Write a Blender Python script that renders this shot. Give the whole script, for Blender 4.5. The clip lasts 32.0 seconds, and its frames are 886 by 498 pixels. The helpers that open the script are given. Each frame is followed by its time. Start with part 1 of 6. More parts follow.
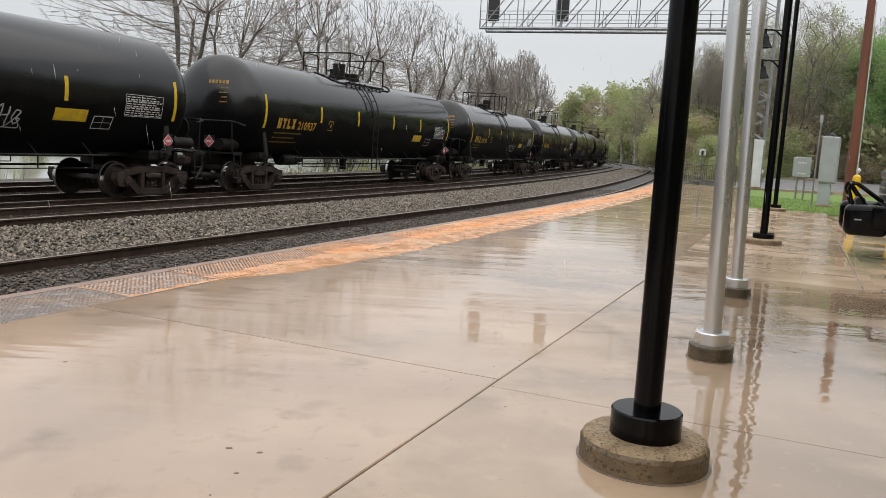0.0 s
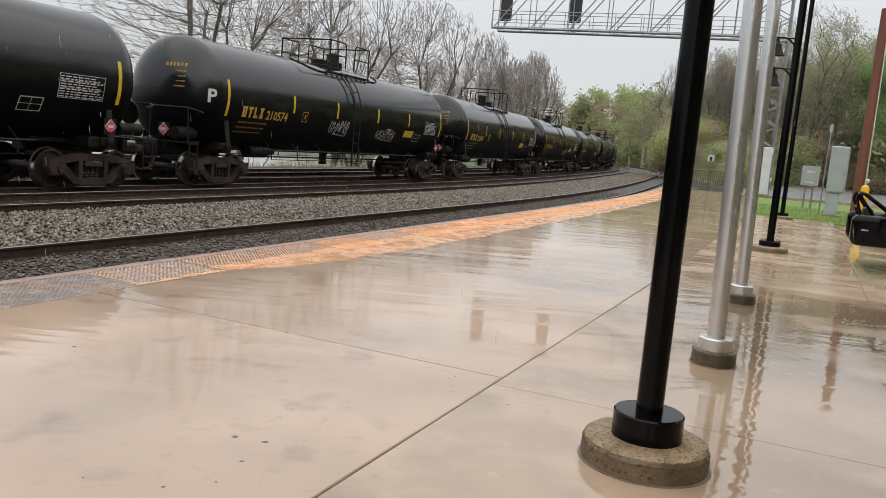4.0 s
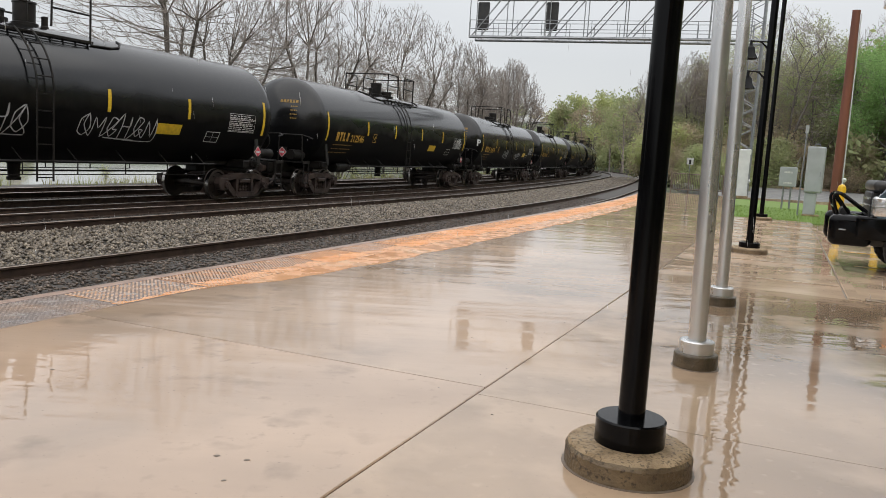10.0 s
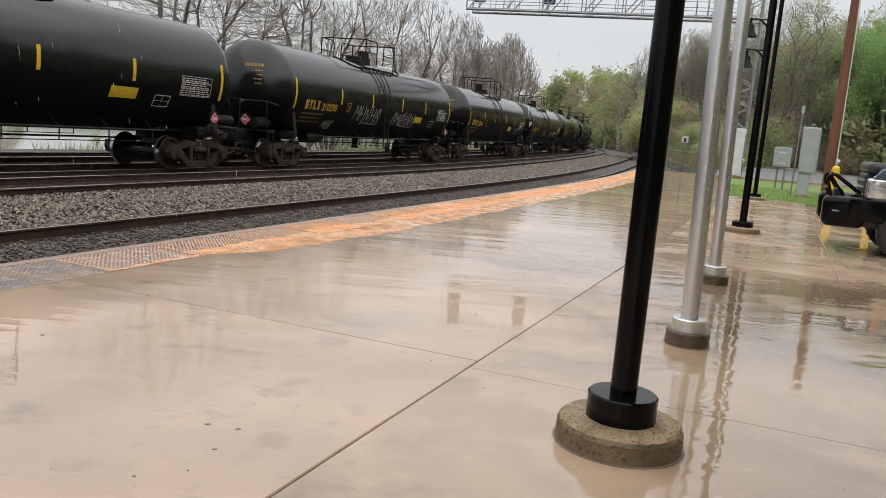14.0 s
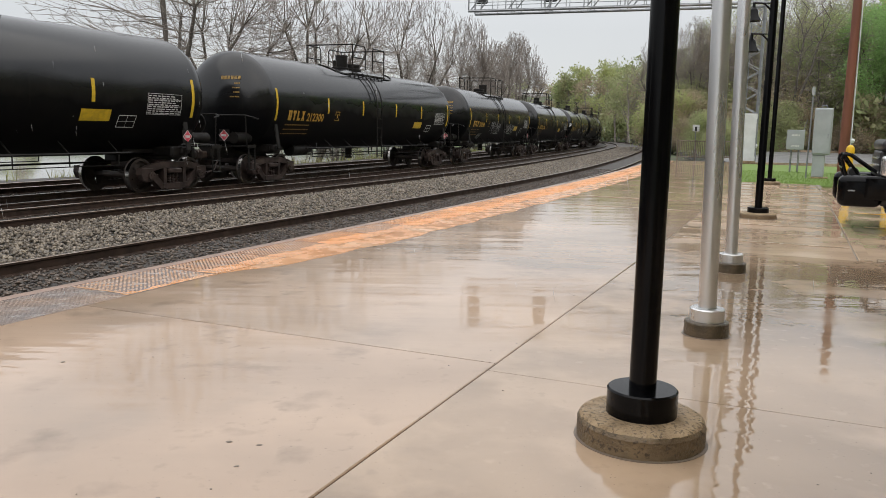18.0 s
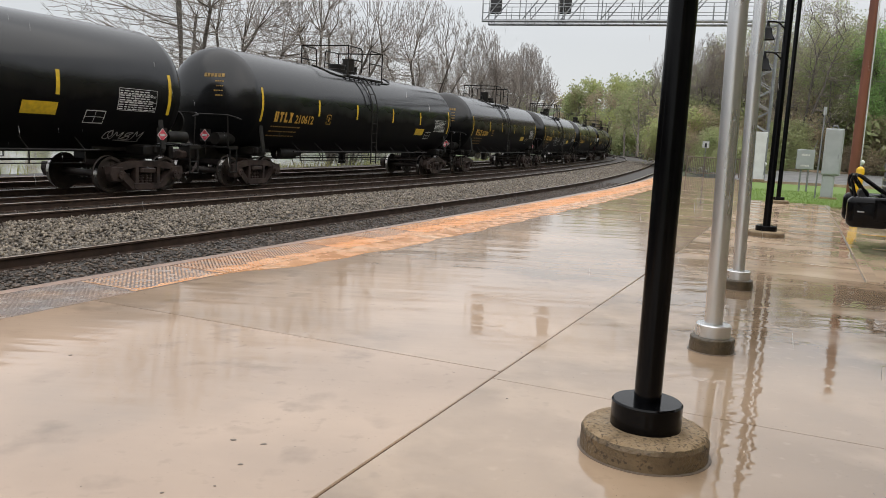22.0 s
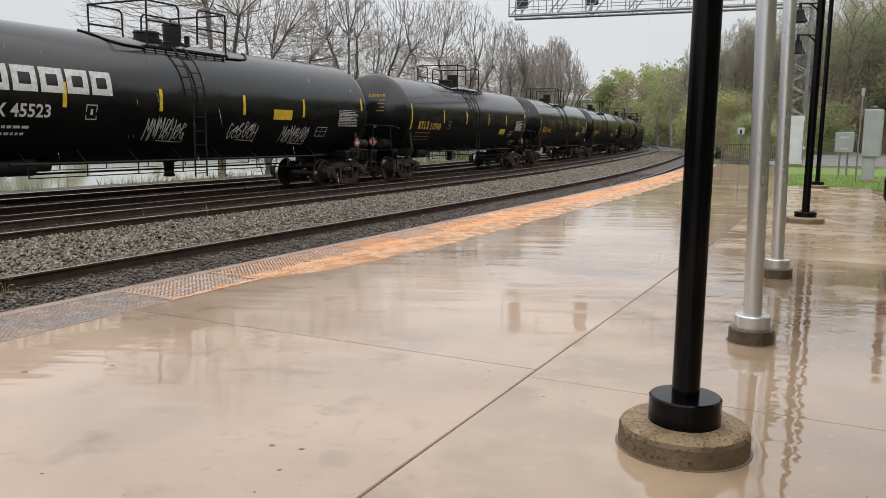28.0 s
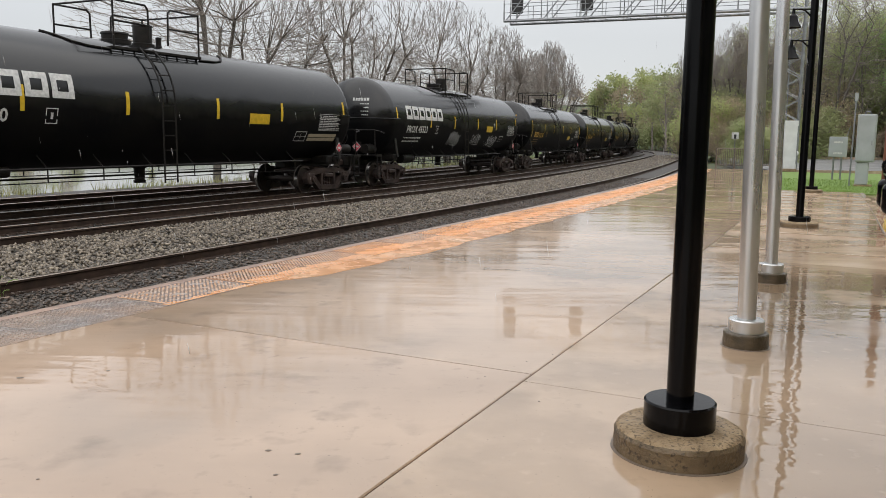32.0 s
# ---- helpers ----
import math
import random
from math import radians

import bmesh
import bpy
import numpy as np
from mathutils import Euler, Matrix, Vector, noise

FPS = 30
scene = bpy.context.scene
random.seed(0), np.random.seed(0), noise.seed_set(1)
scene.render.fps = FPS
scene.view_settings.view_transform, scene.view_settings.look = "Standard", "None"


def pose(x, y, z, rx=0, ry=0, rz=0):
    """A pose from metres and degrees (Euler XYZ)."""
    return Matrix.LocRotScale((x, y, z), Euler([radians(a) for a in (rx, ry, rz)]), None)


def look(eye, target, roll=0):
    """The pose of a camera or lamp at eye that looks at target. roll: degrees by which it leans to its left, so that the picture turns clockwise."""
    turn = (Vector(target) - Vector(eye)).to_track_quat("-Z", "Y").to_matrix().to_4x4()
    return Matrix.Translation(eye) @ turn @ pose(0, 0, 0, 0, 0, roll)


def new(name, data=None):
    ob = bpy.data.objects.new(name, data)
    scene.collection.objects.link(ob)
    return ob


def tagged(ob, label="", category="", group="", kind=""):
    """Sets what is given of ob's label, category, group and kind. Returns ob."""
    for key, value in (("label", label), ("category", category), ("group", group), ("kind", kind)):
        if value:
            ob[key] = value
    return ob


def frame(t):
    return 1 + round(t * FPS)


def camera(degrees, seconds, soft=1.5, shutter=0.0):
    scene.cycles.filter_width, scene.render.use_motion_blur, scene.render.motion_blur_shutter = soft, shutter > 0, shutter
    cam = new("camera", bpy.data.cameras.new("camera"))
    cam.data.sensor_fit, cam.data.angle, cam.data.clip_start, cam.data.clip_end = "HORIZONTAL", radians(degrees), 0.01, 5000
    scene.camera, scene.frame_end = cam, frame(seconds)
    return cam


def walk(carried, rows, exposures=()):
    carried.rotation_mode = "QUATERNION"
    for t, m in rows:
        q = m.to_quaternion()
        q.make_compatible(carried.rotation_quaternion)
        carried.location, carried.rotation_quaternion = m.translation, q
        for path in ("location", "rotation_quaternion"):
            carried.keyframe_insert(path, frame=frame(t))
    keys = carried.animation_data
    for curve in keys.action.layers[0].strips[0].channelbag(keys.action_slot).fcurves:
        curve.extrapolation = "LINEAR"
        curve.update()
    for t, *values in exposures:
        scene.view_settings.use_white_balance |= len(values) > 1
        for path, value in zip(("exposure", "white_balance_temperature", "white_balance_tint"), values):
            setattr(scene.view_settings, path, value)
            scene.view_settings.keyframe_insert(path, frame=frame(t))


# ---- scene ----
cam = camera(58.0, 32.0, soft=0.6, shutter=0.0)
PATH = [
    (0, -0.002, 0.026, 1.500, 0.34, -7.45, -3.20),
    (0.5, -0.004, 0.015, 1.503, -0.17, -7.52, -3.32),
    (1, -0.009, 0.014, 1.503, -0.03, -7.10, -3.52),
    (1.5, -0.002, 0.008, 1.505, 0.07, -6.64, -3.83),
    (2, -0.006, -0.005, 1.506, 0.33, -6.57, -4.01),
    (2.5, -0.008, -0.005, 1.506, 1.10, -6.71, -3.86),
    (3, -0.013, 0.006, 1.504, 0.99, -6.86, -4.20),
    (3.5, -0.013, -0.004, 1.503, 0.61, -7.31, -4.72),
    (4, -0.022, -0.015, 1.501, 0.92, -7.63, -4.89),
    (4.5, -0.034, -0.009, 1.503, 1.83, -7.57, -4.64),
    (6.5, -0.015, -0.011, 1.506, 1.38, -7.12, -4.42),
    (7, -0.008, -0.008, 1.503, 0.54, -7.05, -3.85),
    (7.5, 0.006, -0.004, 1.507, -0.01, -7.21, -2.67),
    (8, 0.008, -0.000, 1.511, -0.25, -7.22, -2.49),
    (8.5, 0.001, -0.002, 1.509, -0.50, -6.80, -2.79),
    (9, -0.000, -0.000, 1.512, -0.80, -6.46, -3.10),
    (9.5, 0.007, 0.001, 1.511, -1.09, -6.62, -3.44),
    (10, 0.006, -0.016, 1.514, -0.42, -6.86, -3.49),
    (10.5, 0.012, -0.028, 1.513, -0.23, -6.95, -3.19),
    (11, 0.024, -0.033, 1.521, -1.37, -6.79, -2.78),
    (11.5, 0.029, -0.029, 1.524, -2.28, -6.35, -2.51),
    (12, 0.021, -0.018, 1.519, -1.98, -6.41, -2.05),
    (12.5, 0.012, -0.000, 1.515, -1.33, -6.99, -2.16),
    (13, 0.005, 0.017, 1.512, -1.41, -7.64, -3.05),
    (13.5, -0.002, 0.016, 1.504, -1.26, -8.41, -4.06),
    (14, -0.007, 0.015, 1.503, -0.81, -8.72, -4.67),
    (14.5, -0.005, 0.011, 1.507, -0.78, -8.52, -4.50),
    (16.5, 0.010, 0.014, 1.514, -1.36, -8.20, -3.12),
    (17, 0.013, 0.011, 1.510, -1.11, -8.38, -2.61),
    (17.5, 0.026, 0.015, 1.510, -0.50, -8.36, -1.68),
    (18, 0.028, 0.017, 1.511, -0.12, -8.48, -1.15),
    (18.5, 0.020, 0.020, 1.509, 0.09, -8.68, -1.17),
    (19, 0.016, 0.023, 1.511, -0.24, -8.87, -1.38),
    (19.5, 0.018, 0.022, 1.510, -0.24, -8.81, -1.36),
    (20, 0.005, 0.013, 1.510, 0.29, -8.65, -1.77),
    (20.5, 0.004, 0.010, 1.508, 0.48, -8.88, -2.64),
    (21, -0.003, 0.001, 1.505, 0.74, -8.94, -3.24),
    (21.5, 0.004, -0.004, 1.508, 0.97, -8.36, -3.11),
    (22, 0.007, -0.002, 1.503, 0.55, -7.93, -3.00),
    (22.5, 0.013, 0.006, 1.507, 0.46, -7.97, -2.70),
    (23, 0.011, 0.005, 1.508, 0.43, -7.91, -2.23),
    (23.5, 0.019, -0.007, 1.507, 0.00, -7.71, -1.77),
    (24, 0.019, -0.004, 1.510, -0.07, -7.59, -1.61),
    (24.5, 0.018, 0.000, 1.510, -0.06, -7.59, -1.61),
    (25, 0.018, -0.002, 1.511, 0.01, -7.55, -1.60),
    (25.5, 0.017, 0.000, 1.518, 1.00, -7.64, -1.93),
    (26, 0.021, 0.018, 1.518, 2.18, -7.81, -1.94),
    (26.5, 0.023, 0.023, 1.517, 2.67, -7.99, -1.70),
    (28.5, 0.031, 0.002, 1.520, 2.77, -8.16, -0.37),
    (29, 0.029, 0.008, 1.523, 2.95, -7.96, -0.11),
    (29.5, 0.030, 0.014, 1.522, 3.15, -8.02, 0.09),
    (30, 0.027, 0.017, 1.521, 3.09, -8.15, -0.17),
    (30.5, 0.032, 0.006, 1.525, 2.71, -8.13, -0.32),
    (31, 0.039, 0.003, 1.522, 2.31, -8.06, -0.35),
    (31.5, 0.035, -0.010, 1.526, 2.28, -8.12, -0.48),
    (32, 0.029, -0.012, 1.524, 2.41, -7.83, -0.67)
]
walk(cam, [(t, pose(x, y, z, 90 + p, r, w)) for t, x, y, z, w, p, r in PATH], exposures=[(0.0, 0.50), (32.0, 0.50)])

# ---- overcast light ----
world = bpy.data.worlds.new("overcast_sky")
scene.world = world
world.use_nodes = True
wn, wl = world.node_tree.nodes, world.node_tree.links
wn.clear()
w_out, w_bg = wn.new("ShaderNodeOutputWorld"), wn.new("ShaderNodeBackground")
w_sky = wn.new("ShaderNodeTexSky")
w_sky.sky_type, w_sky.sun_disc = "NISHITA", False
w_sky.sun_elevation, w_sky.sun_rotation = radians(48), radians(150)
w_mix = wn.new("ShaderNodeMix")
w_mix.data_type = "RGBA"
w_mix.inputs[0].default_value = 0.015
w_co, w_no, w_ramp = wn.new("ShaderNodeTexCoord"), wn.new("ShaderNodeTexNoise"), wn.new("ShaderNodeValToRGB")
w_no.inputs["Scale"].default_value, w_no.inputs["Detail"].default_value = 1.6, 4
w_ramp.color_ramp.elements[0].position, w_ramp.color_ramp.elements[0].color = 0.3, (0.62, 0.63, 0.645, 1)
w_ramp.color_ramp.elements[1].position, w_ramp.color_ramp.elements[1].color = 0.7, (0.74, 0.745, 0.75, 1)
wl.new(w_co.outputs["Generated"], w_no.inputs["Vector"])
wl.new(w_no.outputs["Fac"], w_ramp.inputs["Fac"])
wl.new(w_ramp.outputs["Color"], w_mix.inputs[6])
wl.new(w_sky.outputs["Color"], w_mix.inputs[7])
# an overcast sky is brighter overhead than at the horizon
w_sep, w_up, w_mul = wn.new("ShaderNodeSeparateXYZ"), wn.new("ShaderNodeMapRange"), wn.new("ShaderNodeVectorMath")
w_up.inputs["From Min"].default_value, w_up.inputs["From Max"].default_value = 0.12, 1.0
w_up.inputs["To Min"].default_value, w_up.inputs["To Max"].default_value = 0.93, 2.05
w_mul.operation = "SCALE"
wl.new(w_co.outputs["Generated"], w_sep.inputs["Vector"])
wl.new(w_sep.outputs["Z"], w_up.inputs["Value"])
wl.new(w_mix.outputs[2], w_mul.inputs[0])
wl.new(w_up.outputs["Result"], w_mul.inputs["Scale"])
wl.new(w_mul.outputs["Vector"], w_bg.inputs["Color"])
w_bg.inputs["Strength"].default_value = 0.73
wl.new(w_bg.outputs["Background"], w_out.inputs["Surface"])

sun = new("sun", bpy.data.lights.new("sun", "SUN"))
sun.data.energy, sun.data.angle, sun.data.color = 0.9, radians(120), (1.0, 0.95, 0.88)
sun.matrix_world = look((12, -22, 50), (0, 0, 0))

# ---- materials ----
def mat(name, base, rough=0.6, metal=0.0, second=None, scale=8.0, detail=4.0, lo=0.35, hi=0.65, bump=0.0, bscale=40.0,
        rough2=None, rscale=3.0, rlo=0.35, rhi=0.65, coat=0.0, spots=None, sscale=2.0, slo=0.55, shi=0.7, jitter=0.0, emit=None, squash=None, spec=0.5, worn=False, streak=False, leafy=0.0, bdetail=6, puddle=None, gloss_cut=None):
    """A surface with two scales of colour, varied gloss and fine relief."""
    m = bpy.data.materials.new(name)
    m.use_nodes = True
    nt = m.node_tree
    nd, lk = nt.nodes, nt.links
    b = nd["Principled BSDF"]
    b.inputs["Metallic"].default_value = metal
    b.inputs["Coat Weight"].default_value = coat
    b.inputs["Coat Roughness"].default_value = 0.06
    b.inputs["Specular IOR Level"].default_value = spec
    co = nd.new("ShaderNodeTexCoord")
    src = co.outputs["Object"]
    if squash:
        mp = nd.new("ShaderNodeMapping")
        mp.inputs["Scale"].default_value = squash
        lk.new(src, mp.inputs["Vector"])
        src = mp.outputs["Vector"]

    def noi(sc, det, a, z):
        n = nd.new("ShaderNodeTexNoise")
        n.inputs["Scale"].default_value, n.inputs["Detail"].default_value = sc, det
        lk.new(src, n.inputs["Vector"])
        r = nd.new("ShaderNodeMapRange")
        r.inputs["From Min"].default_value, r.inputs["From Max"].default_value = a, z
        lk.new(n.outputs["Fac"], r.inputs["Value"])
        return r.outputs["Result"]

    def mixed(f, a, c):
        x = nd.new("ShaderNodeMix")
        x.data_type = "RGBA"
        lk.new(f, x.inputs[0])
        for k, v in ((6, a), (7, c)):
            if isinstance(v, tuple):
                x.inputs[k].default_value = (*v, 1)
            else:
                lk.new(v, x.inputs[k])
        return x.outputs[2]

    col = mixed(noi(scale, detail, lo, hi), base, second or tuple(c * 0.75 for c in base))
    if spots:
        col = mixed(noi(sscale, 5.0, slo, shi), col, spots)
    if puddle:  # a film of water: darker, smooth where it stands, rough where the slab shows through
        p_scale, p_lo, p_hi, p_col, p_mix, p_dry, p_wet = puddle
        film = noi(p_scale, 7.0, p_lo, p_hi)
        part_film = nd.new("ShaderNodeMath")
        part_film.operation, part_film.inputs[1].default_value = "MULTIPLY", p_mix
        lk.new(film, part_film.inputs[0])
        col = mixed(part_film.outputs[0], col, p_col)
    if worn:  # drying marks, dark pores and a long wave in the surface
        col = mixed(noi(9.0, 8.0, 0.60, 0.72), col, tuple(c * 0.72 for c in base))
        col = mixed(noi(2.3, 9.0, 0.575, 0.74), col, tuple(c * 0.55 for c in base))
        col = mixed(noi(0.22, 3.0, 0.46, 0.62), col, tuple(c * 1.12 for c in base))
        col = mixed(noi(60.0, 2.0, 0.70, 0.76), col, tuple(c * 0.45 for c in base))
    if streak:  # rain streaks down the sides
        mp2 = nd.new("ShaderNodeMapping")
        mp2.inputs["Scale"].default_value = (5.0, 5.0, 0.25)
        lk.new(co.outputs["Object"], mp2.inputs["Vector"])
        keep, src = src, mp2.outputs["Vector"]
        col = mixed(noi(2.0, 5.0, 0.58, 0.75), col, (0.007, 0.0065, 0.006))
        src = keep
    if jitter:
        inf = nd.new("ShaderNodeObjectInfo")
        geo = nd.new("ShaderNodeNewGeometry")
        add = nd.new("ShaderNodeMath")
        lk.new(inf.outputs["Random"], add.inputs[0])
        lk.new(geo.outputs["Random Per Island"], add.inputs[1])
        rr = nd.new("ShaderNodeMapRange")
        rr.inputs["From Max"].default_value = 2.0
        rr.inputs["To Min"].default_value, rr.inputs["To Max"].default_value = 1 - jitter, 1 + jitter
        lk.new(add.outputs[0], rr.inputs["Value"])
        hs = nd.new("ShaderNodeHueSaturation")
        lk.new(rr.outputs["Result"], hs.inputs["Value"])
        lk.new(col, hs.inputs["Color"])
        col = hs.outputs["Color"]
    lk.new(col, b.inputs["Base Color"])
    if puddle:
        r = nd.new("ShaderNodeMapRange")
        r.inputs["To Min"].default_value, r.inputs["To Max"].default_value = p_dry, p_wet
        lk.new(film, r.inputs["Value"])
        lk.new(r.outputs["Result"], b.inputs["Roughness"])
    elif rough2 is None:
        b.inputs["Roughness"].default_value = rough
    else:
        r = nd.new("ShaderNodeMapRange")
        r.inputs["To Min"].default_value, r.inputs["To Max"].default_value = rough, rough2
        lk.new(noi(rscale, 5.0, rlo, rhi), r.inputs["Value"])
        lk.new(r.outputs["Result"], b.inputs["Roughness"])
    if gloss_cut:  # gloss cut below a wavering height stands in for a dark reflection there
        low, high, g_rough, g_spec = gloss_cut
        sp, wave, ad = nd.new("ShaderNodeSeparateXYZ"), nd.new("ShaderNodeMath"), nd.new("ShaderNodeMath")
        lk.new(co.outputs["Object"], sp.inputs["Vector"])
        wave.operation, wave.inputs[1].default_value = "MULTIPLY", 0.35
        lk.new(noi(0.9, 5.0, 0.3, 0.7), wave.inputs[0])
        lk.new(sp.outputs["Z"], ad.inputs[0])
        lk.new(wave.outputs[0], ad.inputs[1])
        gloss_mask = nd.new("ShaderNodeMapRange")
        gloss_mask.inputs["From Min"].default_value, gloss_mask.inputs["From Max"].default_value = low, high
        lk.new(ad.outputs[0], gloss_mask.inputs["Value"])
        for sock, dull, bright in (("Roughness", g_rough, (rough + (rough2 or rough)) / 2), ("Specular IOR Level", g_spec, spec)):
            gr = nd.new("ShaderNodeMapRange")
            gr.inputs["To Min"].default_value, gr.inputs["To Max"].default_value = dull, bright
            lk.new(gloss_mask.outputs["Result"], gr.inputs["Value"])
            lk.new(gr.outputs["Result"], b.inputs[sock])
    if bump:
        n = nd.new("ShaderNodeTexNoise")
        n.inputs["Scale"].default_value, n.inputs["Detail"].default_value = bscale, bdetail
        lk.new(src, n.inputs["Vector"])
        bp = nd.new("ShaderNodeBump")
        bp.inputs["Strength"].default_value, bp.inputs["Distance"].default_value = bump, 0.01
        lk.new(n.outputs["Fac"], bp.inputs["Height"])
        lk.new(bp.outputs["Normal"], b.inputs["Normal"])
        if worn:
            mp3 = nd.new("ShaderNodeMapping")
            mp3.inputs["Rotation"].default_value = (0, 0, -0.06)
            mp3.inputs["Scale"].default_value = (0.35, 2.6, 1)
            lk.new(co.outputs["Object"], mp3.inputs["Vector"])
            n3, bp3 = nd.new("ShaderNodeTexNoise"), nd.new("ShaderNodeBump")
            n3.inputs["Scale"].default_value, n3.inputs["Detail"].default_value = 0.9, 3
            lk.new(mp3.outputs["Vector"], n3.inputs["Vector"])
            bp3.inputs["Strength"].default_value, bp3.inputs["Distance"].default_value = 0.5, 0.012
            lk.new(n3.outputs["Fac"], bp3.inputs["Height"])
            lk.new(bp3.outputs["Normal"], bp.inputs["Normal"])
    if leafy:  # light passes through thin leaves
        tr, mx = nd.new("ShaderNodeBsdfTranslucent"), nd.new("ShaderNodeMixShader")
        mx.inputs[0].default_value = leafy
        lk.new(col, tr.inputs["Color"])
        lk.new(b.outputs["BSDF"], mx.inputs[1])
        lk.new(tr.outputs["BSDF"], mx.inputs[2])
        lk.new(mx.outputs["Shader"], nd["Material Output"].inputs["Surface"])
    if emit:
        b.inputs["Emission Color"].default_value, b.inputs["Emission Strength"].default_value = (*emit[:3], 1), emit[3]
    return m


WET = mat("wet_concrete", (0.515, 0.37, 0.262), second=(0.415, 0.296, 0.21), scale=0.8, detail=9, bump=0.045, bscale=11, bdetail=2,
          spots=(0.30, 0.235, 0.18), sscale=0.62, slo=0.54, shi=0.70, spec=0.8, worn=True, puddle=(0.55, 0.38, 0.58, (0.38, 0.275, 0.195), 0.55, 0.085, 0.012))
WETDARK = mat("wetter_brown_concrete", (0.50, 0.36, 0.245), second=(0.40, 0.285, 0.19), scale=1.1, detail=9, bump=0.09, bscale=10, bdetail=1,
              spots=(0.23, 0.16, 0.105), sscale=0.7, slo=0.50, shi=0.68, spec=1.0, worn=True, puddle=(0.85, 0.43, 0.53, (0.215, 0.15, 0.095), 0.8, 0.11, 0.008))
# the brown concrete lightened, standing in for sky reflected on the far slabs
FARWET = mat("lightened_wet_concrete", (0.60, 0.445, 0.315), second=(0.48, 0.35, 0.243), scale=1.1, detail=9, bump=0.09, bscale=10, bdetail=1,
             spots=(0.32, 0.235, 0.16), sscale=0.7, slo=0.52, shi=0.70, spec=1.0, worn=True, puddle=(0.85, 0.44, 0.56, (0.33, 0.24, 0.16), 0.75, 0.17, 0.01))
SOAKED = mat("soaked_concrete", (0.53, 0.385, 0.274), second=(0.43, 0.31, 0.22), scale=0.8, detail=9, bump=0.06, bscale=9, bdetail=1,
             spots=(0.27, 0.205, 0.155), sscale=0.62, slo=0.52, shi=0.70, spec=1.0, worn=True, puddle=(0.45, 0.40, 0.60, (0.27, 0.195, 0.135), 0.75, 0.085, 0.008))
RAINDROP = mat("rain_water", (0.62, 0.63, 0.64), 0.15, second=(0.50, 0.51, 0.52), scale=3)
GUM = mat("dark_gum_spot", (0.20, 0.15, 0.11), 0.5, scale=30)
# upright side of the footing: shade as well as damp is painted into this tone
SIDECON = mat("damp_shaded_footing_side", (0.215, 0.15, 0.082), 0.35, second=(0.12, 0.083, 0.045), scale=8, detail=9, bump=0.9, bscale=60, rough2=0.6, rscale=6, spots=(0.07, 0.048, 0.028), sscale=40, slo=0.54, shi=0.66)
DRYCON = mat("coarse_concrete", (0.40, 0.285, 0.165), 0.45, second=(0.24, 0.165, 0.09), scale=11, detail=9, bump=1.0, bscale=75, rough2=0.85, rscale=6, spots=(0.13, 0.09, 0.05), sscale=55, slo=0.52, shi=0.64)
FOOTCON = mat("dark_wet_concrete", (0.125, 0.09, 0.052), 0.3, second=(0.055, 0.042, 0.025), scale=9, detail=8, bump=1.0, bscale=48)
FENCEMAT = mat("rusty_fence_paint", (0.22, 0.17, 0.13), 0.5, second=(0.14, 0.10, 0.075), scale=6)
JOINT = mat("dark_joint", (0.20, 0.155, 0.115), 0.5, second=(0.11, 0.085, 0.06), scale=9)
KERB = mat("wet_kerb", (0.47, 0.36, 0.26), 0.15, second=(0.33, 0.25, 0.175), scale=2, rough2=0.4, bump=0.1)
TACT = mat("orange_tactile", (0.78, 0.385, 0.17), 0.12, second=(0.66, 0.28, 0.10), scale=2.2, detail=6, rough2=0.5, rscale=4, spots=(0.74, 0.52, 0.35), sscale=0.9, slo=0.43, shi=0.62)
TACTPAINT = mat("orange_edge_paint", (0.70, 0.365, 0.175), 0.10, second=(0.62, 0.29, 0.12), scale=1.6, detail=7, rough2=0.4, rscale=4, spots=(0.70, 0.50, 0.34), sscale=1.3, slo=0.56, shi=0.78)
TACTWORN = mat("worn_grey_brown_tactile", (0.20, 0.145, 0.115), 0.06, second=(0.40, 0.20, 0.105), scale=3.0, rough2=0.30, rscale=5)
# pale tone paints the wet glint on the plates' domes and seams
TACTDOME = mat("pale_glint_tactile", (0.56, 0.43, 0.35), 0.08, second=(0.58, 0.32, 0.17), scale=6, rough2=0.3)
TACTGREY = mat("grey_worn_tactile", (0.235, 0.21, 0.20), 0.07, second=(0.33, 0.235, 0.175), scale=1.6, rough2=0.35, rscale=5)
EDGE = mat("edge_concrete", (0.40, 0.27, 0.21), 0.35, second=(0.28, 0.19, 0.15), scale=3, bump=0.2)
BLACKPAINT = mat("black_pole_paint", (0.0018, 0.0018, 0.0022), 0.10, second=(0.003, 0.003, 0.0035), scale=6, rough2=0.2, bump=0.03, bscale=30, spec=0.17)
SILVER = mat("brushed_aluminium", (0.78, 0.78, 0.775), 0.24, 0.9, second=(0.66, 0.66, 0.66), scale=5, rough2=0.36, squash=(1, 1, 0.15))
TANK = mat("black_tank_paint", (0.0021, 0.0023, 0.0032), 0.11, second=(0.005, 0.0048, 0.0045), scale=1.2, detail=7, rough2=0.17, rscale=0.5, bump=0.012, bscale=1.5, spots=(0.009, 0.008, 0.007), sscale=0.8, slo=0.6, shi=0.8, spec=0.55, streak=True, gloss_cut=(2.35, 2.95, 0.5, 0.10))
FRAME = mat("black_grimy_steel", (0.006, 0.0055, 0.005), 0.4, second=(0.015, 0.012, 0.010), scale=4, rough2=0.7, bump=0.1, spec=0.25)
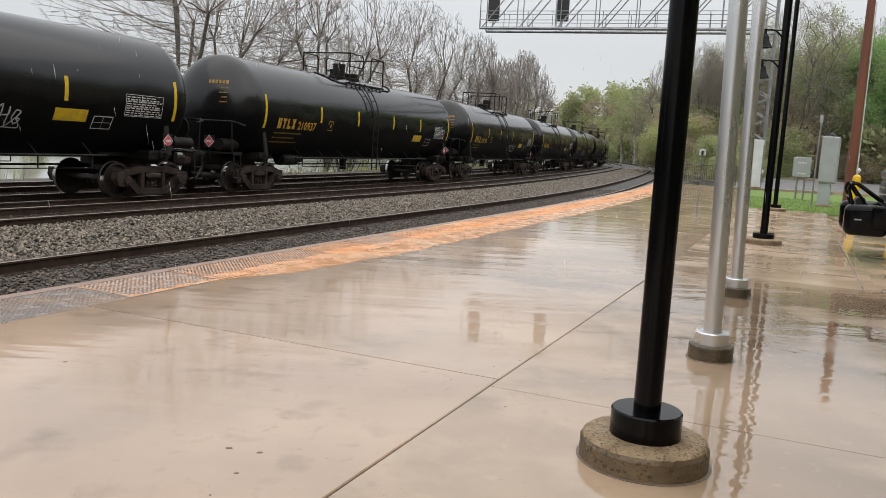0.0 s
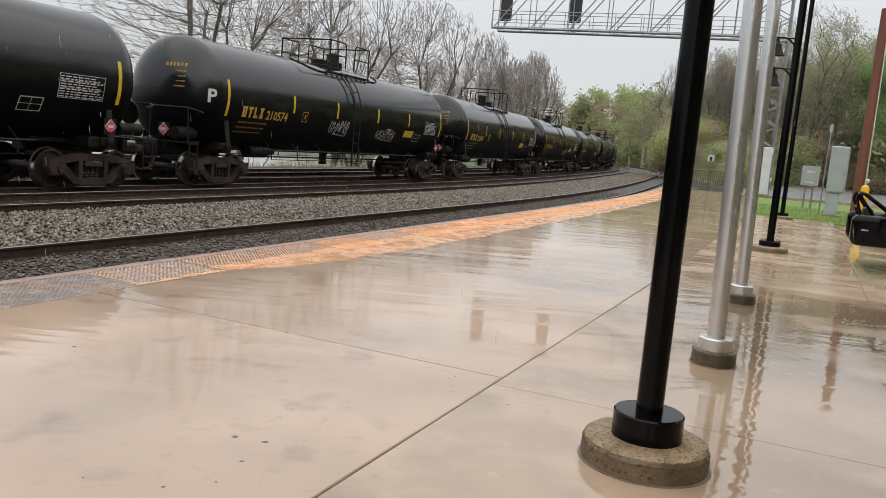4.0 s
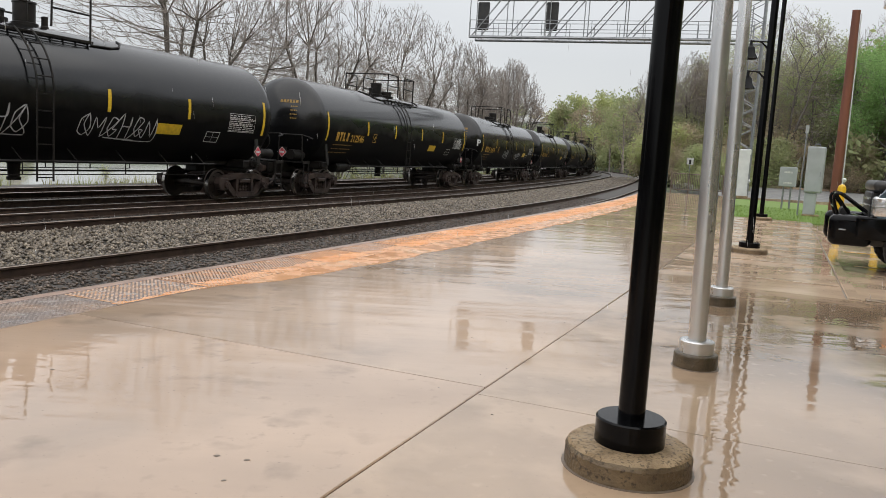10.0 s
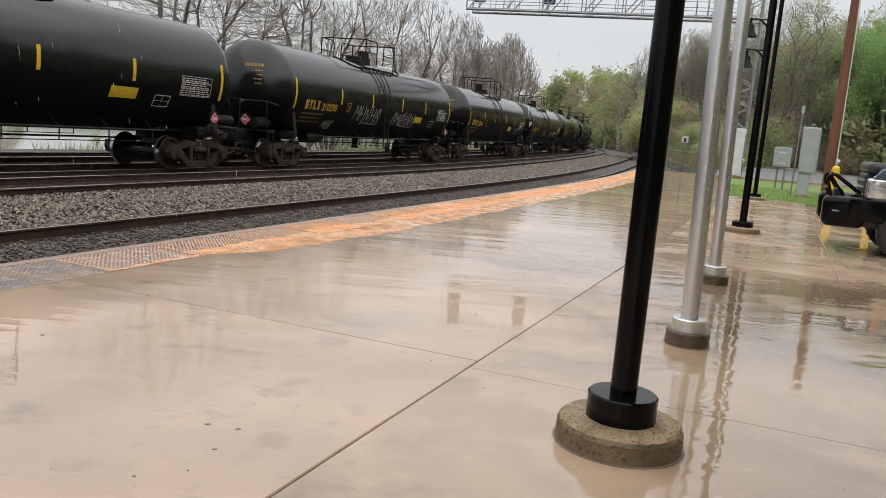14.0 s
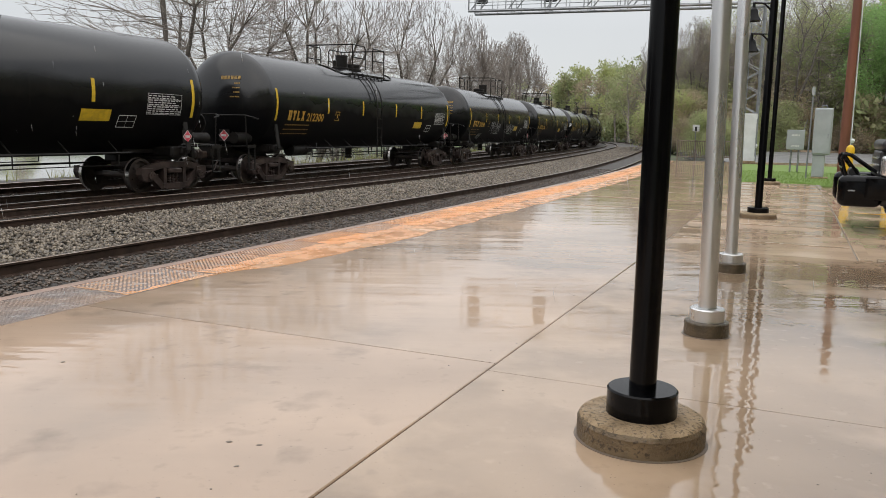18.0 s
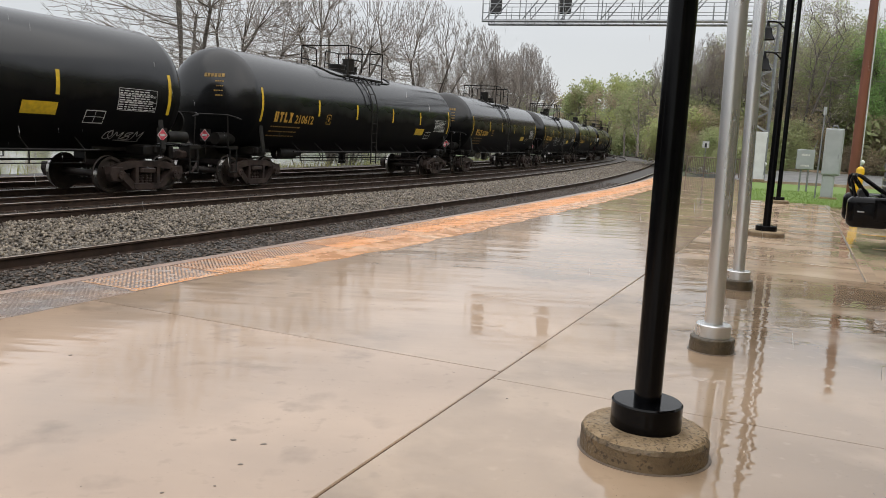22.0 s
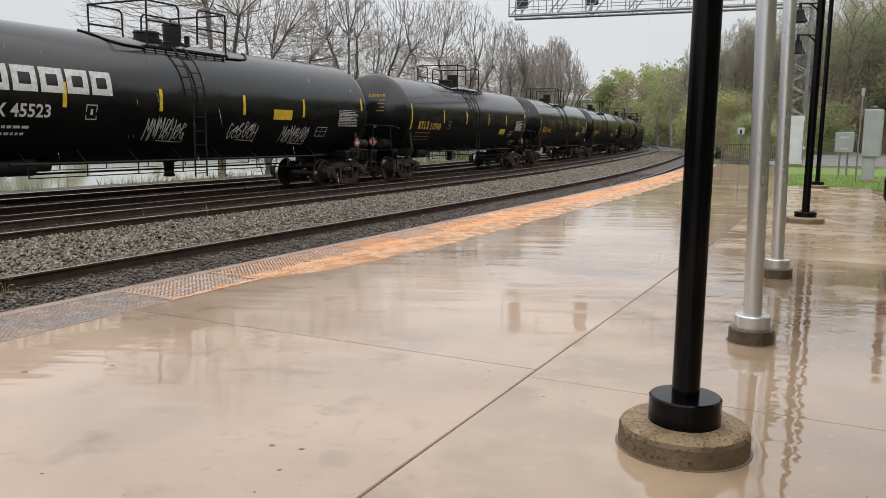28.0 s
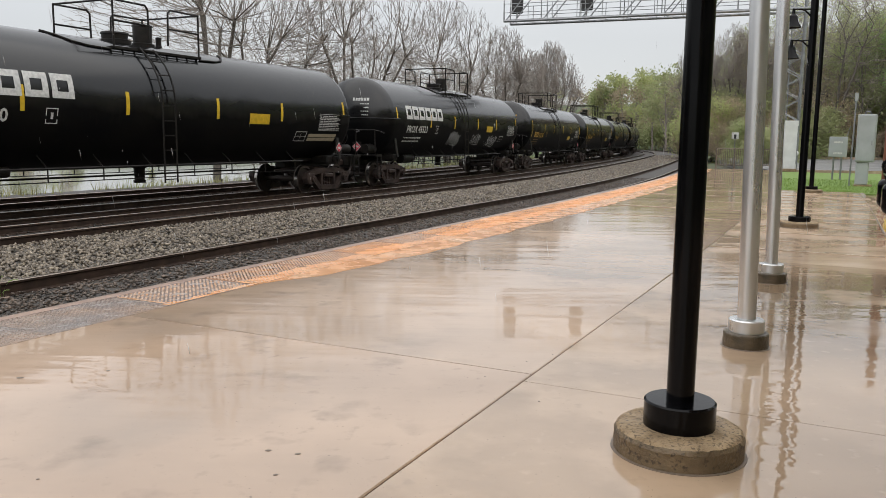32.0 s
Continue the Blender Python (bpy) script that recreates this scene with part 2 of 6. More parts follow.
TRUCKMAT = mat("rusty_truck_steel", (0.018, 0.012, 0.0105), 0.36, second=(0.055, 0.037, 0.031), scale=3.5, detail=6, rough2=0.75, bump=0.25, bscale=25, spec=0.3)
WHEELMAT = mat("wheel_steel", (0.026, 0.019, 0.016), 0.4, 0.3, second=(0.05, 0.036, 0.029), scale=5, rough2=0.6)
TREAD = mat("polished_tread", (0.42, 0.40, 0.38), 0.22, 1.0, scale=12)
YELLOW = mat("yellow_reflective", (0.70, 0.46, 0.02), 0.4, second=(0.52, 0.34, 0.02), scale=9)
PRINT = mat("faded_yellow_stencil", (0.40, 0.24, 0.05), 0.5, second=(0.18, 0.10, 0.02), scale=14)
LETTER = mat("yellow_stencil", (0.62, 0.36, 0.05), 0.5, second=(0.42, 0.24, 0.04), scale=14)
WHITE = mat("white_stencil", (0.66, 0.66, 0.64), 0.5, second=(0.45, 0.45, 0.44), scale=14)
GRAFF = mat("white_spray_paint", (0.55, 0.55, 0.55), 0.6, second=(0.30, 0.30, 0.30), scale=10)
TAN = mat("beige_decal", (0.42, 0.36, 0.26), 0.5, second=(0.32, 0.27, 0.19), scale=12)
REDPLAC = mat("red_placard", (0.75, 0.10, 0.15), 0.4, second=(0.4, 0.04, 0.05), scale=20)
RAIL = mat("rusted_rail", (0.052, 0.031, 0.022), 0.55, second=(0.030, 0.019, 0.014), scale=6, rough2=0.75, bump=0.2, spec=0.25)
RAILTOP = mat("worn_rail_head", (0.34, 0.29, 0.25), 0.30, 0.9, second=(0.22, 0.16, 0.12), scale=4)
TIE = mat("creosote_tie", (0.035, 0.027, 0.021), 0.6, second=(0.032, 0.026, 0.022), scale=5, bump=0.4, bscale=18, squash=(1, 4, 1))
SHARD = mat("wet_brown_litter", (0.15, 0.11, 0.082), 0.25, second=(0.05, 0.036, 0.027), scale=5, jitter=0.8, rough2=0.6)
STONE = mat("wet_ballast_stone", (0.26, 0.215, 0.162), 0.18, second=(0.062, 0.049, 0.038), scale=7, jitter=0.95, rough2=0.5)
DARKSTONE = mat("dark_ballast_stone", (0.15, 0.115, 0.09), 0.2, second=(0.045, 0.036, 0.03), scale=5, jitter=0.9, rough2=0.6)
# bed coloured dark to paint the shade in gaps between the loose stones
BALLAST = mat("ballast_bed", (0.05, 0.042, 0.035), 0.7, second=(0.05, 0.045, 0.04), scale=22, detail=8, bump=1.0, bscale=30)
SOIL = mat("track_side_soil", (0.085, 0.075, 0.055), 0.8, second=(0.05, 0.065, 0.03), scale=0.4, detail=8, bump=0.5, bscale=4, spots=(0.07, 0.11, 0.03), sscale=0.12, slo=0.45, shi=0.6)
GRASS = mat("grass_blades", (0.16, 0.26, 0.045), 0.5, second=(0.21, 0.31, 0.065), scale=1.2, jitter=0.35)
BANKGRASS = mat("rough_bank_grass", (0.19, 0.22, 0.06), 0.6, second=(0.25, 0.22, 0.10), scale=0.6, jitter=0.4)
GRASSBED = mat("grass_bed", (0.13, 0.21, 0.038), 0.8, second=(0.16, 0.24, 0.05), scale=3, detail=8, bump=0.6, bscale=30)
ASPHALT = mat("wet_asphalt", (0.17, 0.165, 0.165), 0.30, second=(0.21, 0.205, 0.205), scale=2, rough2=0.55, rscale=0.6, bump=0.25, bscale=80)
YPAINT = mat("yellow_road_paint", (0.62, 0.36, 0.03), 0.2, second=(0.45, 0.27, 0.05), scale=3, rough2=0.4)
WATER = mat("river_water", (0.16, 0.17, 0.16), 0.06, second=(0.2, 0.2, 0.19), scale=0.1, bump=0.15, bscale=0.6)
BARK = mat("grey_bark", (0.15, 0.132, 0.113), 0.85, second=(0.085, 0.072, 0.06), scale=4, bump=0.4, bscale=14, squash=(1, 1, 0.3))
TWIG = mat("twig_bark", (0.29, 0.25, 0.22), 0.85, second=(0.21, 0.18, 0.155), scale=1)
# leaf colours lightened and greyed: rain haze is put into their base tone
BUD = mat("hazed_bud_leaves", (0.47, 0.50, 0.22), 0.55, second=(0.40, 0.43, 0.19), scale=0.5, jitter=0.18, leafy=0.55)
LEAF = mat("hazed_green_leaves", (0.31, 0.47, 0.18), 0.5, second=(0.25, 0.38, 0.14), scale=0.5, jitter=0.45, leafy=0.55)
DIMLEAF = mat("hazed_olive_leaves", (0.37, 0.43, 0.20), 0.6, second=(0.40, 0.39, 0.22), scale=0.3, jitter=0.18, leafy=0.55)
REDLEAF = mat("hazed_brown_buds", (0.48, 0.40, 0.28), 0.6, second=(0.40, 0.33, 0.22), scale=0.5, jitter=0.4, leafy=0.55)
POLEWOOD = mat("brown_pole_wood", (0.20, 0.068, 0.038), 0.6, second=(0.13, 0.048, 0.03), scale=3, bump=0.3, bscale=20, squash=(1, 1, 0.1))
GREYBOX = mat("grey_enamel_box", (0.40, 0.42, 0.43), 0.4, second=(0.33, 0.35, 0.355), scale=2, rough2=0.55)
WHITEBOX = mat("white_enamel_box", (0.74, 0.75, 0.75), 0.4, second=(0.62, 0.63, 0.63), scale=2)
GALV = mat("galvanised_steel", (0.34, 0.35, 0.36), 0.42, 0.7, second=(0.25, 0.26, 0.27), scale=4, rough2=0.6)
DARKMETAL = mat("dark_metal", (0.022, 0.022, 0.024), 0.4, second=(0.035, 0.033, 0.03), scale=5)
RUBBER = mat("tyre_rubber", (0.014, 0.014, 0.014), 0.6, second=(0.022, 0.021, 0.02), scale=8, bump=0.2, bscale=40)
BLUEPAINT = mat("dark_blue_car_paint", (0.075, 0.115, 0.145), 0.18, 0.35, second=(0.06, 0.095, 0.12), scale=2, coat=1.0)
CARGLASS = mat("dark_car_glass", (0.012, 0.014, 0.015), 0.03, scale=2)
CHROME = mat("chrome", (0.7, 0.7, 0.7), 0.12, 1.0, scale=5)
HEADLAMP = mat("headlamp_lens", (0.80, 0.80, 0.80), 0.10, 0.75, second=(0.55, 0.55, 0.55), scale=9, bump=0.4, bscale=12)
AMBER = mat("amber_lens", (0.72, 0.25, 0.07), 0.12, second=(0.85, 0.40, 0.18), scale=14, bump=0.3, bscale=20)
HIVIS = mat("yellow_plastic", (0.78, 0.50, 0.02), 0.35, second=(0.66, 0.42, 0.02), scale=5)
REDLIGHT = mat("red_signal_lens", (0.5, 0.03, 0.03), 0.2, emit=(1.0, 0.04, 0.03, 1.6))
CREAM = mat("eave_paint", (0.42, 0.35, 0.26), 0.5, second=(0.33, 0.27, 0.2), scale=4)


# ---- mesh building ----
class Shape:
    """Collects faces of one mesh, with a material slot for each."""

    def __init__(self):
        self.v, self.f, self.m = [], [], []

    def add(self, verts, faces, slot=0):
        k = len(self.v)
        self.v.extend(tuple(p) for p in verts)
        self.f.extend(tuple(i + k for i in f) for f in faces)
        self.m.extend([slot] * len(faces))
        return self

    def box(self, c, size, m=None, bevel=0.0, slot=0):
        """A box with its edges taken off."""
        hx, hy, hz = (a / 2 for a in size)
        e = min(bevel, hx * 0.9, hy * 0.9, hz * 0.9)
        vs, fs, key = [], [], {}
        corners = [(i, j, k) for i in (-1, 1) for j in (-1, 1) for k in (-1, 1)]
        if e <= 0:
            vs = [(i * hx, j * hy, k * hz) for i, j, k in corners]
            fs = [(0, 1, 3, 2), (4, 6, 7, 5), (0, 4, 5, 1), (2, 3, 7, 6), (0, 2, 6, 4), (1, 5, 7, 3)]
        else:
            for i, j, k in corners:
                for a in range(3):
                    key[(i, j, k, a)] = len(vs)
                    d = [e, e, e]
                    d[a] = 0
                    vs.append((i * (hx - d[0]), j * (hy - d[1]), k * (hz - d[2])))
            for a in range(3):
                o = [x for x in range(3) if x != a]
                for s in (-1, 1):
                    ring = []
                    for p, q in ((-1, -1), (1, -1), (1, 1), (-1, 1)):
                        t = [0, 0, 0]
                        t[a], t[o[0]], t[o[1]] = s, p, q
                        ring.append(key[(*t, a)])
                    flip = (s == 1) == (a == 1)
                    fs.append(tuple(reversed(ring)) if flip else tuple(ring))
            for a in range(3):
                o = [x for x in range(3) if x != a]
                for p in (-1, 1):
                    for q in (-1, 1):
                        t0, t1 = [0, 0, 0], [0, 0, 0]
                        t0[a], t1[a] = -1, 1
                        t0[o[0]] = t1[o[0]] = p
                        t0[o[1]] = t1[o[1]] = q
                        fs.append((key[(*t0, o[0])], key[(*t1, o[0])], key[(*t1, o[1])], key[(*t0, o[1])]))
            for t in corners:
                fs.append(tuple(key[(*t, a)] for a in range(3)))
        mm = Matrix.Translation(c) @ (m.to_4x4() if m is not None else Matrix())
        return self.add([mm @ Vector(p) for p in vs], fs, slot)

    def rod(self, a, b, r, r2=None, n=8, caps=True, slot=0):
        a, b = Vector(a), Vector(b)
        r2 = r if r2 is None else r2
        d = (b - a)
        q = d.to_track_quat("Z", "Y") if d.length > 1e-9 else Euler().to_quaternion()
        x, y = q @ Vector((1, 0, 0)), q @ Vector((0, 1, 0))
        ring = [(math.cos(math.tau * i / n), math.sin(math.tau * i / n)) for i in range(n)]
        vs = [a + (x * c + y * s) * r for c, s in ring] + [b + (x * c + y * s) * r2 for c, s in ring]
        fs = [(i, (i + 1) % n, n + (i + 1) % n, n + i) for i in range(n)]
        if caps:
            fs += [tuple(reversed(range(n))), tuple(range(n, 2 * n))]
        return self.add(vs, fs, slot)

    def pipe(self, pts, r, n=6, slot=0):
        for a, b in zip(pts, pts[1:]):
            self.rod(a, b, r, n=n, slot=slot)
        return self

    def lathe(self, prof, n=32, m=None, slot=0, slots=None):
        """Turns a profile of (radius, height) about z."""
        m = m or Matrix()
        vs = [m @ Vector((r * math.cos(math.tau * i / n), r * math.sin(math.tau * i / n), h)) for r, h in prof for i in range(n)]
        k = len(self.v)
        for j in range(len(prof) - 1):
            fs = [(j * n + i, j * n + (i + 1) % n, (j + 1) * n + (i + 1) % n, (j + 1) * n + i) for i in range(n)]
            self.f.extend(tuple(x + k for x in f) for f in fs)
            self.m.extend([slots[j] if slots else slot] * n)
        self.v.extend(tuple(p) for p in vs)
        return self

    def sweep(self, path, section, closed=True, slot=0, slots=None, caps=True):
        """A section of (across, up) drawn along points with their sideways directions: [(point, side)]."""
        n = len(section)
        vs = [Vector(p) + Vector(sd) * a + Vector((0, 0, u)) for p, sd in path for a, u in section]
        k = len(self.v)
        self.v.extend(tuple(p) for p in vs)
        for j in range(len(path) - 1):
            for i in range(n if closed else n - 1):
                self.f.append(tuple(x + k for x in (j * n + i, j * n + (i + 1) % n, (j + 1) * n + (i + 1) % n, (j + 1) * n + i)))
                self.m.append(slots[i] if slots else slot)
        if closed and caps:
            self.f.append(tuple(k + i for i in range(n)))
            self.f.append(tuple(k + (len(path) - 1) * n + i for i in reversed(range(n))))
            self.m += [slots[0] if slots else slot] * 2
        return self

    def mesh(self, name, mats, smooth=30):
        me = bpy.data.meshes.new(name)
        me.from_pydata(self.v, [], self.f)
        for x in mats if isinstance(mats, (list, tuple)) else [mats]:
            me.materials.append(x)
        me.polygons.foreach_set("material_index", self.m)
        if smooth:
            me.polygons.foreach_set("use_smooth", [True] * len(self.f))
            me.set_sharp_from_angle(angle=radians(smooth))
        me.update()
        return me


def part(name, shape, mats, parent=None, label="", m=None, smooth=30):
    me = shape if isinstance(shape, bpy.types.Mesh) else shape.mesh(name, mats, smooth)
    ob = new(name, me)
    ob.parent = parent
    if m is not None:
        ob.matrix_basis = m
    if label:
        ob["label"] = label
    return ob


def thing(name, label, category, m=None, group="", kind=""):
    ob = new(name)
    ob.empty_display_size = 0.2
    if m is not None:
        ob.matrix_basis = m
    return tagged(ob, label, category, group, kind)


def text_mesh(body, size, spacing=1.0):
    """The built-in font as flat faces in x, y."""
    cu = bpy.data.curves.new("lettering", "FONT")
    cu.body, cu.size, cu.space_character, cu.resolution_u, cu.align_x = body, size, spacing, 2, "LEFT"
    cu.offset = size * 0.022
    ob = new("lettering", cu)
    bpy.context.view_layer.update()
    me = bpy.data.meshes.new_from_object(ob.evaluated_get(bpy.context.evaluated_depsgraph_get()))
    bpy.data.objects.remove(ob)
    bpy.data.curves.remove(cu)
    s = Shape().add([tuple(v.co) for v in me.vertices], [tuple(p.vertices) for p in me.polygons])
    bpy.data.meshes.remove(me)
    return s


# ---- the line of the tracks: straight, then bends of three radii to the left ----
HEAD = radians(23.6)
AH, LF = Vector((math.sin(HEAD), math.cos(HEAD), 0)), Vector((-math.cos(HEAD), math.sin(HEAD), 0))
RZ = -0.19
BENDS = [(20.0, 269.0), (45.0, 1020.0), (105.0, 330.0)]  # where each begins, and its radius


def bend_starts():
    """For each bend: its start, radius, the place and the turn at its start."""
    out, p, a = [], AH * BENDS[0][0], 0.0
    for k, (s0, r) in enumerate(BENDS):
        out.append((s0, r, p.copy(), a))
        if k + 1 < len(BENDS):
            b = a + (BENDS[k + 1][0] - s0) / r
            side = lambda t: LF * math.cos(t) - AH * math.sin(t)
            p = p + side(a) * r - side(b) * r
            a = b
    return out


ARCS = bend_starts()


def turned(s):
    """How far the line has turned to the left at s."""
    a = 0.0
    for s0, r, p, a0 in ARCS:
        if s > s0:
            a = a0 + (s - s0) / r
    return a


def left(s):
    a = turned(s)
    return LF * math.cos(a) - AH * math.sin(a)


def at(s, off, z=0.0):
    """A place s metres along the line and off metres to its left."""
    q = AH * s
    for s0, r, p, a0 in ARCS:
        if s > s0:
            q = p + left(s0) * r - left(s) * r
    q = q + left(s) * off
    return Vector((q.x, q.y, z))


def heading(s):
    """Degrees of turn about z that bring x onto the line's direction."""
    return 90 - math.degrees(HEAD) + math.degrees(turned(s))


def spread(s):
    """How far the outer tracks draw away from the line on the bend."""
    return float(np.interp(s, (14, 20, 25, 30, 37, 45, 70, 100), (0, 0.06, 0.145, 0.235, 0.34, 0.42, 0.52, 0.60)))


def stretch(a, b, off, z, step=2.0, wide=0):
    n = max(2, int((b - a) / step) + 1)
    places = [a + (b - a) * i / (n - 1) for i in range(n)]
    return [(at(q, off + wide * spread(q), z), left(q)) for q in places]


def spot(s, off, z=0.0, turn=0.0):
    p = at(s, off, z)
    return pose(p.x, p.y, p.z, 0, 0, heading(s) + turn)


def np_mesh(name, verts, tris, mats, slots=None):
    """A mesh from arrays of places and triangles."""
    me = bpy.data.meshes.new(name)
    verts, tris = np.asarray(verts, np.float32), np.asarray(tris, np.int32)
    me.vertices.add(len(verts))
    me.vertices.foreach_set("co", verts.ravel())
    me.loops.add(tris.size)
    me.loops.foreach_set("vertex_index", tris.ravel())
    me.polygons.add(len(tris))
    me.polygons.foreach_set("loop_start", np.arange(0, tris.size, 3, dtype=np.int32))
    for x in mats if isinstance(mats, (list, tuple)) else [mats]:
        me.materials.append(x)
    if slots is not None:
        me.polygons.foreach_set("material_index", np.asarray(slots, np.int32))
    me.update(calc_edges=True)
    return me


def scatter(name, tv, tf, places, sizes, mats, rng, flat=1.0):
    """Many turned copies of a few small shapes, joined."""
    vs, fs, k = [], [], 0
    n = len(places)
    pick = rng.integers(0, len(tv), n)
    for t in range(len(tv)):
        idx = np.nonzero(pick == t)[0]
        if not len(idx):
            continue
        q = rng.normal(size=(len(idx), 4))
        q /= np.linalg.norm(q, axis=1)[:, None]
        w, x, y, z = q.T
        rot = np.stack([np.stack([1 - 2 * (y * y + z * z), 2 * (x * y - z * w), 2 * (x * z + y * w)], -1),
                        np.stack([2 * (x * y + z * w), 1 - 2 * (x * x + z * z), 2 * (y * z - x * w)], -1),
                        np.stack([2 * (x * z - y * w), 2 * (y * z + x * w), 1 - 2 * (x * x + y * y)], -1)], 1)
        p = np.einsum("nij,vj->nvi", rot, tv[t]) * sizes[idx][:, None, None]
        p[:, :, 2] *= flat
        p += places[idx][:, None, :]
        m = len(tv[t])
        vs.append(p.reshape(-1, 3))
        fs.append((tf[t][None] + (np.arange(len(idx)) * m)[:, None, None] + k).reshape(-1, 3))
        k += len(idx) * m
    return np_mesh(name, np.concatenate(vs), np.concatenate(fs), mats)


def pebbles(rng, kinds=6):
    base = np.array([(1, 0, 0), (-1, 0, 0), (0, 1, 0), (0, -1, 0), (0, 0, 1), (0, 0, -1), (.6, .6, .5), (-.6, -.5, .6)], float)
    tri = np.array([(0, 6, 4), (6, 2, 4), (2, 1, 4), (1, 7, 4), (7, 3, 4), (3, 0, 4), (2, 0, 5), (1, 2, 5), (3, 1, 5), (0, 3, 5), (0, 2, 6), (3, 7, 1)])
    return [base * rng.uniform(0.55, 1.15, (8, 1)) * rng.uniform(0.6, 1.1, (1, 3)) for _ in range(kinds)], [tri] * kinds


def line_xy(s, off):
    """The same line for arrays."""
    ah, lf = np.array(AH[:2]), np.array(LF[:2])

    def side(a):
        return lf[None] * np.cos(a)[:, None] - ah[None] * np.sin(a)[:, None]
    q, a = ah[None] * s[:, None], np.zeros_like(s)
    for s0, r, p, a0 in ARCS:
        on = s > s0
        b = np.where(on, a0 + (s - s0) / r, a)
        q = np.where(on[:, None], np.array(p[:2])[None] + (side(np.full_like(s, a0)) - side(b)) * r, q)
        a = b
    return q + side(a) * off[:, None]


def line_so(x, y):
    """From places back to metres along the line and to its left."""
    s = x * AH.x + y * AH.y
    off = x * LF.x + y * LF.y
    beyond = np.ones_like(s, bool)
    for s0, r, p, a0 in ARCS:
        n = left(s0)
        d = Vector((n.y, -n.x, 0))
        dx, dy = x - p.x, y - p.y
        beyond = beyond & (dx * d.x + dy * d.y > 0)
        cx, cy = p.x + n.x * r, p.y + n.y * r
        ux, uy = x - cx, y - cy
        ang = np.arctan2(ux * d.x + uy * d.y, -(ux * n.x + uy * n.y))
        s = np.where(beyond, s0 + ang * r, s)
        off = np.where(beyond, r - np.hypot(ux, uy), off)
    return s, off


def smooth(a):
    a = np.clip(a, 0, 1)
    return a * a * (3 - 2 * a)


def land(x, y):
    """The height of the ground: a flat station, a river bank to the left, a wooded hill beyond the road."""
    s, off = line_so(x, y)
    z = np.full_like(x, -0.62)
    z -= smooth((off - 23) / 9) * 3.4
    z += smooth((off - 150) / 60) * 9
    far = smooth((s - 45) / 60)
    rise = smooth((-off - 6 - 30 * (1 - far)) / 62) * (13 + 3 * np.sin(x * 0.021 + 1))
    z += np.where(off < 0, rise * smooth((s - 8) / 40), 0)
    z += smooth((s - 175) / 70) * 4 * smooth((60 - off) / 40)
    return z + 0.12 * np.sin(x * 0.31) * np.cos(y * 0.23) * (np.abs(off) > 26)


# ---- ground, one sheet to the horizon ----
def build_ground():
    u = np.linspace(-1, 1, 150)
    gx = np.sign(u) * (np.abs(u) ** 2.6) * 1500 + 10
    gy = np.sign(u) * (np.abs(u) ** 2.6) * 1500 + 40
    xx, yy = np.meshgrid(gx, gy, indexing="ij")
    zz = land(xx.ravel(), yy.ravel())
    v = np.stack([xx.ravel(), yy.ravel(), zz], 1)
    n = len(u)
    i, j = np.meshgrid(np.arange(n - 1), np.arange(n - 1), indexing="ij")
    a = (i * n + j).ravel()
    tris = np.concatenate([np.stack([a, a + n, a + n + 1], 1), np.stack([a, a + n + 1, a + 1], 1)])
    me = np_mesh("ground", v, tris, SOIL)
    me.polygons.foreach_set("use_smooth", [True] * len(me.polygons))
    tagged(new("ground", me), "damp earth and weeds beside the railway", "ground", kind="structure")
    w = Shape().sweep([(at(s, 62, -3.2), left(s)) for s in range(-120, 330, 10)], [(-29, 0), (95, 0), (95, -0.4), (-29, -0.4)])
    tagged(part("water", w, WATER), "pale grey river behind the tracks", "river", kind="structure")


build_ground()

# ---- platform ----
EDGE_OFF, TACT_IN, KERB_OFF = 6.18, 5.30, -0.88


def joint_at(s):
    """The long joint runs a little askew to the edge."""
    return 1.735 - 0.0155 * min(max(s, 2.0), 11.5)

platform = tagged(new("platform"), "rain-wet tan concrete station platform with joints", "platform", kind="structure")


def slab(s0, s1, o0, o1, z0, z1, mats, name, parent, step=1.5, bevel=0.006, dip=(0, 0)):
    """A cast slab between two offsets of the line, each a number or a function of s; dip: how far its two ends have sunk."""
    sh = Shape()
    n = max(2, int((s1 - s0) / step) + 1)
    rows = []
    for i in range(n):
        f = i / (n - 1)
        q = s0 + (s1 - s0) * f
        a, b = (o(q) if callable(o) else o for o in (o0, o1))
        dz = dip[0] + (dip[1] - dip[0]) * f
        rows.append([at(q, o, z - dz) for o, z in ((a + bevel, z1), (b - bevel, z1), (b, z1 - bevel), (b, z0), (a, z0), (a, z1 - bevel))])
    fs = [tuple(range(6)), tuple(reversed(range((n - 1) * 6, n * 6)))]
    for k in range(n - 1):
        fs += [(k * 6 + i, k * 6 + (i + 1) % 6, k * 6 + 6 + (i + 1) % 6, k * 6 + 6 + i) for i in range(6)]
    sh.add([p for r in rows for p in r], fs)
    return part(name, sh, mats, parent, smooth=0)


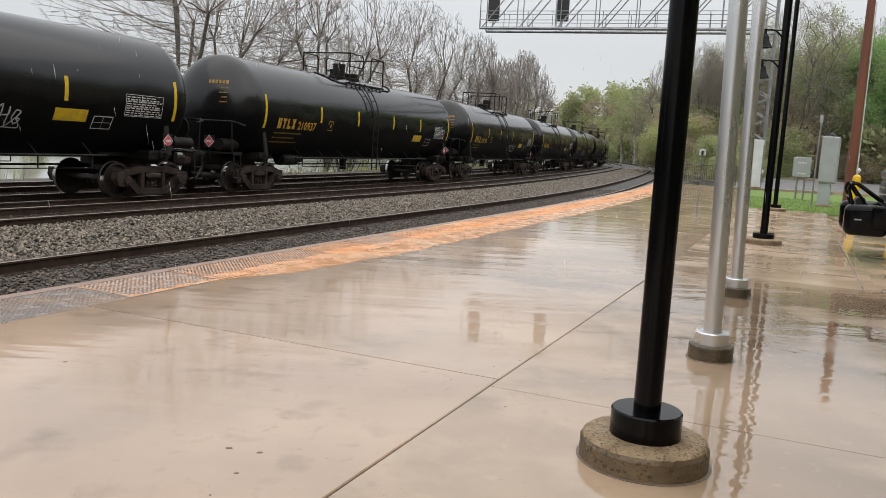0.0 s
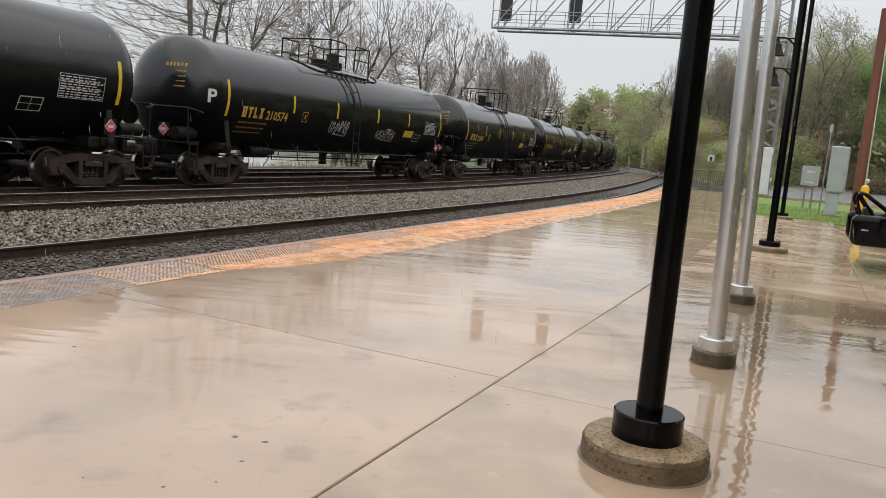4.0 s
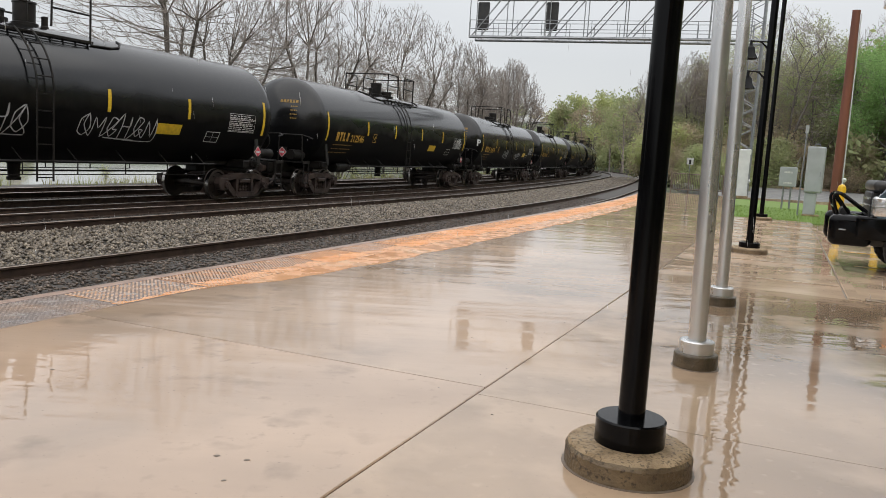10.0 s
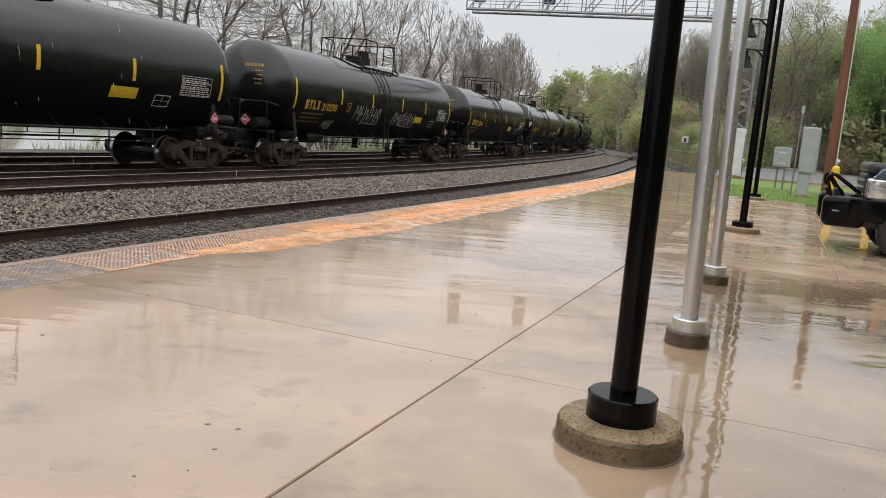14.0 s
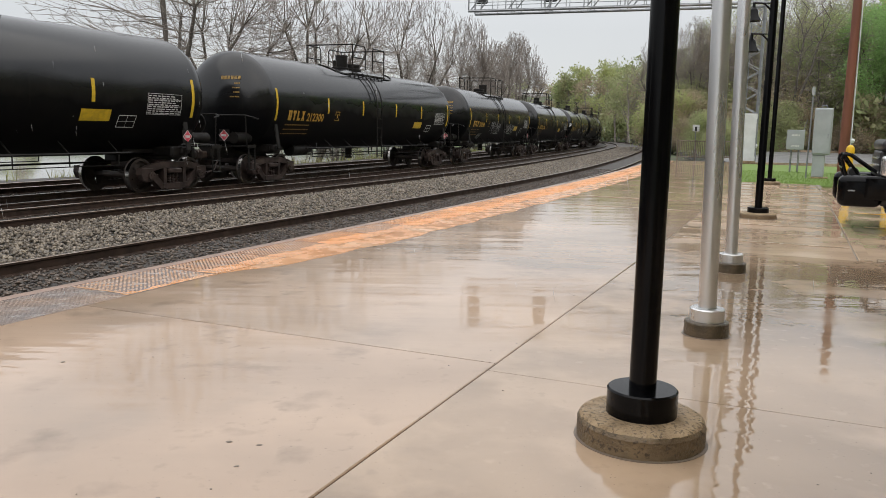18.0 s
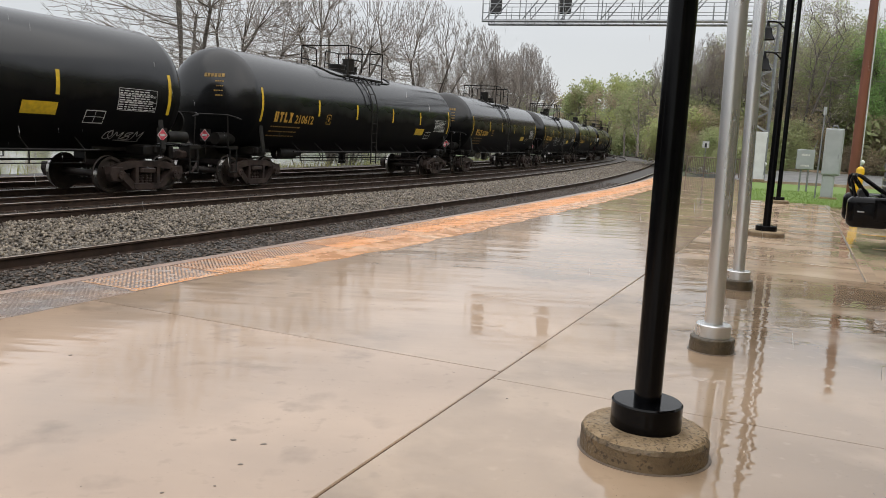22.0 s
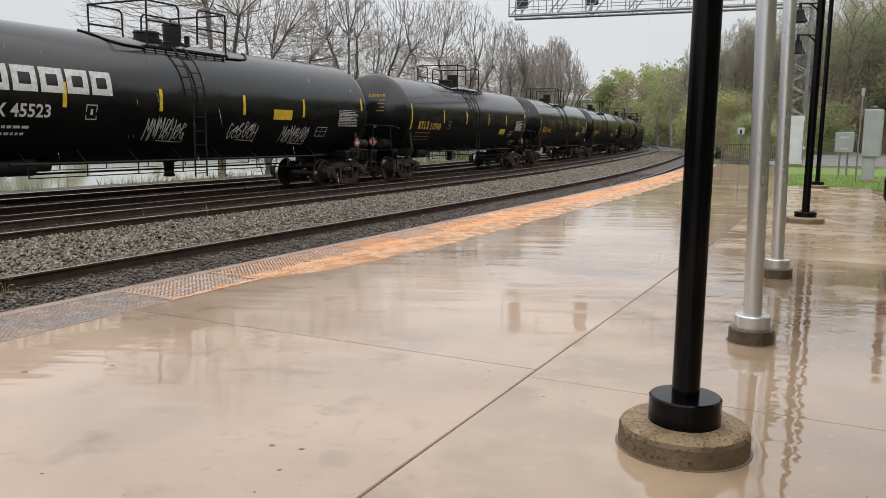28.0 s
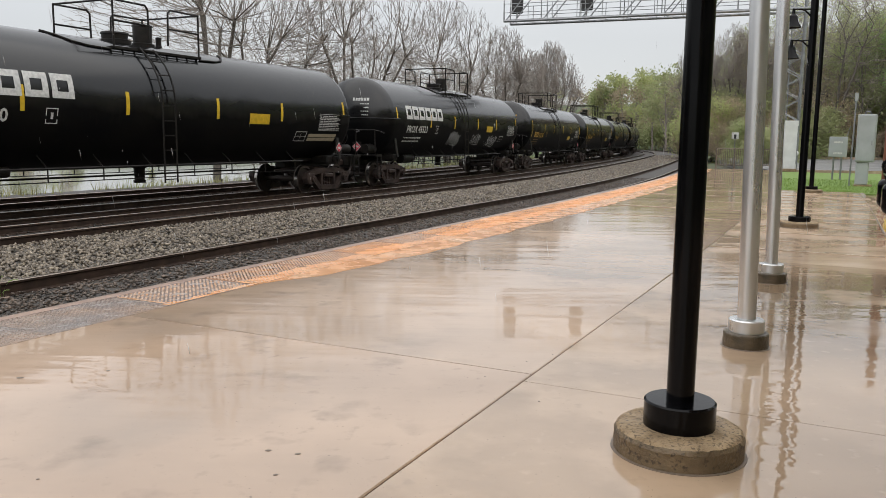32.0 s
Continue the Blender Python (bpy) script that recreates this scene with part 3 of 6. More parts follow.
def build_platform():
    g = 0.005
    # cast bays, split by sawn joints
    cuts = [-9.0, -5.2, -0.4, 4.84, 9.35, 14.2, 19.1, 24.0, 27.2, 33.8, 38.7, 43.6]
    for a, b in zip(cuts, cuts[1:]):
        if b < 15:
            slab(a + g, b - g, lambda q: joint_at(q) + g, TACT_IN - g, -0.5, 0.0, WET if b < 6 else SOAKED, "slab", platform)
    slab(-9.0 + g, 4.67 - 0.003, -9.0, lambda q: joint_at(q) - g, -0.5, 0.0, WETDARK, "slab", platform)
    slab(4.67 + 0.003, 11.1 - g, -9.0, lambda q: joint_at(q) - g, -0.5, 0.0, WETDARK, "slab", platform)
    # farther on the bays are short and have settled unevenly
    rng = random.Random(31)
    for o0, o1, s0, s1, pitch in ((joint_at(14) + g, TACT_IN - g, 14.2, 49.0, 2.49), (KERB_OFF + g, joint_at(14) - g, 11.1, 28.3, 1.19)):
        n = round((s1 - s0) / pitch)
        for k in range(n):
            a, b = s0 + (s1 - s0) * k / n, s0 + (s1 - s0) * (k + 1) / n
            slab(a + g, b - g, o0, o1, -0.5, 0.0, FARWET if o0 < 0 else SOAKED, "slab", platform, dip=(rng.uniform(0, 0.007), rng.uniform(0, 0.007)))
            # lips coloured pale to give the bright streaks of light along the joints
            lip = Shape().sweep(stretch(b - 0.035, b + 0.035, o0 + 0.02, 0, 0.03), [(0, -0.02), (0, 0.002), (0.01, 0.005), (o1 - o0 - 0.05, 0.005), (o1 - o0 - 0.04, 0.002), (o1 - o0 - 0.04, -0.02)])
            part("joint_lip", lip, KERB, platform)
    for name, a, b, o, w in (("joint_filler", -9.2, 28.3, -0.9, 7.0), ("joint_filler", 28.3, 49.2, 1.62, 4.5), ("joint_filler", -9.2, 11.1, -9.0, 8.1)):
        part(name, Shape().sweep(stretch(a, b, o, 0), [(0, -0.012), (w, -0.012), (w, -0.55), (0, -0.55)]), JOINT, platform)
    e = Shape().sweep(stretch(-9.2, 49.4, EDGE_OFF - 0.13, 0), [(0, 0.0), (0.115, 0.0), (0.13, -0.015), (0.13, -0.5), (0, -0.5)])
    part("edge_strip", e, EDGE, platform)


def build_tactile():
    """Plates of truncated domes along the edge."""
    strip = tagged(new("tactile_strip"), "orange tactile warning strip along the platform edge", "tactile paving", kind="structure")
    rng = random.Random(4)
    s, k = -3.2, 0
    width = EDGE_OFF - 0.135 - TACT_IN
    meshes = {}
    for look_of, mats, edge in (("grey", [TACTGREY, TACTGREY, TACTGREY], 0), ("half", [TACTGREY, TACTDOME, TACT], 0.08), ("worn", [TACTWORN, TACTDOME, TACT], 0.24), ("faded", [TACTWORN, TACT, TACT], 0.36), ("orange", [TACT, TACT, TACT], 0)):
        sh = Shape().box((0.605, width / 2, -0.02), (1.205, width - 0.008, 0.044), bevel=0.004)
        if edge:  # the inner side keeps its colour, with a wavering line
            n = 12
            vs = [(0.004 + 1.197 * i / n, y, 0.0035) for i in range(n + 1) for y in (0.006, edge + 0.03 * math.sin(i * 1.9) + 0.02 * math.sin(i * 0.7 + edge * 30))]
            sh.add(vs, [(2 * i, 2 * i + 2, 2 * i + 3, 2 * i + 1) for i in range(n)], 2)
        nx, ny = 22, 14
        for i in range(nx):
            for j in range(ny):
                cx, cy = 0.03 + (i + 0.5) * 1.15 / nx, 0.02 + (j + 0.5) * (width - 0.04) / ny
                r = 0.014
                q = [(cx + r * math.cos(a), cy + r * math.sin(a)) for a in (0.4, 1.97, 3.54, 5.11)]
                t = [(cx + r * 0.55 * math.cos(a), cy + r * 0.55 * math.sin(a)) for a in (0.4, 1.97, 3.54, 5.11)]
                sh.add([(*p, 0.002) for p in q] + [(*p, 0.008) for p in t],
                       [(0, 1, 5, 4), (1, 2, 6, 5), (2, 3, 7, 6), (3, 0, 4, 7), (4, 5, 6, 7)], 1)
        meshes[look_of] = sh.mesh("tactile_plate", mats, smooth=0)
    kinds = ["orange"] * 2 + ["half"] + ["grey"] * 4 + ["half", "worn", "worn", "faded", "worn", "faded", "faded", "orange", "faded", "faded"]
    while s < 47.5:
        kind = kinds[k] if k < len(kinds) else ("faded" if k % 4 == 1 else "orange")
        part("tactile_plate", meshes[kind], None, strip, {"grey": "dark wet worn plate", "orange": ""}.get(kind, "orange plate worn to grey-brown"), spot(s, TACT_IN, 0.0))
        s += 1.215
        k += 1
    rows = []
    for k in range(170):
        q = 6.35 + k * 0.25
        wide = 0.50 * (1 - math.exp(-max(0.0, q - 6.5) / 1.3)) + 0.03 * math.sin(q * 2.7) + 0.025 * math.sin(q * 6.1 + 1)
        rows += [at(q, TACT_IN - 0.004, 0.0035), at(q, TACT_IN - max(0.012, wide), 0.0035), at(q, TACT_IN - max(0.012, wide) - 0.004, -0.01)]
    sh = Shape().add(rows, [t for k in range(169) for t in ((3 * k, 3 * k + 3, 3 * k + 4, 3 * k + 1), (3 * k + 1, 3 * k + 4, 3 * k + 5, 3 * k + 2))])
    # pale strips painted where light catches the joint between two plates
    for q in (6.62, 5.36):
        pale = Shape().add([at(q - 0.025, TACT_IN + 0.02, 0.0045), at(q - 0.025, TACT_IN + width - 0.06, 0.0045), at(q + 0.02, TACT_IN + width - 0.07, 0.0045), at(q + 0.02, TACT_IN + 0.03, 0.0045)], [(0, 1, 2, 3)])
        part("worn_seam", pale, TACTDOME, strip, "pale strip for the lit seam between plates")
    part("painted_band", sh, TACTPAINT, strip, "smooth orange paint beside the domed plates")
    bed = Shape().sweep(stretch(-9.2, 49.4, TACT_IN, 0), [(0, -0.015), (width, -0.015), (width, -0.5), (0, -0.5)])
    part("bedding", bed, EDGE, strip)


build_platform()


def build_spots():
    """Trodden gum, grit and damp marks on the slabs."""
    rng = random.Random(77)
    marks = [(-2.83, 4.76, 0.022), (-0.967, 3.70, 0.013), (-0.814, 3.666, 0.012), (-0.86, 3.42, 0.011), (-1.9, 3.3, 0.007), (0.42, 4.55, 0.007), (-2.35, 4.95, 0.012), (-1.1, 3.1, 0.008), (0.6, 5.6, 0.007)]
    for k in range(34):
        marks.append((rng.uniform(-2.4, 2.6), rng.uniform(2.6, 9), rng.uniform(0.002, 0.006)))
    for x, y, r in marks:
        if math.hypot(x - 1.058, y - 3.86) < 0.4:
            continue
        n = 9
        ring = [(x + r * rng.uniform(0.7, 1.25) * math.cos(math.tau * i / n) * 1.2, y + r * rng.uniform(0.7, 1.25) * math.sin(math.tau * i / n)) for i in range(n)]
        sh = Shape().add([(*p, 0.001) for p in ring] + [(x + (px - x) * 0.7, y + (py - y) * 0.7, 0.003) for px, py in ring],
                         [(i, (i + 1) % n, n + (i + 1) % n, n + i) for i in range(n)] + [tuple(range(n, 2 * n))])
        part("gum_spot", sh, GUM, platform)


build_spots()

# ---- ballast and tracks ----
TRACKS = [("track_1", 8.62 - 1.505, -6, 130), ("track_2", 12.37, -2, 150), ("track_3", 14.85, -2, 170), ("track_4", 18.35, 0, 150)]
GAUGE = 1.505  # between rail centres


def build_tracks():
    rng = np.random.default_rng(5)
    tv, tf = pebbles(rng)
    bed = Shape()
    prof = [(0, -0.40), (0.6, -0.36), (3.4, -0.36), (4.3, -0.33), (5.4, -0.34), (6.2, -0.36), (16, -0.37), (17.5, -0.42), (18.5, -0.9), (18.5, -1.2), (0, -1.2)]
    bed.sweep(stretch(-30, 300, EDGE_OFF + 0.01, 0, 3.0), prof)
    tagged(part("ballast_bed", bed, BALLAST), "grey stone ballast under the tracks", "ballast", kind="structure")
    # railway rail section
    sec = [(-0.07, 0), (-0.07, 0.012), (-0.012, 0.03), (-0.009, 0.125), (-0.036, 0.14), (-0.036, 0.165), (-0.028, 0.172),
           (0.028, 0.172), (0.036, 0.165), (0.036, 0.14), (0.009, 0.125), (0.012, 0.03), (0.07, 0.012), (0.07, 0)]
    slots = [0] * 14
    slots[6], slots[5], slots[7] = 1, 1, 1
    tie_mesh = Shape().box((0, 0, -0.09), (0.23, 2.6, 0.18), bevel=0.015).mesh("tie", TIE)
    for name, near, a, b in TRACKS:
        track = tagged(new(name), "rusty railway track on wooden ties, worn bright on top", "track", kind="structure")
        for o in (near, near + GAUGE):
            low = 0.045 if o < 8 else 0.0  # lowered to fit the camera's view: the platform edge hides this rail
            sh = Shape().sweep(stretch(a - 20, b + 40, o, RZ - 0.172 - low, 1.5, near > 14), sec, slots=slots)
            part("rail", sh, [RAIL, RAILTOP], track)
        s = 4.0
        while s < 60:
            p = at(s, near + GAUGE / 2 + (near > 14) * spread(s), RZ - 0.168)
            part("tie", tie_mesh, None, track, "", pose(p.x, p.y, p.z - 0.012, 0, 0, heading(s)))
            s += 0.53 if s < 40 else 1.06
    # loose stones
    def stones(name, n, s0, s1, o0, o1, z, size, material, label, power=1.6, flat=1.0):
        s = s0 + (s1 - s0) * rng.random(n) ** power
        o = o0 + (o1 - o0) * rng.random(n)
        xy = line_xy(s, o)
        lift = np.interp(o - EDGE_OFF, [p[0] for p in prof[:8]], [p[1] for p in prof[:8]])
        zz = lift + rng.random(n) * 0.035 + z
        me = scatter(name, tv, tf, np.c_[xy, zz], size * rng.uniform(0.6, 1.35, n), material, rng, flat)
        tagged(new(name, me), label, "ballast stones", kind="stuff")
    stones("ballast_stones", 36000, 3, 48, 8.75, 12.3, 0.01, 0.041, STONE, "loose grey ballast stones between the tracks")
    stones("ballast_stones", 13000, 3, 42, EDGE_OFF + 0.02, 8.5, -0.012, 0.040, DARKSTONE, "dark wet stones beside the platform edge", 1.6, 0.7)
    stones("track_litter", 8000, 3, 36, 6.3, 8.5, 0.008, 0.036, SHARD, "wet brown litter and shards between the rails", 1.6, 0.55)
    stones("ballast_stones", 16000, 46, 115, 8.75, 12.3, 0.01, 0.045, STONE, "loose grey ballast stones between the tracks", 1.2)
    stones("ballast_stones", 14000, 8, 70, 12.5, 21, -0.01, 0.036, DARKSTONE, "dark grimy stones between the rails")


build_tracks()

# ---- parking bay, lawn, road ----
def build_right_side():
    bay = tagged(new("parking_bay"), "wet parking bay with yellow lines beside the platform", "parking bay", kind="structure")
    sh = Shape().sweep(stretch(11.35, 28.3, -14, 0), [(0, -0.05), (12.95, -0.05), (12.95, -0.5), (0, -0.5)])
    part("paving", sh, FARWET, bay)
    sh = Shape().sweep(stretch(11.12, 28.3, KERB_OFF - 0.16, 0), [(0, -0.5), (0, 0.008), (0.14, 0.012), (0.152, 0.0), (0.152, -0.5)])
    part("kerb", sh, FARWET, bay)
    sh = Shape().sweep(stretch(11.12, 11.34, -14, 0), [(0, -0.5), (0, 0.01), (12.9, 0.01), (12.9, -0.5)])
    part("kerb", sh, KERB, bay)
    for s in (15.9, 18.8, 21.7, 24.6):
        sh = Shape().sweep(stretch(s, s + 0.11, -6.2, 0), [(0, -0.049), (0, -0.045), (4.9, -0.045), (4.9, -0.049)])
        part("line", sh, YPAINT, bay)
    lawn = tagged(new("lawn"), "bright green wet lawn beside the parking bay", "lawn", kind="structure")
    bed = Shape().sweep(stretch(28.35, 47.5, -24, 0), [(0, -0.02), (25.55, -0.02), (25.6, -0.06), (25.6, -0.6), (0, -0.6)])
    part("turf", bed, GRASSBED, lawn)
    bed = Shape().sweep(stretch(47.5, 62, -34, 0), [(0, -0.14), (31, -0.14), (31, -0.6), (0, -0.6)])
    part("turf", bed, GRASSBED, lawn)
    rng = np.random.default_rng(9)
    n = 26000
    s, o = 28.4 + 10 * rng.random(n) ** 1.5, 1.5 - 14 * rng.random(n)
    xy = line_xy(s, o)
    a = rng.random(n) * math.tau
    h, w = rng.uniform(0.04, 0.10, n), 0.006 + 0.006 * rng.random(n)
    dx, dy = np.cos(a) * w, np.sin(a) * w
    base = np.c_[xy, np.full(n, -0.035)]
    v = np.stack([base - np.c_[dx, dy, 0 * a], base + np.c_[dx, dy, 0 * a], base + np.c_[rng.normal(0, 0.03, n), rng.normal(0, 0.03, n), h]], 1)
    tagged(new("grass", np_mesh("grass", v.reshape(-1, 3), np.arange(3 * n).reshape(-1, 3), GRASS)), "short green grass blades", "grass", kind="stuff")
    road = tagged(new("road"), "wet asphalt road behind the lawn", "road", kind="structure")
    sh = Shape().sweep([(Vector((7 + i * 5.0, 45.6 + i * 0.3, 0)), Vector((0.2, 1, 0))) for i in range(2, 34)], [(0, -0.09), (34, 0.02), (34, -0.6), (0, -0.6)])
    part("carriageway", sh, ASPHALT, road)
    for off, h, w in ((-0.35, 0.03, 0.28), (33.6, 0.22, 0.35)):
        sh = Shape().sweep([(Vector((7 + i * 5.0 + off * 0.2, 45.6 + i * 0.3 + off, 0)), Vector((0.2, 1, 0))) for i in range(2, 34)], [(0, -0.3), (0, h), (w, h), (w, -0.3)])
        part("kerb", sh, KERB, road)


build_right_side()


def bank_grass():
    """Rough spring grass on the bank behind the last track, in patches."""
    rng = np.random.default_rng(29)
    n = 26000
    s, o = 8 + 90 * rng.random(n) ** 1.3, 22.6 + 5.5 * rng.random(n)
    keep = np.sin(s * 0.55) + np.sin(s * 1.37 + o) + 0.8 * np.sin(o * 2.1 + s * 0.2) > -0.35
    s, o = s[keep], o[keep]
    n = len(s)
    xy = line_xy(s, o)
    a = rng.random(n) * math.tau
    h, w = rng.uniform(0.15, 0.75, n), 0.012 + 0.016 * rng.random(n)
    dx, dy = np.cos(a) * w, np.sin(a) * w
    base = np.c_[xy, land(xy[:, 0], xy[:, 1]) - 0.03]
    v = np.stack([base - np.c_[dx, dy, 0 * a], base + np.c_[dx, dy, 0 * a], base + np.c_[rng.normal(0, 0.14, n), rng.normal(0, 0.14, n), h]], 1)
    tagged(new("bank_grass", np_mesh("bank_grass", v.reshape(-1, 3), np.arange(3 * n).reshape(-1, 3), BANKGRASS)), "rough yellow-green grass on the river bank", "grass", kind="stuff")


bank_grass()

# ---- the train ----
CAR_L, TANK_R, TANK_Z, TRAIN_OFF = 18.19, 1.50, 2.42, 14.85 + GAUGE / 2
BARREL = 7.45  # half length of the straight barrel
BOGIE, AXLE, WHEEL_R = 6.95, 0.88, 0.425


def on_tank(x, v, lift=0.004, side=-1):
    """A place on the tank's side: x along it, v metres up round it from its mid-height."""
    a = v / TANK_R
    r = TANK_R + lift
    return (x, side * r * math.cos(a), TANK_Z + r * math.sin(a))


def patch(x0, x1, v0, v1, lift=0.005, n=5, side=-1):
    sh = Shape()
    for i in range(n):
        a, b = v0 + (v1 - v0) * i / n, v0 + (v1 - v0) * (i + 1) / n
        sh.add([on_tank(x0, a, lift, side), on_tank(x1, a, lift, side), on_tank(x1, b, lift, side), on_tank(x0, b, lift, side)], [(0, 1, 2, 3)])
    return sh


def wrap(shape, x, v, lift=0.009):
    shape.v = [on_tank(x + p[0], v + p[1], lift) for p in shape.v]
    return shape


def turn_x():
    return Matrix.Rotation(radians(90), 4, "Y")


def tank_mesh():
    prof = []
    for i in range(9):
        a = math.pi / 2 * i / 8
        prof.append((TANK_R * math.sin(a), -BARREL - 0.78 * math.cos(a)))
    prof[0] = (0.001, prof[0][1])
    for x in (-BARREL + 0.01, -0.9, 0.9, BARREL - 0.01):
        prof.append((TANK_R, x))
    for i in range(9):
        a = math.pi / 2 * (8 - i) / 8
        prof.append((max(0.001, TANK_R * math.sin(a)), BARREL + 0.78 * math.cos(a)))
    return Shape().lathe(prof, 48, Matrix.Translation((0, 0, TANK_Z)) @ turn_x())


def wheelset_mesh():
    """Two wheels on an axle along y, turned about its middle."""
    sh = Shape()
    m = Matrix.Rotation(radians(90), 4, "X")
    sh.lathe([(0.001, -0.98), (0.08, -0.98), (0.085, -0.8), (0.09, 0.8), (0.08, 0.98), (0.001, 0.98)], 12, m)
    for sd in (-1, 1):
        q = WHEEL_R / 0.457
        p = [(0.10, 0.66), (0.12, 0.675), (0.20, 0.70), (0.33, 0.715), (0.385, 0.69), (0.482, 0.685), (0.482, 0.705), (0.460, 0.722), (0.452, 0.825), (0.385, 0.825),
             (0.36, 0.775), (0.22, 0.77), (0.14, 0.80), (0.13, 0.86), (0.09, 0.86)]
        if sd < 0:
            p = [(r, -h) for r, h in reversed(p)]
        sl = [0] * (len(p) - 1)
        k = p.index((0.460, 0.722)) if sd > 0 else p.index((0.452, -0.825))
        sl[k] = 1
        sh.lathe([(r * q, h) for r, h in p], 28, m, slots=sl)
    for sd in (-1, 1):
        for k in range(6):
            a = math.tau * k / 6
            sh.box((0.25 * math.cos(a), sd * 0.785, 0.25 * math.sin(a)), (0.04, 0.02, 0.04), slot=0)
    return sh


def plate(sh, poly, x, y0, y1):
    """An upright casting from an outline in x and z."""
    n = len(poly)
    lo, hi = min(y0, y1), max(y0, y1)
    e = 0.018
    cx, cz = sum(p[0] for p in poly) / n, sum(p[1] for p in poly) / n
    inn = []
    for px, pz in poly:
        d = math.hypot(px - cx, pz - cz) + 1e-6
        inn.append((px - (px - cx) / d * e, pz - (pz - cz) / d * e))
    rings = [[(x + px, lo, pz) for px, pz in inn], [(x + px, lo + e, pz) for px, pz in poly], [(x + px, hi - e, pz) for px, pz in poly], [(x + px, hi, pz) for px, pz in inn]]
    vs = [p for r in rings for p in r]
    fs = [tuple(range(n)), tuple(reversed(range(3 * n, 4 * n)))]
    for j in range(3):
        fs += [(j * n + i, (j + 1) * n + i, (j + 1) * n + (i + 1) % n, j * n + (i + 1) % n) for i in range(n)]
    sh.add(vs, fs)


def side_frame(x, y):
    """A cast truck side: arched top, sagging bottom, two windows and the spring opening."""
    sh = Shape()
    s = 1 if y > 0 else -1
    y0, y1 = y - s * 0.09, y + s * 0.09
    plate(sh, [(-1.12, 0.60), (-0.90, 0.68), (-0.45, 0.76), (0.45, 0.76), (0.90, 0.68), (1.12, 0.60), (1.10, 0.50), (0.62, 0.57), (0.36, 0.61), (-0.36, 0.61), (-0.62, 0.57), (-1.10, 0.50)], x, y0, y1)
    plate(sh, [(-0.44, 0.22), (0.44, 0.22), (0.46, 0.12), (0.36, 0.07), (-0.36, 0.07), (-0.46, 0.12)], x, y0 - s * 0.02, y1 + s * 0.02)
    for d in (-1, 1):
        plate(sh, [(d * 1.02, 0.60), (d * 0.90, 0.42), (d * 0.50, 0.08), (d * 0.37, 0.08), (d * 0.36, 0.19), (d * 0.80, 0.58)][::d], x, y0, y1)
        plate(sh, [(d * 0.29, 0.64), (d * 0.40, 0.64), (d * 0.41, 0.15), (d * 0.30, 0.15)][::d], x, y0, y1)
        plate(sh, [(d * 1.16, 0.63), (d * 1.19, 0.46), (d * 1.12, 0.30), (d * 1.00, 0.27), (d * 0.80, 0.29), (d * 0.76, 0.40), (d * 0.80, 0.61)][::d], x, y0 + s * 0.01, y1 + s * 0.03)
        sh.rod((x + d * AXLE, y + s * 0.08, WHEEL_R), (x + d * AXLE, y + s * 0.19, WHEEL_R), 0.105, n=16)
        for k in range(3):
            a = math.tau * k / 3 + 0.5
            sh.rod((x + d * AXLE + 0.06 * math.cos(a), y + s * 0.19, WHEEL_R + 0.06 * math.sin(a)), (x + d * AXLE + 0.06 * math.cos(a), y + s * 0.21, WHEEL_R + 0.06 * math.sin(a)), 0.018, n=6)
    return sh


def spring(x, y):
    sh = Shape()
    for k in (-1, 0, 1):
        for j in range(6):
            z = 0.23 + j * 0.042
            sh.lathe([(0.045, z - 0.012), (0.062, z), (0.045, z + 0.012)], 10, Matrix.Translation((x + k * 0.14, y, 0)))
        sh.rod((x + k * 0.14, y, 0.2), (x + k * 0.14, y, 0.5), 0.035, n=6)
    sh.box((x, y, 0.53), (0.48, 0.26, 0.13), bevel=0.03)
    return sh


GLYPHS = (((0, 0), (0.05, 1), (0.45, 0.45), (0.8, 1), (0.85, 0)), ((0.6, 0.95), (0.1, 0.7), (0.1, 0.2), (0.55, 0), (0.9, 0.4), (0.6, 0.95), (0.4, 0.5)),
          ((0, 0), (0.1, 0.95), (0.65, 0.1), (0.75, 1.1)), ((0.8, 0.9), (0.2, 0.85), (0.15, 0.55), (0.7, 0.4), (0.65, 0.05), (0.05, 0.1)),
          ((0.1, 1.1), (0.12, 0), (0.15, 0.5), (0.8, 0.55), (0.75, 1.0), (0.8, -0.15)), ((0.75, 0.8), (0.3, 0.95), (0.1, 0.4), (0.5, 0.0), (0.85, 0.35), (0.5, 0.4)))


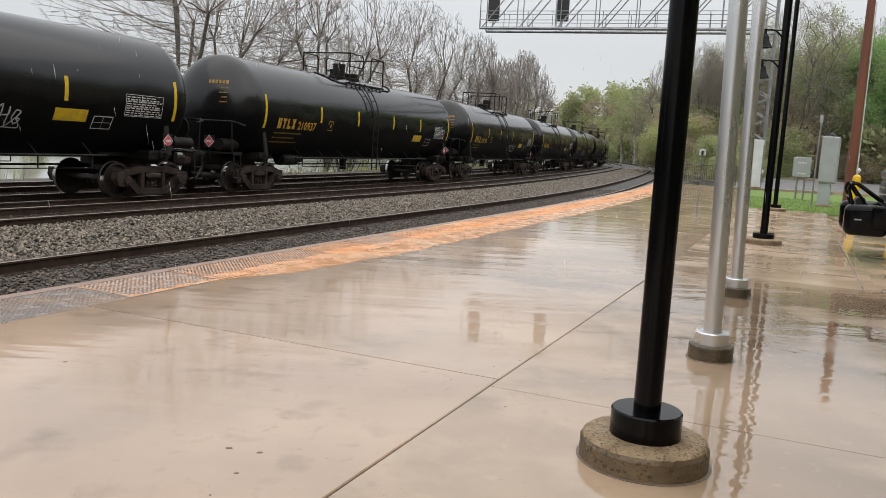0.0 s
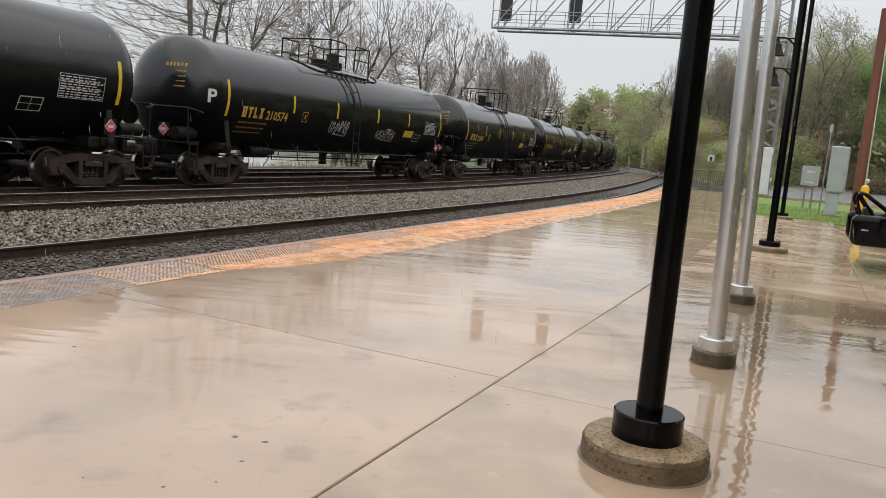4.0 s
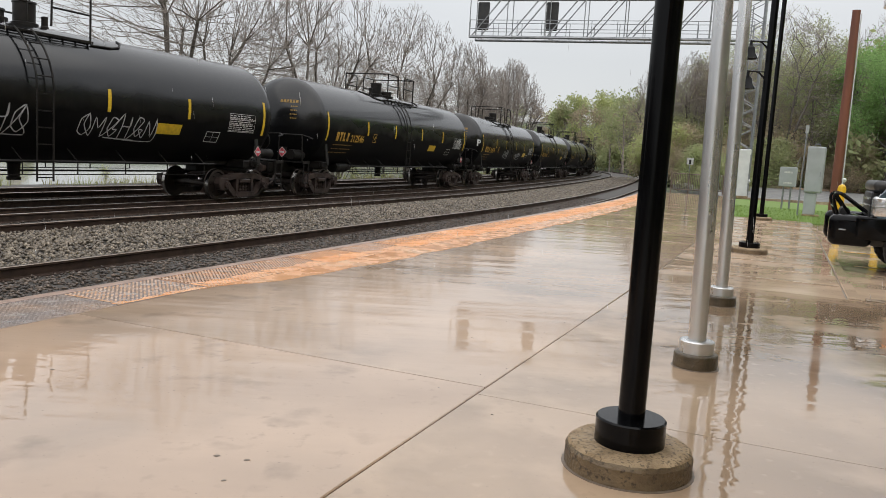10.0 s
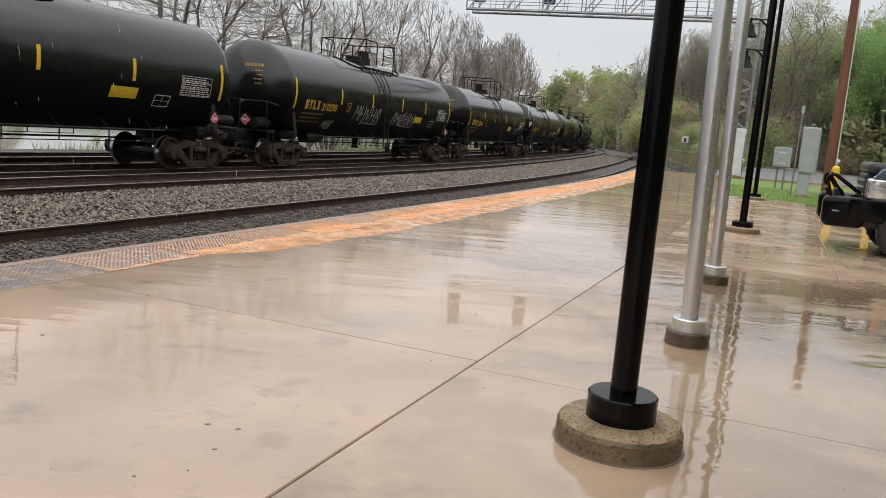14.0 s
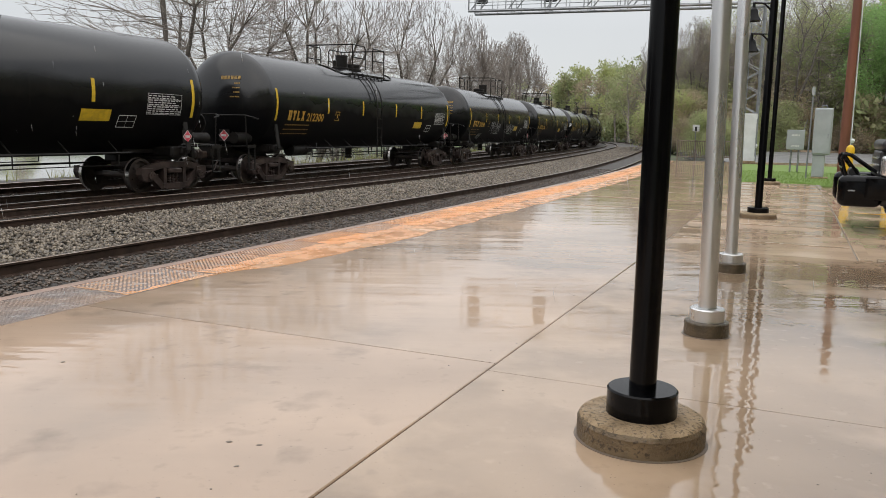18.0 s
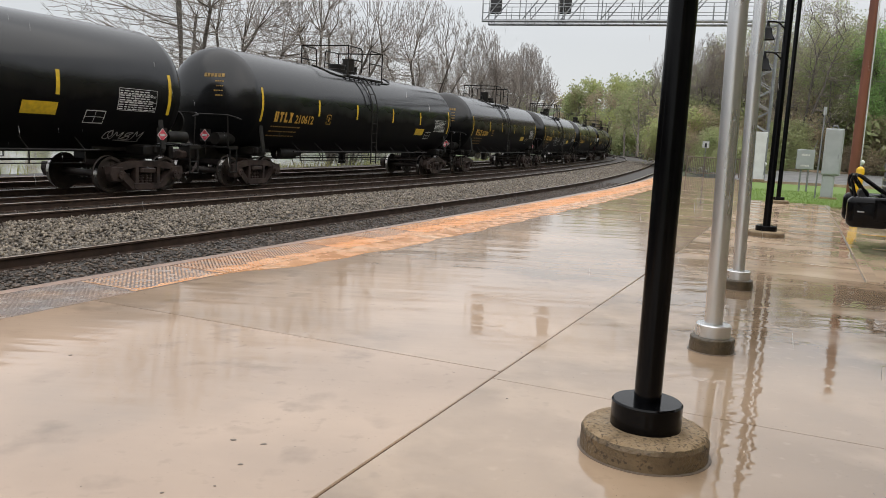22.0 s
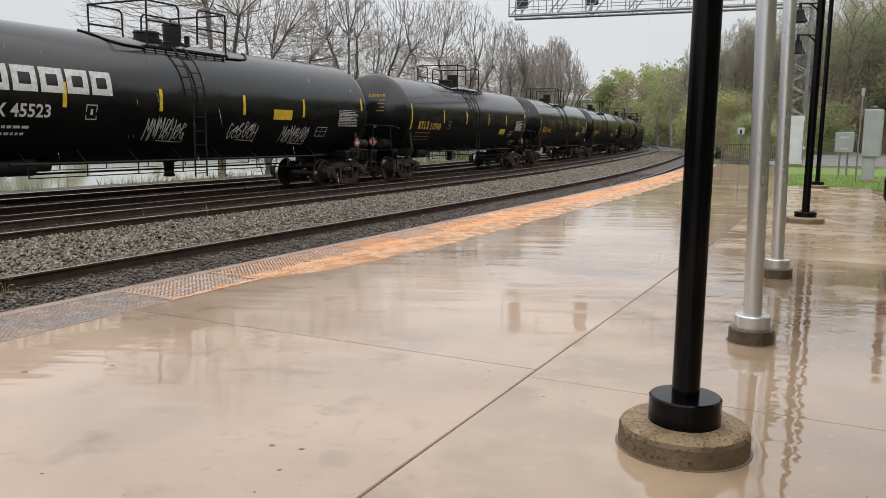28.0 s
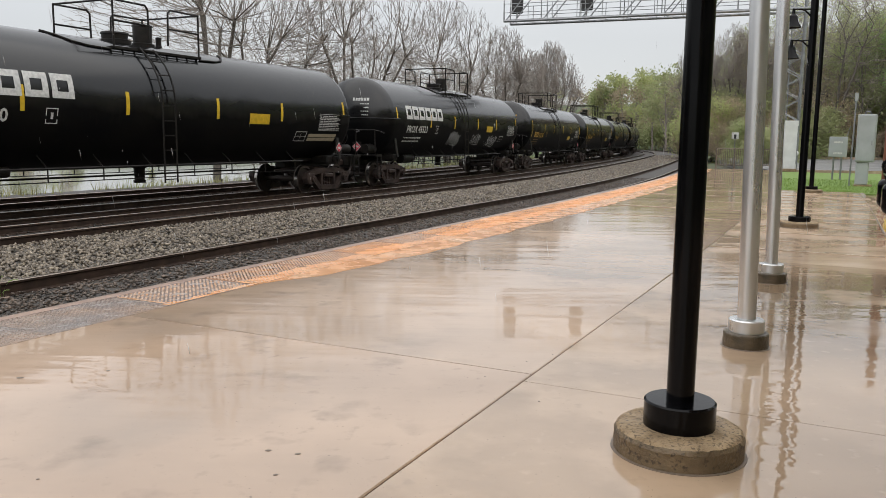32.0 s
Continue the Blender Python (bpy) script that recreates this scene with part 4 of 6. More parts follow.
def scribble(seed, x, v, w, h, strokes):
    """One spray-painted line that loops through made-up shapes, with a mark under it."""
    rng = random.Random(seed)
    sh = Shape()
    pts, last = [], -1
    for k in range(strokes):
        g = rng.choice([i for i in range(len(GLYPHS)) if i != last])
        last = g
        lift, tall = rng.uniform(-0.05, 0.05), rng.uniform(0.85, 1.15)
        for a, b in GLYPHS[g]:
            pts.append((x + w * (k + a * 0.95 + b * 0.12) / strokes, v - 0.22 - h / 2 + h * (b * tall + lift) + rng.uniform(-0.03, 0.03) * h))
    pts += [(x + w * 0.98, v - 0.30 - h / 2), (x + w * 0.35, v - 0.25 - h / 2), (x + w * 0.75, v - 0.29 - h / 2)]
    fine, steps = [], 5 * (len(pts) - 1)
    for i in range(steps + 1):
        t = i / steps * (len(pts) - 1)
        j = min(int(t), len(pts) - 2)
        f = t - j
        p0, p1, p2, p3 = pts[max(j - 1, 0)], pts[j], pts[j + 1], pts[min(j + 2, len(pts) - 1)]
        q = [0.5 * (2 * b + (c - a) * f + (2 * a - 5 * b + 4 * c - d) * f * f + (3 * b - a - 3 * c + d) * f ** 3) for a, b, c, d in zip(p0, p1, p2, p3)]
        fine.append((p1[0] + (p2[0] - p1[0]) * f) * 0.45 + q[0] * 0.55)
        fine.append((p1[1] + (p2[1] - p1[1]) * f) * 0.45 + q[1] * 0.55)
    line = list(zip(fine[::2], fine[1::2]))
    t = 0.014
    rows = []
    for i, (a, b) in enumerate(line):
        (e, f), (c, d) = line[max(i - 1, 0)], line[min(i + 1, len(line) - 1)]
        m = math.hypot(c - e, d - f) + 1e-6
        nx, ny = -(d - f) / m * t, (c - e) / m * t
        rows += [on_tank(a + nx, b + ny, 0.007), on_tank(a - nx, b - ny, 0.007)]
    sh.add(rows, [(2 * i, 2 * i + 2, 2 * i + 3, 2 * i + 1) for i in range(len(line) - 1)])
    return sh


def block_letters(word, h, w, gap):
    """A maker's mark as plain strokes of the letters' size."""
    sh = Shape()
    t = h * 0.27
    x = 0.0
    for c in word:
        lf, rt = (0, 0, t, h), (w - t, 0, w, h)
        bot, top = (t, 0, w - t, t), (t, h - t, w - t, h)
        bars = {"u": [lf, rt, bot], "t": [(0, h - t, w, h), (w / 2 - t / 2, 0, w / 2 + t / 2, h - t)], "l": [lf, (t, 0, w, t)], "o": [lf, rt, bot, top],
                "x": [(w / 2 - t / 2, h / 2 - t / 2, w / 2 + t / 2, h / 2 + t / 2)]}[c]
        for x0, y0, x1, y1 in bars:
            n = max(1, math.ceil((y1 - y0) / 0.06))
            vs = [(x + u, y0 + (y1 - y0) * i / n, 0) for i in range(n + 1) for u in (x0, x1)]
            sh.add(vs, [(2 * i, 2 * i + 1, 2 * i + 3, 2 * i + 2) for i in range(n)])
        if c == "x":
            for i in (0, 1):
                for j in (0, 1):
                    cx, cy, u, v = i * w, j * h, 1 - 2 * i, 1 - 2 * j
                    q = [(x + cx, cy, 0), (x + cx + u * t, cy, 0), (x + w / 2 - u * 0.0, h / 2 - v * t / 2, 0), (x + w / 2 - u * t / 2, h / 2 - v * 0.0, 0)]
                    sh.add(q if u * v > 0 else q[::-1], [(0, 1, 2, 3)])
        x += w + gap
    return sh


def bars(x, v, rows, w, h, gap, seed, fill=0.85):
    """Lines of small print as dashes."""
    rng = random.Random(seed)
    sh = Shape()
    for r in range(rows):
        u = x
        while u < x + w * rng.uniform(fill - 0.1, fill + 0.1):
            d = rng.uniform(0.05, 0.16)
            y = v - r * (h + gap)
            sh.add([on_tank(u, y, 0.006), on_tank(u + d, y, 0.006), on_tank(u + d, y + h, 0.006), on_tank(u, y + h, 0.006)], [(0, 1, 2, 3)])
            u += d + 0.035
    return sh


SHARED = {}


def shared(name, maker, mats, smooth_angle=30):
    if name not in SHARED:
        SHARED[name] = maker().mesh(name, mats, smooth_angle)
    return SHARED[name]


def valve(x, r, h):
    z = TANK_Z + TANK_R
    sh = Shape()
    sh.lathe([(r * 1.25, z - 0.06), (r * 1.25, z + 0.04), (r, z + 0.06), (r, z + h - 0.05), (r * 1.1, z + h - 0.04), (r * 1.05, z + h), (0.001, z + h + 0.02)], 16, Matrix.Translation((x, 0, 0)))
    return sh


def guard_rails(car, shared_as):
    """The railing round the top fittings, piece by piece."""
    z0, z1, hx, hy = TANK_Z + TANK_R - 0.25, TANK_Z + TANK_R + 0.80, 1.35, 0.95
    pieces = []
    for y in (-hy, hy):
        for x in (-hx, hx):
            pieces.append(("rail_post", [(x, y, z0), (x, y, z1)]))
        for d in (-1, 1):
            pieces.append(("hand_rail", [(d * hx, y, z1), (d * 0.40, y, z1), (d * 0.32, y, z1 - 0.08), (d * 0.30, y, z0 + 0.2)]))
            pieces.append(("mid_rail", [(d * hx, y, z1 - 0.45), (d * 0.30, y, z1 - 0.45)]))
    for x in (-hx, hx):
        pieces.append(("end_rail", [(x, -hy, z1), (x, hy, z1)]))
    for i, (name, pts) in enumerate(pieces):
        part(name, shared("%s_%d" % (name, i), lambda: Shape().pipe(pts, 0.024), FRAME), None, car)


def grating():
    sh = Shape()
    z = TANK_Z + TANK_R - 0.24
    for y in (-0.78, 0.78):
        for k in range(7):
            sh.box((0, y - 0.2 + k * 0.066, z), (2.8, 0.022, 0.05))
        for k in range(9):
            sh.box((-1.36 + k * 0.34, y, z - 0.015), (0.02, 0.46, 0.04))
        for x in (-1.3, 0, 1.3):
            sh.rod((x, y, z), (x, y * 0.92, z - 0.25), 0.03, n=6)
    return sh


def ladder():
    sh = Shape()
    for x in (-0.62, -0.22):
        pts = []
        for i in range(13):
            a = radians(-62 + i * 9.6)
            r = TANK_R + 0.13
            pts.append((x, -r * math.cos(a), TANK_Z + r * math.sin(a)))
        pts = [(x, -1.62, 0.62), (x, -1.62, TANK_Z)] + [p for p in pts if p[2] > TANK_Z + 0.1]
        sh.pipe(pts, 0.022)
    z = 0.7
    while z < TANK_Z:
        sh.rod((-0.62, -1.62, z), (-0.22, -1.62, z), 0.014, n=5)
        z += 0.34
    for i in range(4):
        a = radians(12 + i * 13)
        r = TANK_R + 0.13
        sh.rod((-0.62, -r * math.cos(a), TANK_Z + r * math.sin(a)), (-0.22, -r * math.cos(a), TANK_Z + r * math.sin(a)), 0.014, n=5)
    return sh


def side_pipes():
    """The low running rail with its hangers."""
    sh = Shape()
    for y in (-1.30, 1.30):
        sh.rod((-5.3, y, 1.02), (5.3, y, 1.02), 0.028, n=6)
        for x in (-4.9, -3.5, -2.1, -0.7, 0.7, 2.1, 3.5, 4.9):
            sh.rod((x, y, 1.04), (x, y, 0.74), 0.016, n=5)
            sh.rod((x, y, 1.02), (x, y * 0.75, 1.30), 0.014, n=5)
        sh.rod((-4.9, y, 0.74), (4.9, y, 0.74), 0.012, n=5)
    return sh


def bottom_outlet():
    sh = Shape()
    sh.lathe([(0.30, 1.2), (0.28, 0.98), (0.14, 0.9), (0.12, 0.62), (0.15, 0.6), (0.15, 0.54), (0.001, 0.53)], 16, Matrix.Translation((0.15, 0, 0)))
    sh.box((0.15, 0, 0.98), (1.0, 0.16, 0.10), bevel=0.03)
    return sh


def end_sill(d):
    """The stub sill, with its draft gear, at one end."""
    sh = Shape()
    sh.box((d * 7.35, 0, 0.92), (2.9, 0.42, 0.34), bevel=0.03)
    sh.box((d * 8.55, 0, 0.92), (0.10, 0.62, 0.46), bevel=0.03)
    sh.box((d * BOGIE, 0, 1.02), (0.5, 2.5, 0.26), bevel=0.05)
    for y in (-1, 1):
        sh.box((d * 7.12, y * 1.37, 1.46), (0.17, 0.05, 0.86), Euler((y * 0.16, 0, 0)).to_matrix(), 0.02)
        sh.box((d * 7.12, y * 1.27, 1.05), (0.34, 0.16, 0.18), None, 0.03)
        sh.box((d * 6.4, y * 0.62, 1.12), (1.5, 0.06, 0.30), None, 0.02)
    return sh


def coupler(d):
    sh = Shape()
    sh.box((d * 8.82, 0, 0.86), (0.55, 0.18, 0.20), bevel=0.04)
    sh.box((d * 9.06, 0.06, 0.86), (0.20, 0.32, 0.30), bevel=0.06)
    sh.pipe([(d * 8.6, -0.3, 0.7), (d * 8.85, -0.34, 0.42), (d * 9.14, -0.30, 0.36)], 0.03)
    return sh


def end_gear(d):
    """The platform, grab irons and brake rigging over the coupler."""
    sh = Shape()
    for k in range(5):
        sh.box((d * (8.22 + k * 0.075), 0, 1.12), (0.035, 2.6, 0.04))
    for y in (-1.3, 1.3):
        sh.box((d * 8.37, y, 1.12), (0.42, 0.04, 0.09))
        sh.pipe([(d * 8.5, y, 1.12), (d * 8.5, y, 0.45), (d * 8.2, y, 0.45), (d * 8.2, y, 1.12)], 0.02)
        sh.rod((d * 8.5, y, 0.75), (d * 8.2, y, 0.75), 0.016, n=5)
    sh.pipe([(d * 8.15, -1.4, 1.9), (d * 8.4, -1.38, 1.95), (d * 8.5, -1.2, 2.0), (d * 8.5, 1.2, 2.0), (d * 8.4, 1.38, 1.95), (d * 8.15, 1.4, 1.9)], 0.022)
    for y in (-1.2, 1.2):
        sh.rod((d * 8.5, y, 2.0), (d * 8.45, y, 1.12), 0.02, n=5)
    return sh


def brake_gear():
    sh = Shape()
    sh.rod((-5.2, -0.6, 0.95), (-4.3, -0.6, 0.95), 0.2, n=14)
    sh.rod((-4.3, -0.6, 0.95), (-3.9, -0.6, 0.95), 0.12, n=12)
    sh.rod((-8.45, -0.75, 1.35), (-7.75, -0.75, 1.35), 0.17, n=14)
    sh.rod((7.8, -0.85, 1.35), (8.5, -0.85, 1.35), 0.15, n=14)
    sh.rod((8.4, -0.62, 1.75), (8.44, -0.62, 1.75), 0.28, n=18)
    sh.rod((-6, 0.12, 0.74), (6, 0.12, 0.74), 0.025, n=5)
    return sh


def placard(d):
    sh = Shape()
    q, c = 0.15, Vector((d * 7.1, -1.42, 1.40)) if d > 0 else Vector((-8.62, -0.55, 1.42))
    turn = Matrix.Rotation(0 if d > 0 else radians(-90), 4, "Z")
    m = Matrix.Translation(c) @ turn
    dia = lambda w, y: [m @ Vector(p) for p in ((0, y, -w), (w, y, 0), (0, y, w), (-w, y, 0))]
    sh.add(dia(q * 1.14, 0), [(0, 1, 2, 3)], 1)
    sh.add(dia(q, -0.005), [(0, 1, 2, 3)], 0)
    sh.add([m @ Vector(p) for p in ((-0.085, -0.009, -0.03), (0.085, -0.009, -0.03), (0.085, -0.009, 0.03), (-0.085, -0.009, 0.03))], [(0, 1, 2, 3)], 1)
    sh.box(m @ Vector((0, 0.02, 0)), (0.34, 0.02, 0.34), turn.to_3x3(), slot=2)
    sh.rod(m @ Vector((0, 0.03, -0.15)), m @ Vector((0, 0.05, -0.5)), 0.02, n=5, slot=2)
    return sh


def tank_car(number, seed, maker="utlc", scrawl=(), flip=False, panel=3.4, tan=False):
    rng = random.Random(seed)
    logo = maker != "utlc"
    car = thing("tank_car", "wet black railway tank car with %s lettering%s" % ("white" if logo else "yellow", " and white graffiti" if scrawl else ""), "tank car", group="freight train")
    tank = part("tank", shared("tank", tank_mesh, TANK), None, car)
    for x, v0, v1 in ((-7.27, -0.55, 0.42), (-4.13, -0.26, 0.25), (-1.53, -0.26, 0.25), (1.4, -0.26, 0.25), (4.05, -0.26, 0.25), (7.26, -0.55, 0.42)):
        part("stripe", shared("stripe%g" % x, lambda: patch(x - 0.05, x + 0.05, v0, v1), YELLOW), None, tank, "yellow reflective stripe")
    ink = WHITE if logo else LETTER
    if logo:
        part("logo", wrap(block_letters("oooooo", 0.50, 0.53, 0.075), -6.48, 0.02), WHITE, tank, "row of white block shapes")
        part("number", wrap(text_mesh("PROX " + number, 0.36, 1.0), -6.38, -0.47, 0.016), WHITE, tank, "white number")
        pr = part("small_print", bars(-6.45, -0.72, 2, 1.7, 0.06, 0.09, seed), WHITE, tank, "small white stencil lines")
    else:
        part("mark", wrap(block_letters("utlx", 0.31, 0.19, 0.07), -6.6, -0.53), LETTER, tank, "yellow block lettering")
        part("number", wrap(text_mesh(number, 0.36, 1.0), -5.5, -0.53, 0.016), LETTER, tank, "yellow number")
        pr = part("small_print", bars(-6.65, -0.70, 3, 1.6, 0.04, 0.12, seed), PRINT, tank, "small yellow stencil lines")
    pr["kind"] = "stuff"
    # end stencil on the rear head
    sh = Shape()
    for r in range(5):
        w = 0.62 if r == 0 else rng.uniform(0.25, 0.5)
        z, h = TANK_Z + 0.62 - r * 0.13, 0.10 if r == 0 else 0.035
        for k in range(6 if r == 0 else 4):
            a0 = -0.75 + k * w / 6
            vs = []
            for yy, zz in ((a0, z), (a0 + w / 8, z), (a0 + w / 8, z + h), (a0, z + h)):
                q = math.hypot(yy, zz - TANK_Z) / TANK_R
                vs.append((-BARREL - 0.78 * math.sqrt(max(0.0, 1 - q * q)) - 0.012, yy, zz))
            sh.add(vs, [(3, 2, 1, 0)])
    es = part("end_stencil", sh, WHITE if logo else PRINT, tank, "small stencil on the tank head")
    es["kind"] = "stuff"
    part("yellow_panel", patch(2.65, 3.5, -0.36, -0.08) if logo else patch(panel, panel + 0.85, -0.70, -0.42), YELLOW, tank, "yellow warning panel")
    d = 0.42 if logo else 0.16
    sh = bars(5.55 + d, -0.06, 9, 1.0, 0.022, 0.030, 77, 0.95)
    for v0, v1 in ((0.0, 0.01), (-0.13, -0.124), (-0.29, -0.284), (-0.50, -0.49)):
        q = patch(5.52 + d, 6.68 + d, v0, v1, 0.006, 1)
        sh.add(q.v, q.f)
    for u in (5.52 + d, 6.0 + d, 6.67 + d):
        q = patch(u, u + 0.012, -0.5, 0.01, 0.006, 3)
        sh.add(q.v, q.f)
    part("data_panel", sh, WHITE, tank, "white grid of small print")
    sh = Shape()
    for a, b, c, d in ((4.85, 5.40, -0.86, -0.84), (4.85, 5.40, -0.56, -0.54), (4.85, 4.87, -0.86, -0.54), (5.38, 5.40, -0.86, -0.54), (5.12, 5.13, -0.86, -0.54), (4.85, 5.40, -0.70, -0.69)):
        q = patch(a, b, c, d, 0.006, 1)
        sh.add(q.v, q.f)
    part("stencil_box", sh, WHITE, tank)
    if tan:
        for k in range(2):
            part("decal", patch(5.50, 7.0, -0.72 - k * 0.13, -0.61 - k * 0.13), TAN, tank, "plain beige strip")
    sh = Shape()
    for a, b, c, d in ((-3.60, -3.32, -0.50, -0.48), (-3.60, -3.32, -0.20, -0.18), (-3.60, -3.58, -0.50, -0.18), (-3.34, -3.32, -0.50, -0.18), (-3.49, -3.43, -0.40, -0.27)):
        q = patch(a, b, c, d, 0.006, 1)
        sh.add(q.v, q.f)
    part("stencil_box", sh, ink, tank)
    for i, (x, v, w, h, n) in enumerate(scrawl):
        part("graffiti", scribble(seed * 7 + i, x, v, w, h, n), GRAFF, tank, "white spray-painted scrawl")
    if number == "210574":  # one letter daubed on the curve of the head
        sh = text_mesh("P", 0.55)
        pts = []
        for u, v, _ in sh.v:
            f = math.pi / 2 - (0.62 - u) / 1.1
            r = (TANK_R + 0.008) * math.sin(f)
            pts.append((-BARREL - 0.788 * math.cos(f), -r * math.cos((v - 0.25) / TANK_R), TANK_Z + r * math.sin((v - 0.25) / TANK_R)))
        sh.v = pts
        part("graffiti", sh, WHITE, tank, "white painted letter")
    if logo:  # the lower half of each head has a second skin with a ledge
        for d in (-1, 1):
            def skin():
                sh = Shape()
                n, prof = 16, [(TANK_R + 0.03, 7.05)] + [((TANK_R + 0.03) * math.sin(math.pi / 2 * (8 - i) / 8), BARREL + 0.81 * math.cos(math.pi / 2 * (8 - i) / 8)) for i in range(9)]
                vs = [(d * x, -max(r, 0.002) * math.cos(math.pi * k / n), TANK_Z - max(r, 0.002) * math.sin(math.pi * k / n)) for r, x in prof for k in range(n + 1)]
                fs = [(j * (n + 1) + k, j * (n + 1) + k + 1, (j + 1) * (n + 1) + k + 1, (j + 1) * (n + 1) + k) for j in range(len(prof) - 1) for k in range(n)]
                sh.add(vs, fs)
                pts = [(d * x, -r, TANK_Z) for r, x in prof]
                sh.pipe(pts + [(p[0], -p[1], p[2]) for p in reversed(pts)], 0.022, n=5)
                return sh
            part("head_shield", shared("head_shield%d" % d, skin, TANK), None, car)
    for e in (-1, 1):
        def strip():
            pts = []
            for x, deg in ((-2.75, 78), (-2.6, 68), (-2.35, 58), (-2.0, 54), (-1.4, 53)):
                a = radians(deg)
                pts.append((e * x, -(TANK_R + 0.02) * math.cos(a), TANK_Z + (TANK_R + 0.02) * math.sin(a)))
            return Shape().pipe(pts, 0.022, n=5)
        part("skid_strip", shared("skid_strip%d" % e, strip, FRAME), None, tank)
    f = -1 if flip else 1
    for nm, x, r, h in (("manway", -0.45, 0.30, 0.22), ("valve_housing", 0.42, 0.23, 0.50), ("vent", 0.95, 0.07, 0.26)):
        part(nm, shared("%s%d" % (nm, f), lambda: valve(f * x, r, h), FRAME), None, car)
    guard_rails(car, "top")
    part("top_grating", shared("top_grating", grating, FRAME), None, car)
    part("ladder", shared("ladder", ladder, FRAME), None, car)
    part("side_rail", shared("side_rail", side_pipes, FRAME), None, car)
    part("bottom_outlet", shared("bottom_outlet", bottom_outlet, FRAME), None, car)
    part("brake_gear", shared("brake_gear", brake_gear, FRAME), None, car)
    for d in (-1, 1):
        sill = part("end_sill", shared("end_sill%d" % d, lambda: end_sill(d), FRAME), None, car)
        part("coupler", shared("coupler%d" % d, lambda: coupler(d), TRUCKMAT), None, sill)
        part("end_platform", shared("end_platform%d" % d, lambda: end_gear(d), FRAME), None, car)
        part("placard", shared("placard%d" % d, lambda: placard(d), [REDPLAC, WHITE, FRAME]), None, car, "red and white diamond placard")
        truck = part("truck_bolster", shared("truck_bolster%d" % d, lambda: Shape().box((d * BOGIE, 0, 0.66), (0.42, 1.8, 0.26), bevel=0.05), TRUCKMAT), None, car)
        for y in (-1.02, 1.02):
            part("side_frame", shared("side_frame%d%d" % (d, y > 0), lambda: side_frame(d * BOGIE, y), TRUCKMAT), None, truck)
            part("spring_nest", shared("spring_nest%d%d" % (d, y > 0), lambda: spring(d * BOGIE, y), TRUCKMAT), None, truck)
        for a in (-1, 1):
            part("wheelset", shared("wheelset", wheelset_mesh, [WHEELMAT, TREAD]), None, car, "", pose(d * BOGIE + a * AXLE, 0, WHEEL_R))
    return car


def train_way(t):
    """How far the gap behind the car before the first has come."""
    return 35.55 + 3.9953 * t + 0.0057 * t * t


# the train's own track, with its length from the line's start
WAY_S = [-60 + 0.5 * i for i in range(900)]
WAY_P = [at(q, TRAIN_OFF + spread(q)) for q in WAY_S]
WAY_U = [-60.0]
for p, q in zip(WAY_P, WAY_P[1:]):
    WAY_U.append(WAY_U[-1] + (q - p).length)


def on_track(u):
    return Vector((float(np.interp(u, WAY_U, [p.x for p in WAY_P])), float(np.interp(u, WAY_U, [p.y for p in WAY_P])), 0))


TRAIN = []
CARS = [("210448", ()), ("211206", ()), ("210835", ((-2.2, -0.55, 2.2, 0.35, 6),)), ("210561", ()), ("210190", ((1.0, -0.5, 1.6, 0.4, 5),)), ("210937", ()),
        ("210574", ((-1.9, -0.35, 1.3, 0.42, 5), (1.5, -0.45, 1.6, 0.36, 6))), ("212546", ()), ("210290", ((-2.9, -0.32, 2.3, 0.62, 5), (0.6, -0.36, 2.4, 0.55, 6), (-4.9, -0.85, 0.7, 0.3, 3))),
        ("212300", ()), ("210612", ()), ("210768", ((5.6, -0.95, 1.2, 0.3, 4),)), ("45523", ((-1.9, -0.5, 1.3, 0.5, 7), (0.9, -0.5, 1.2, 0.45, 6), (3.2, -0.6, 1.3, 0.5, 7))), ("45510", ()), ("45518", ())]
PANELS = {"210574": 3.82, "210612": 3.75, "210768": 3.25, "210937": 3.5, "210290": 3.0, "212546": 2.45}
for i, (number, scrawl) in enumerate(CARS):
    k = i - 4
    car = tank_car(number, 40 + i, "utlc" if len(number) == 6 else "rrocor", scrawl, number in ("210937", "212546", "212300"), PANELS.get(number, 3.4), number == "45510")
    TRAIN.append((car, k))


def motions():
    """The cars roll along the third track at a steady pace; their wheels turn with them; the rain falls."""
    walk(RAIN, [(float(j), pose(RAIN_DRIFT * RAIN_SPEED * j, 0, -RAIN_SPEED * j)) for j in range(33)])
    for car, k in TRAIN:
        rows = []
        for j in range(0, 33):
            s = train_way(j) - CAR_L * k + CAR_L / 2
            a, b = on_track(s - BOGIE), on_track(s + BOGIE)
            mid, d = (a + b) / 2, b - a
            rows.append((float(j), pose(mid.x, mid.y, RZ, 0, 0, math.degrees(math.atan2(d.y, d.x)))))
        walk(car, rows)
        start = train_way(0)
        for w in [o for o in car.children if o.name.startswith("wheelset")]:
            x = w.location.x
            walk(w, [(f / 30, pose(x, 0, WHEEL_R, 0, math.degrees((train_way(f / 30) - start) / WHEEL_R) % 360, 0)) for f in range(0, 961, 4)])

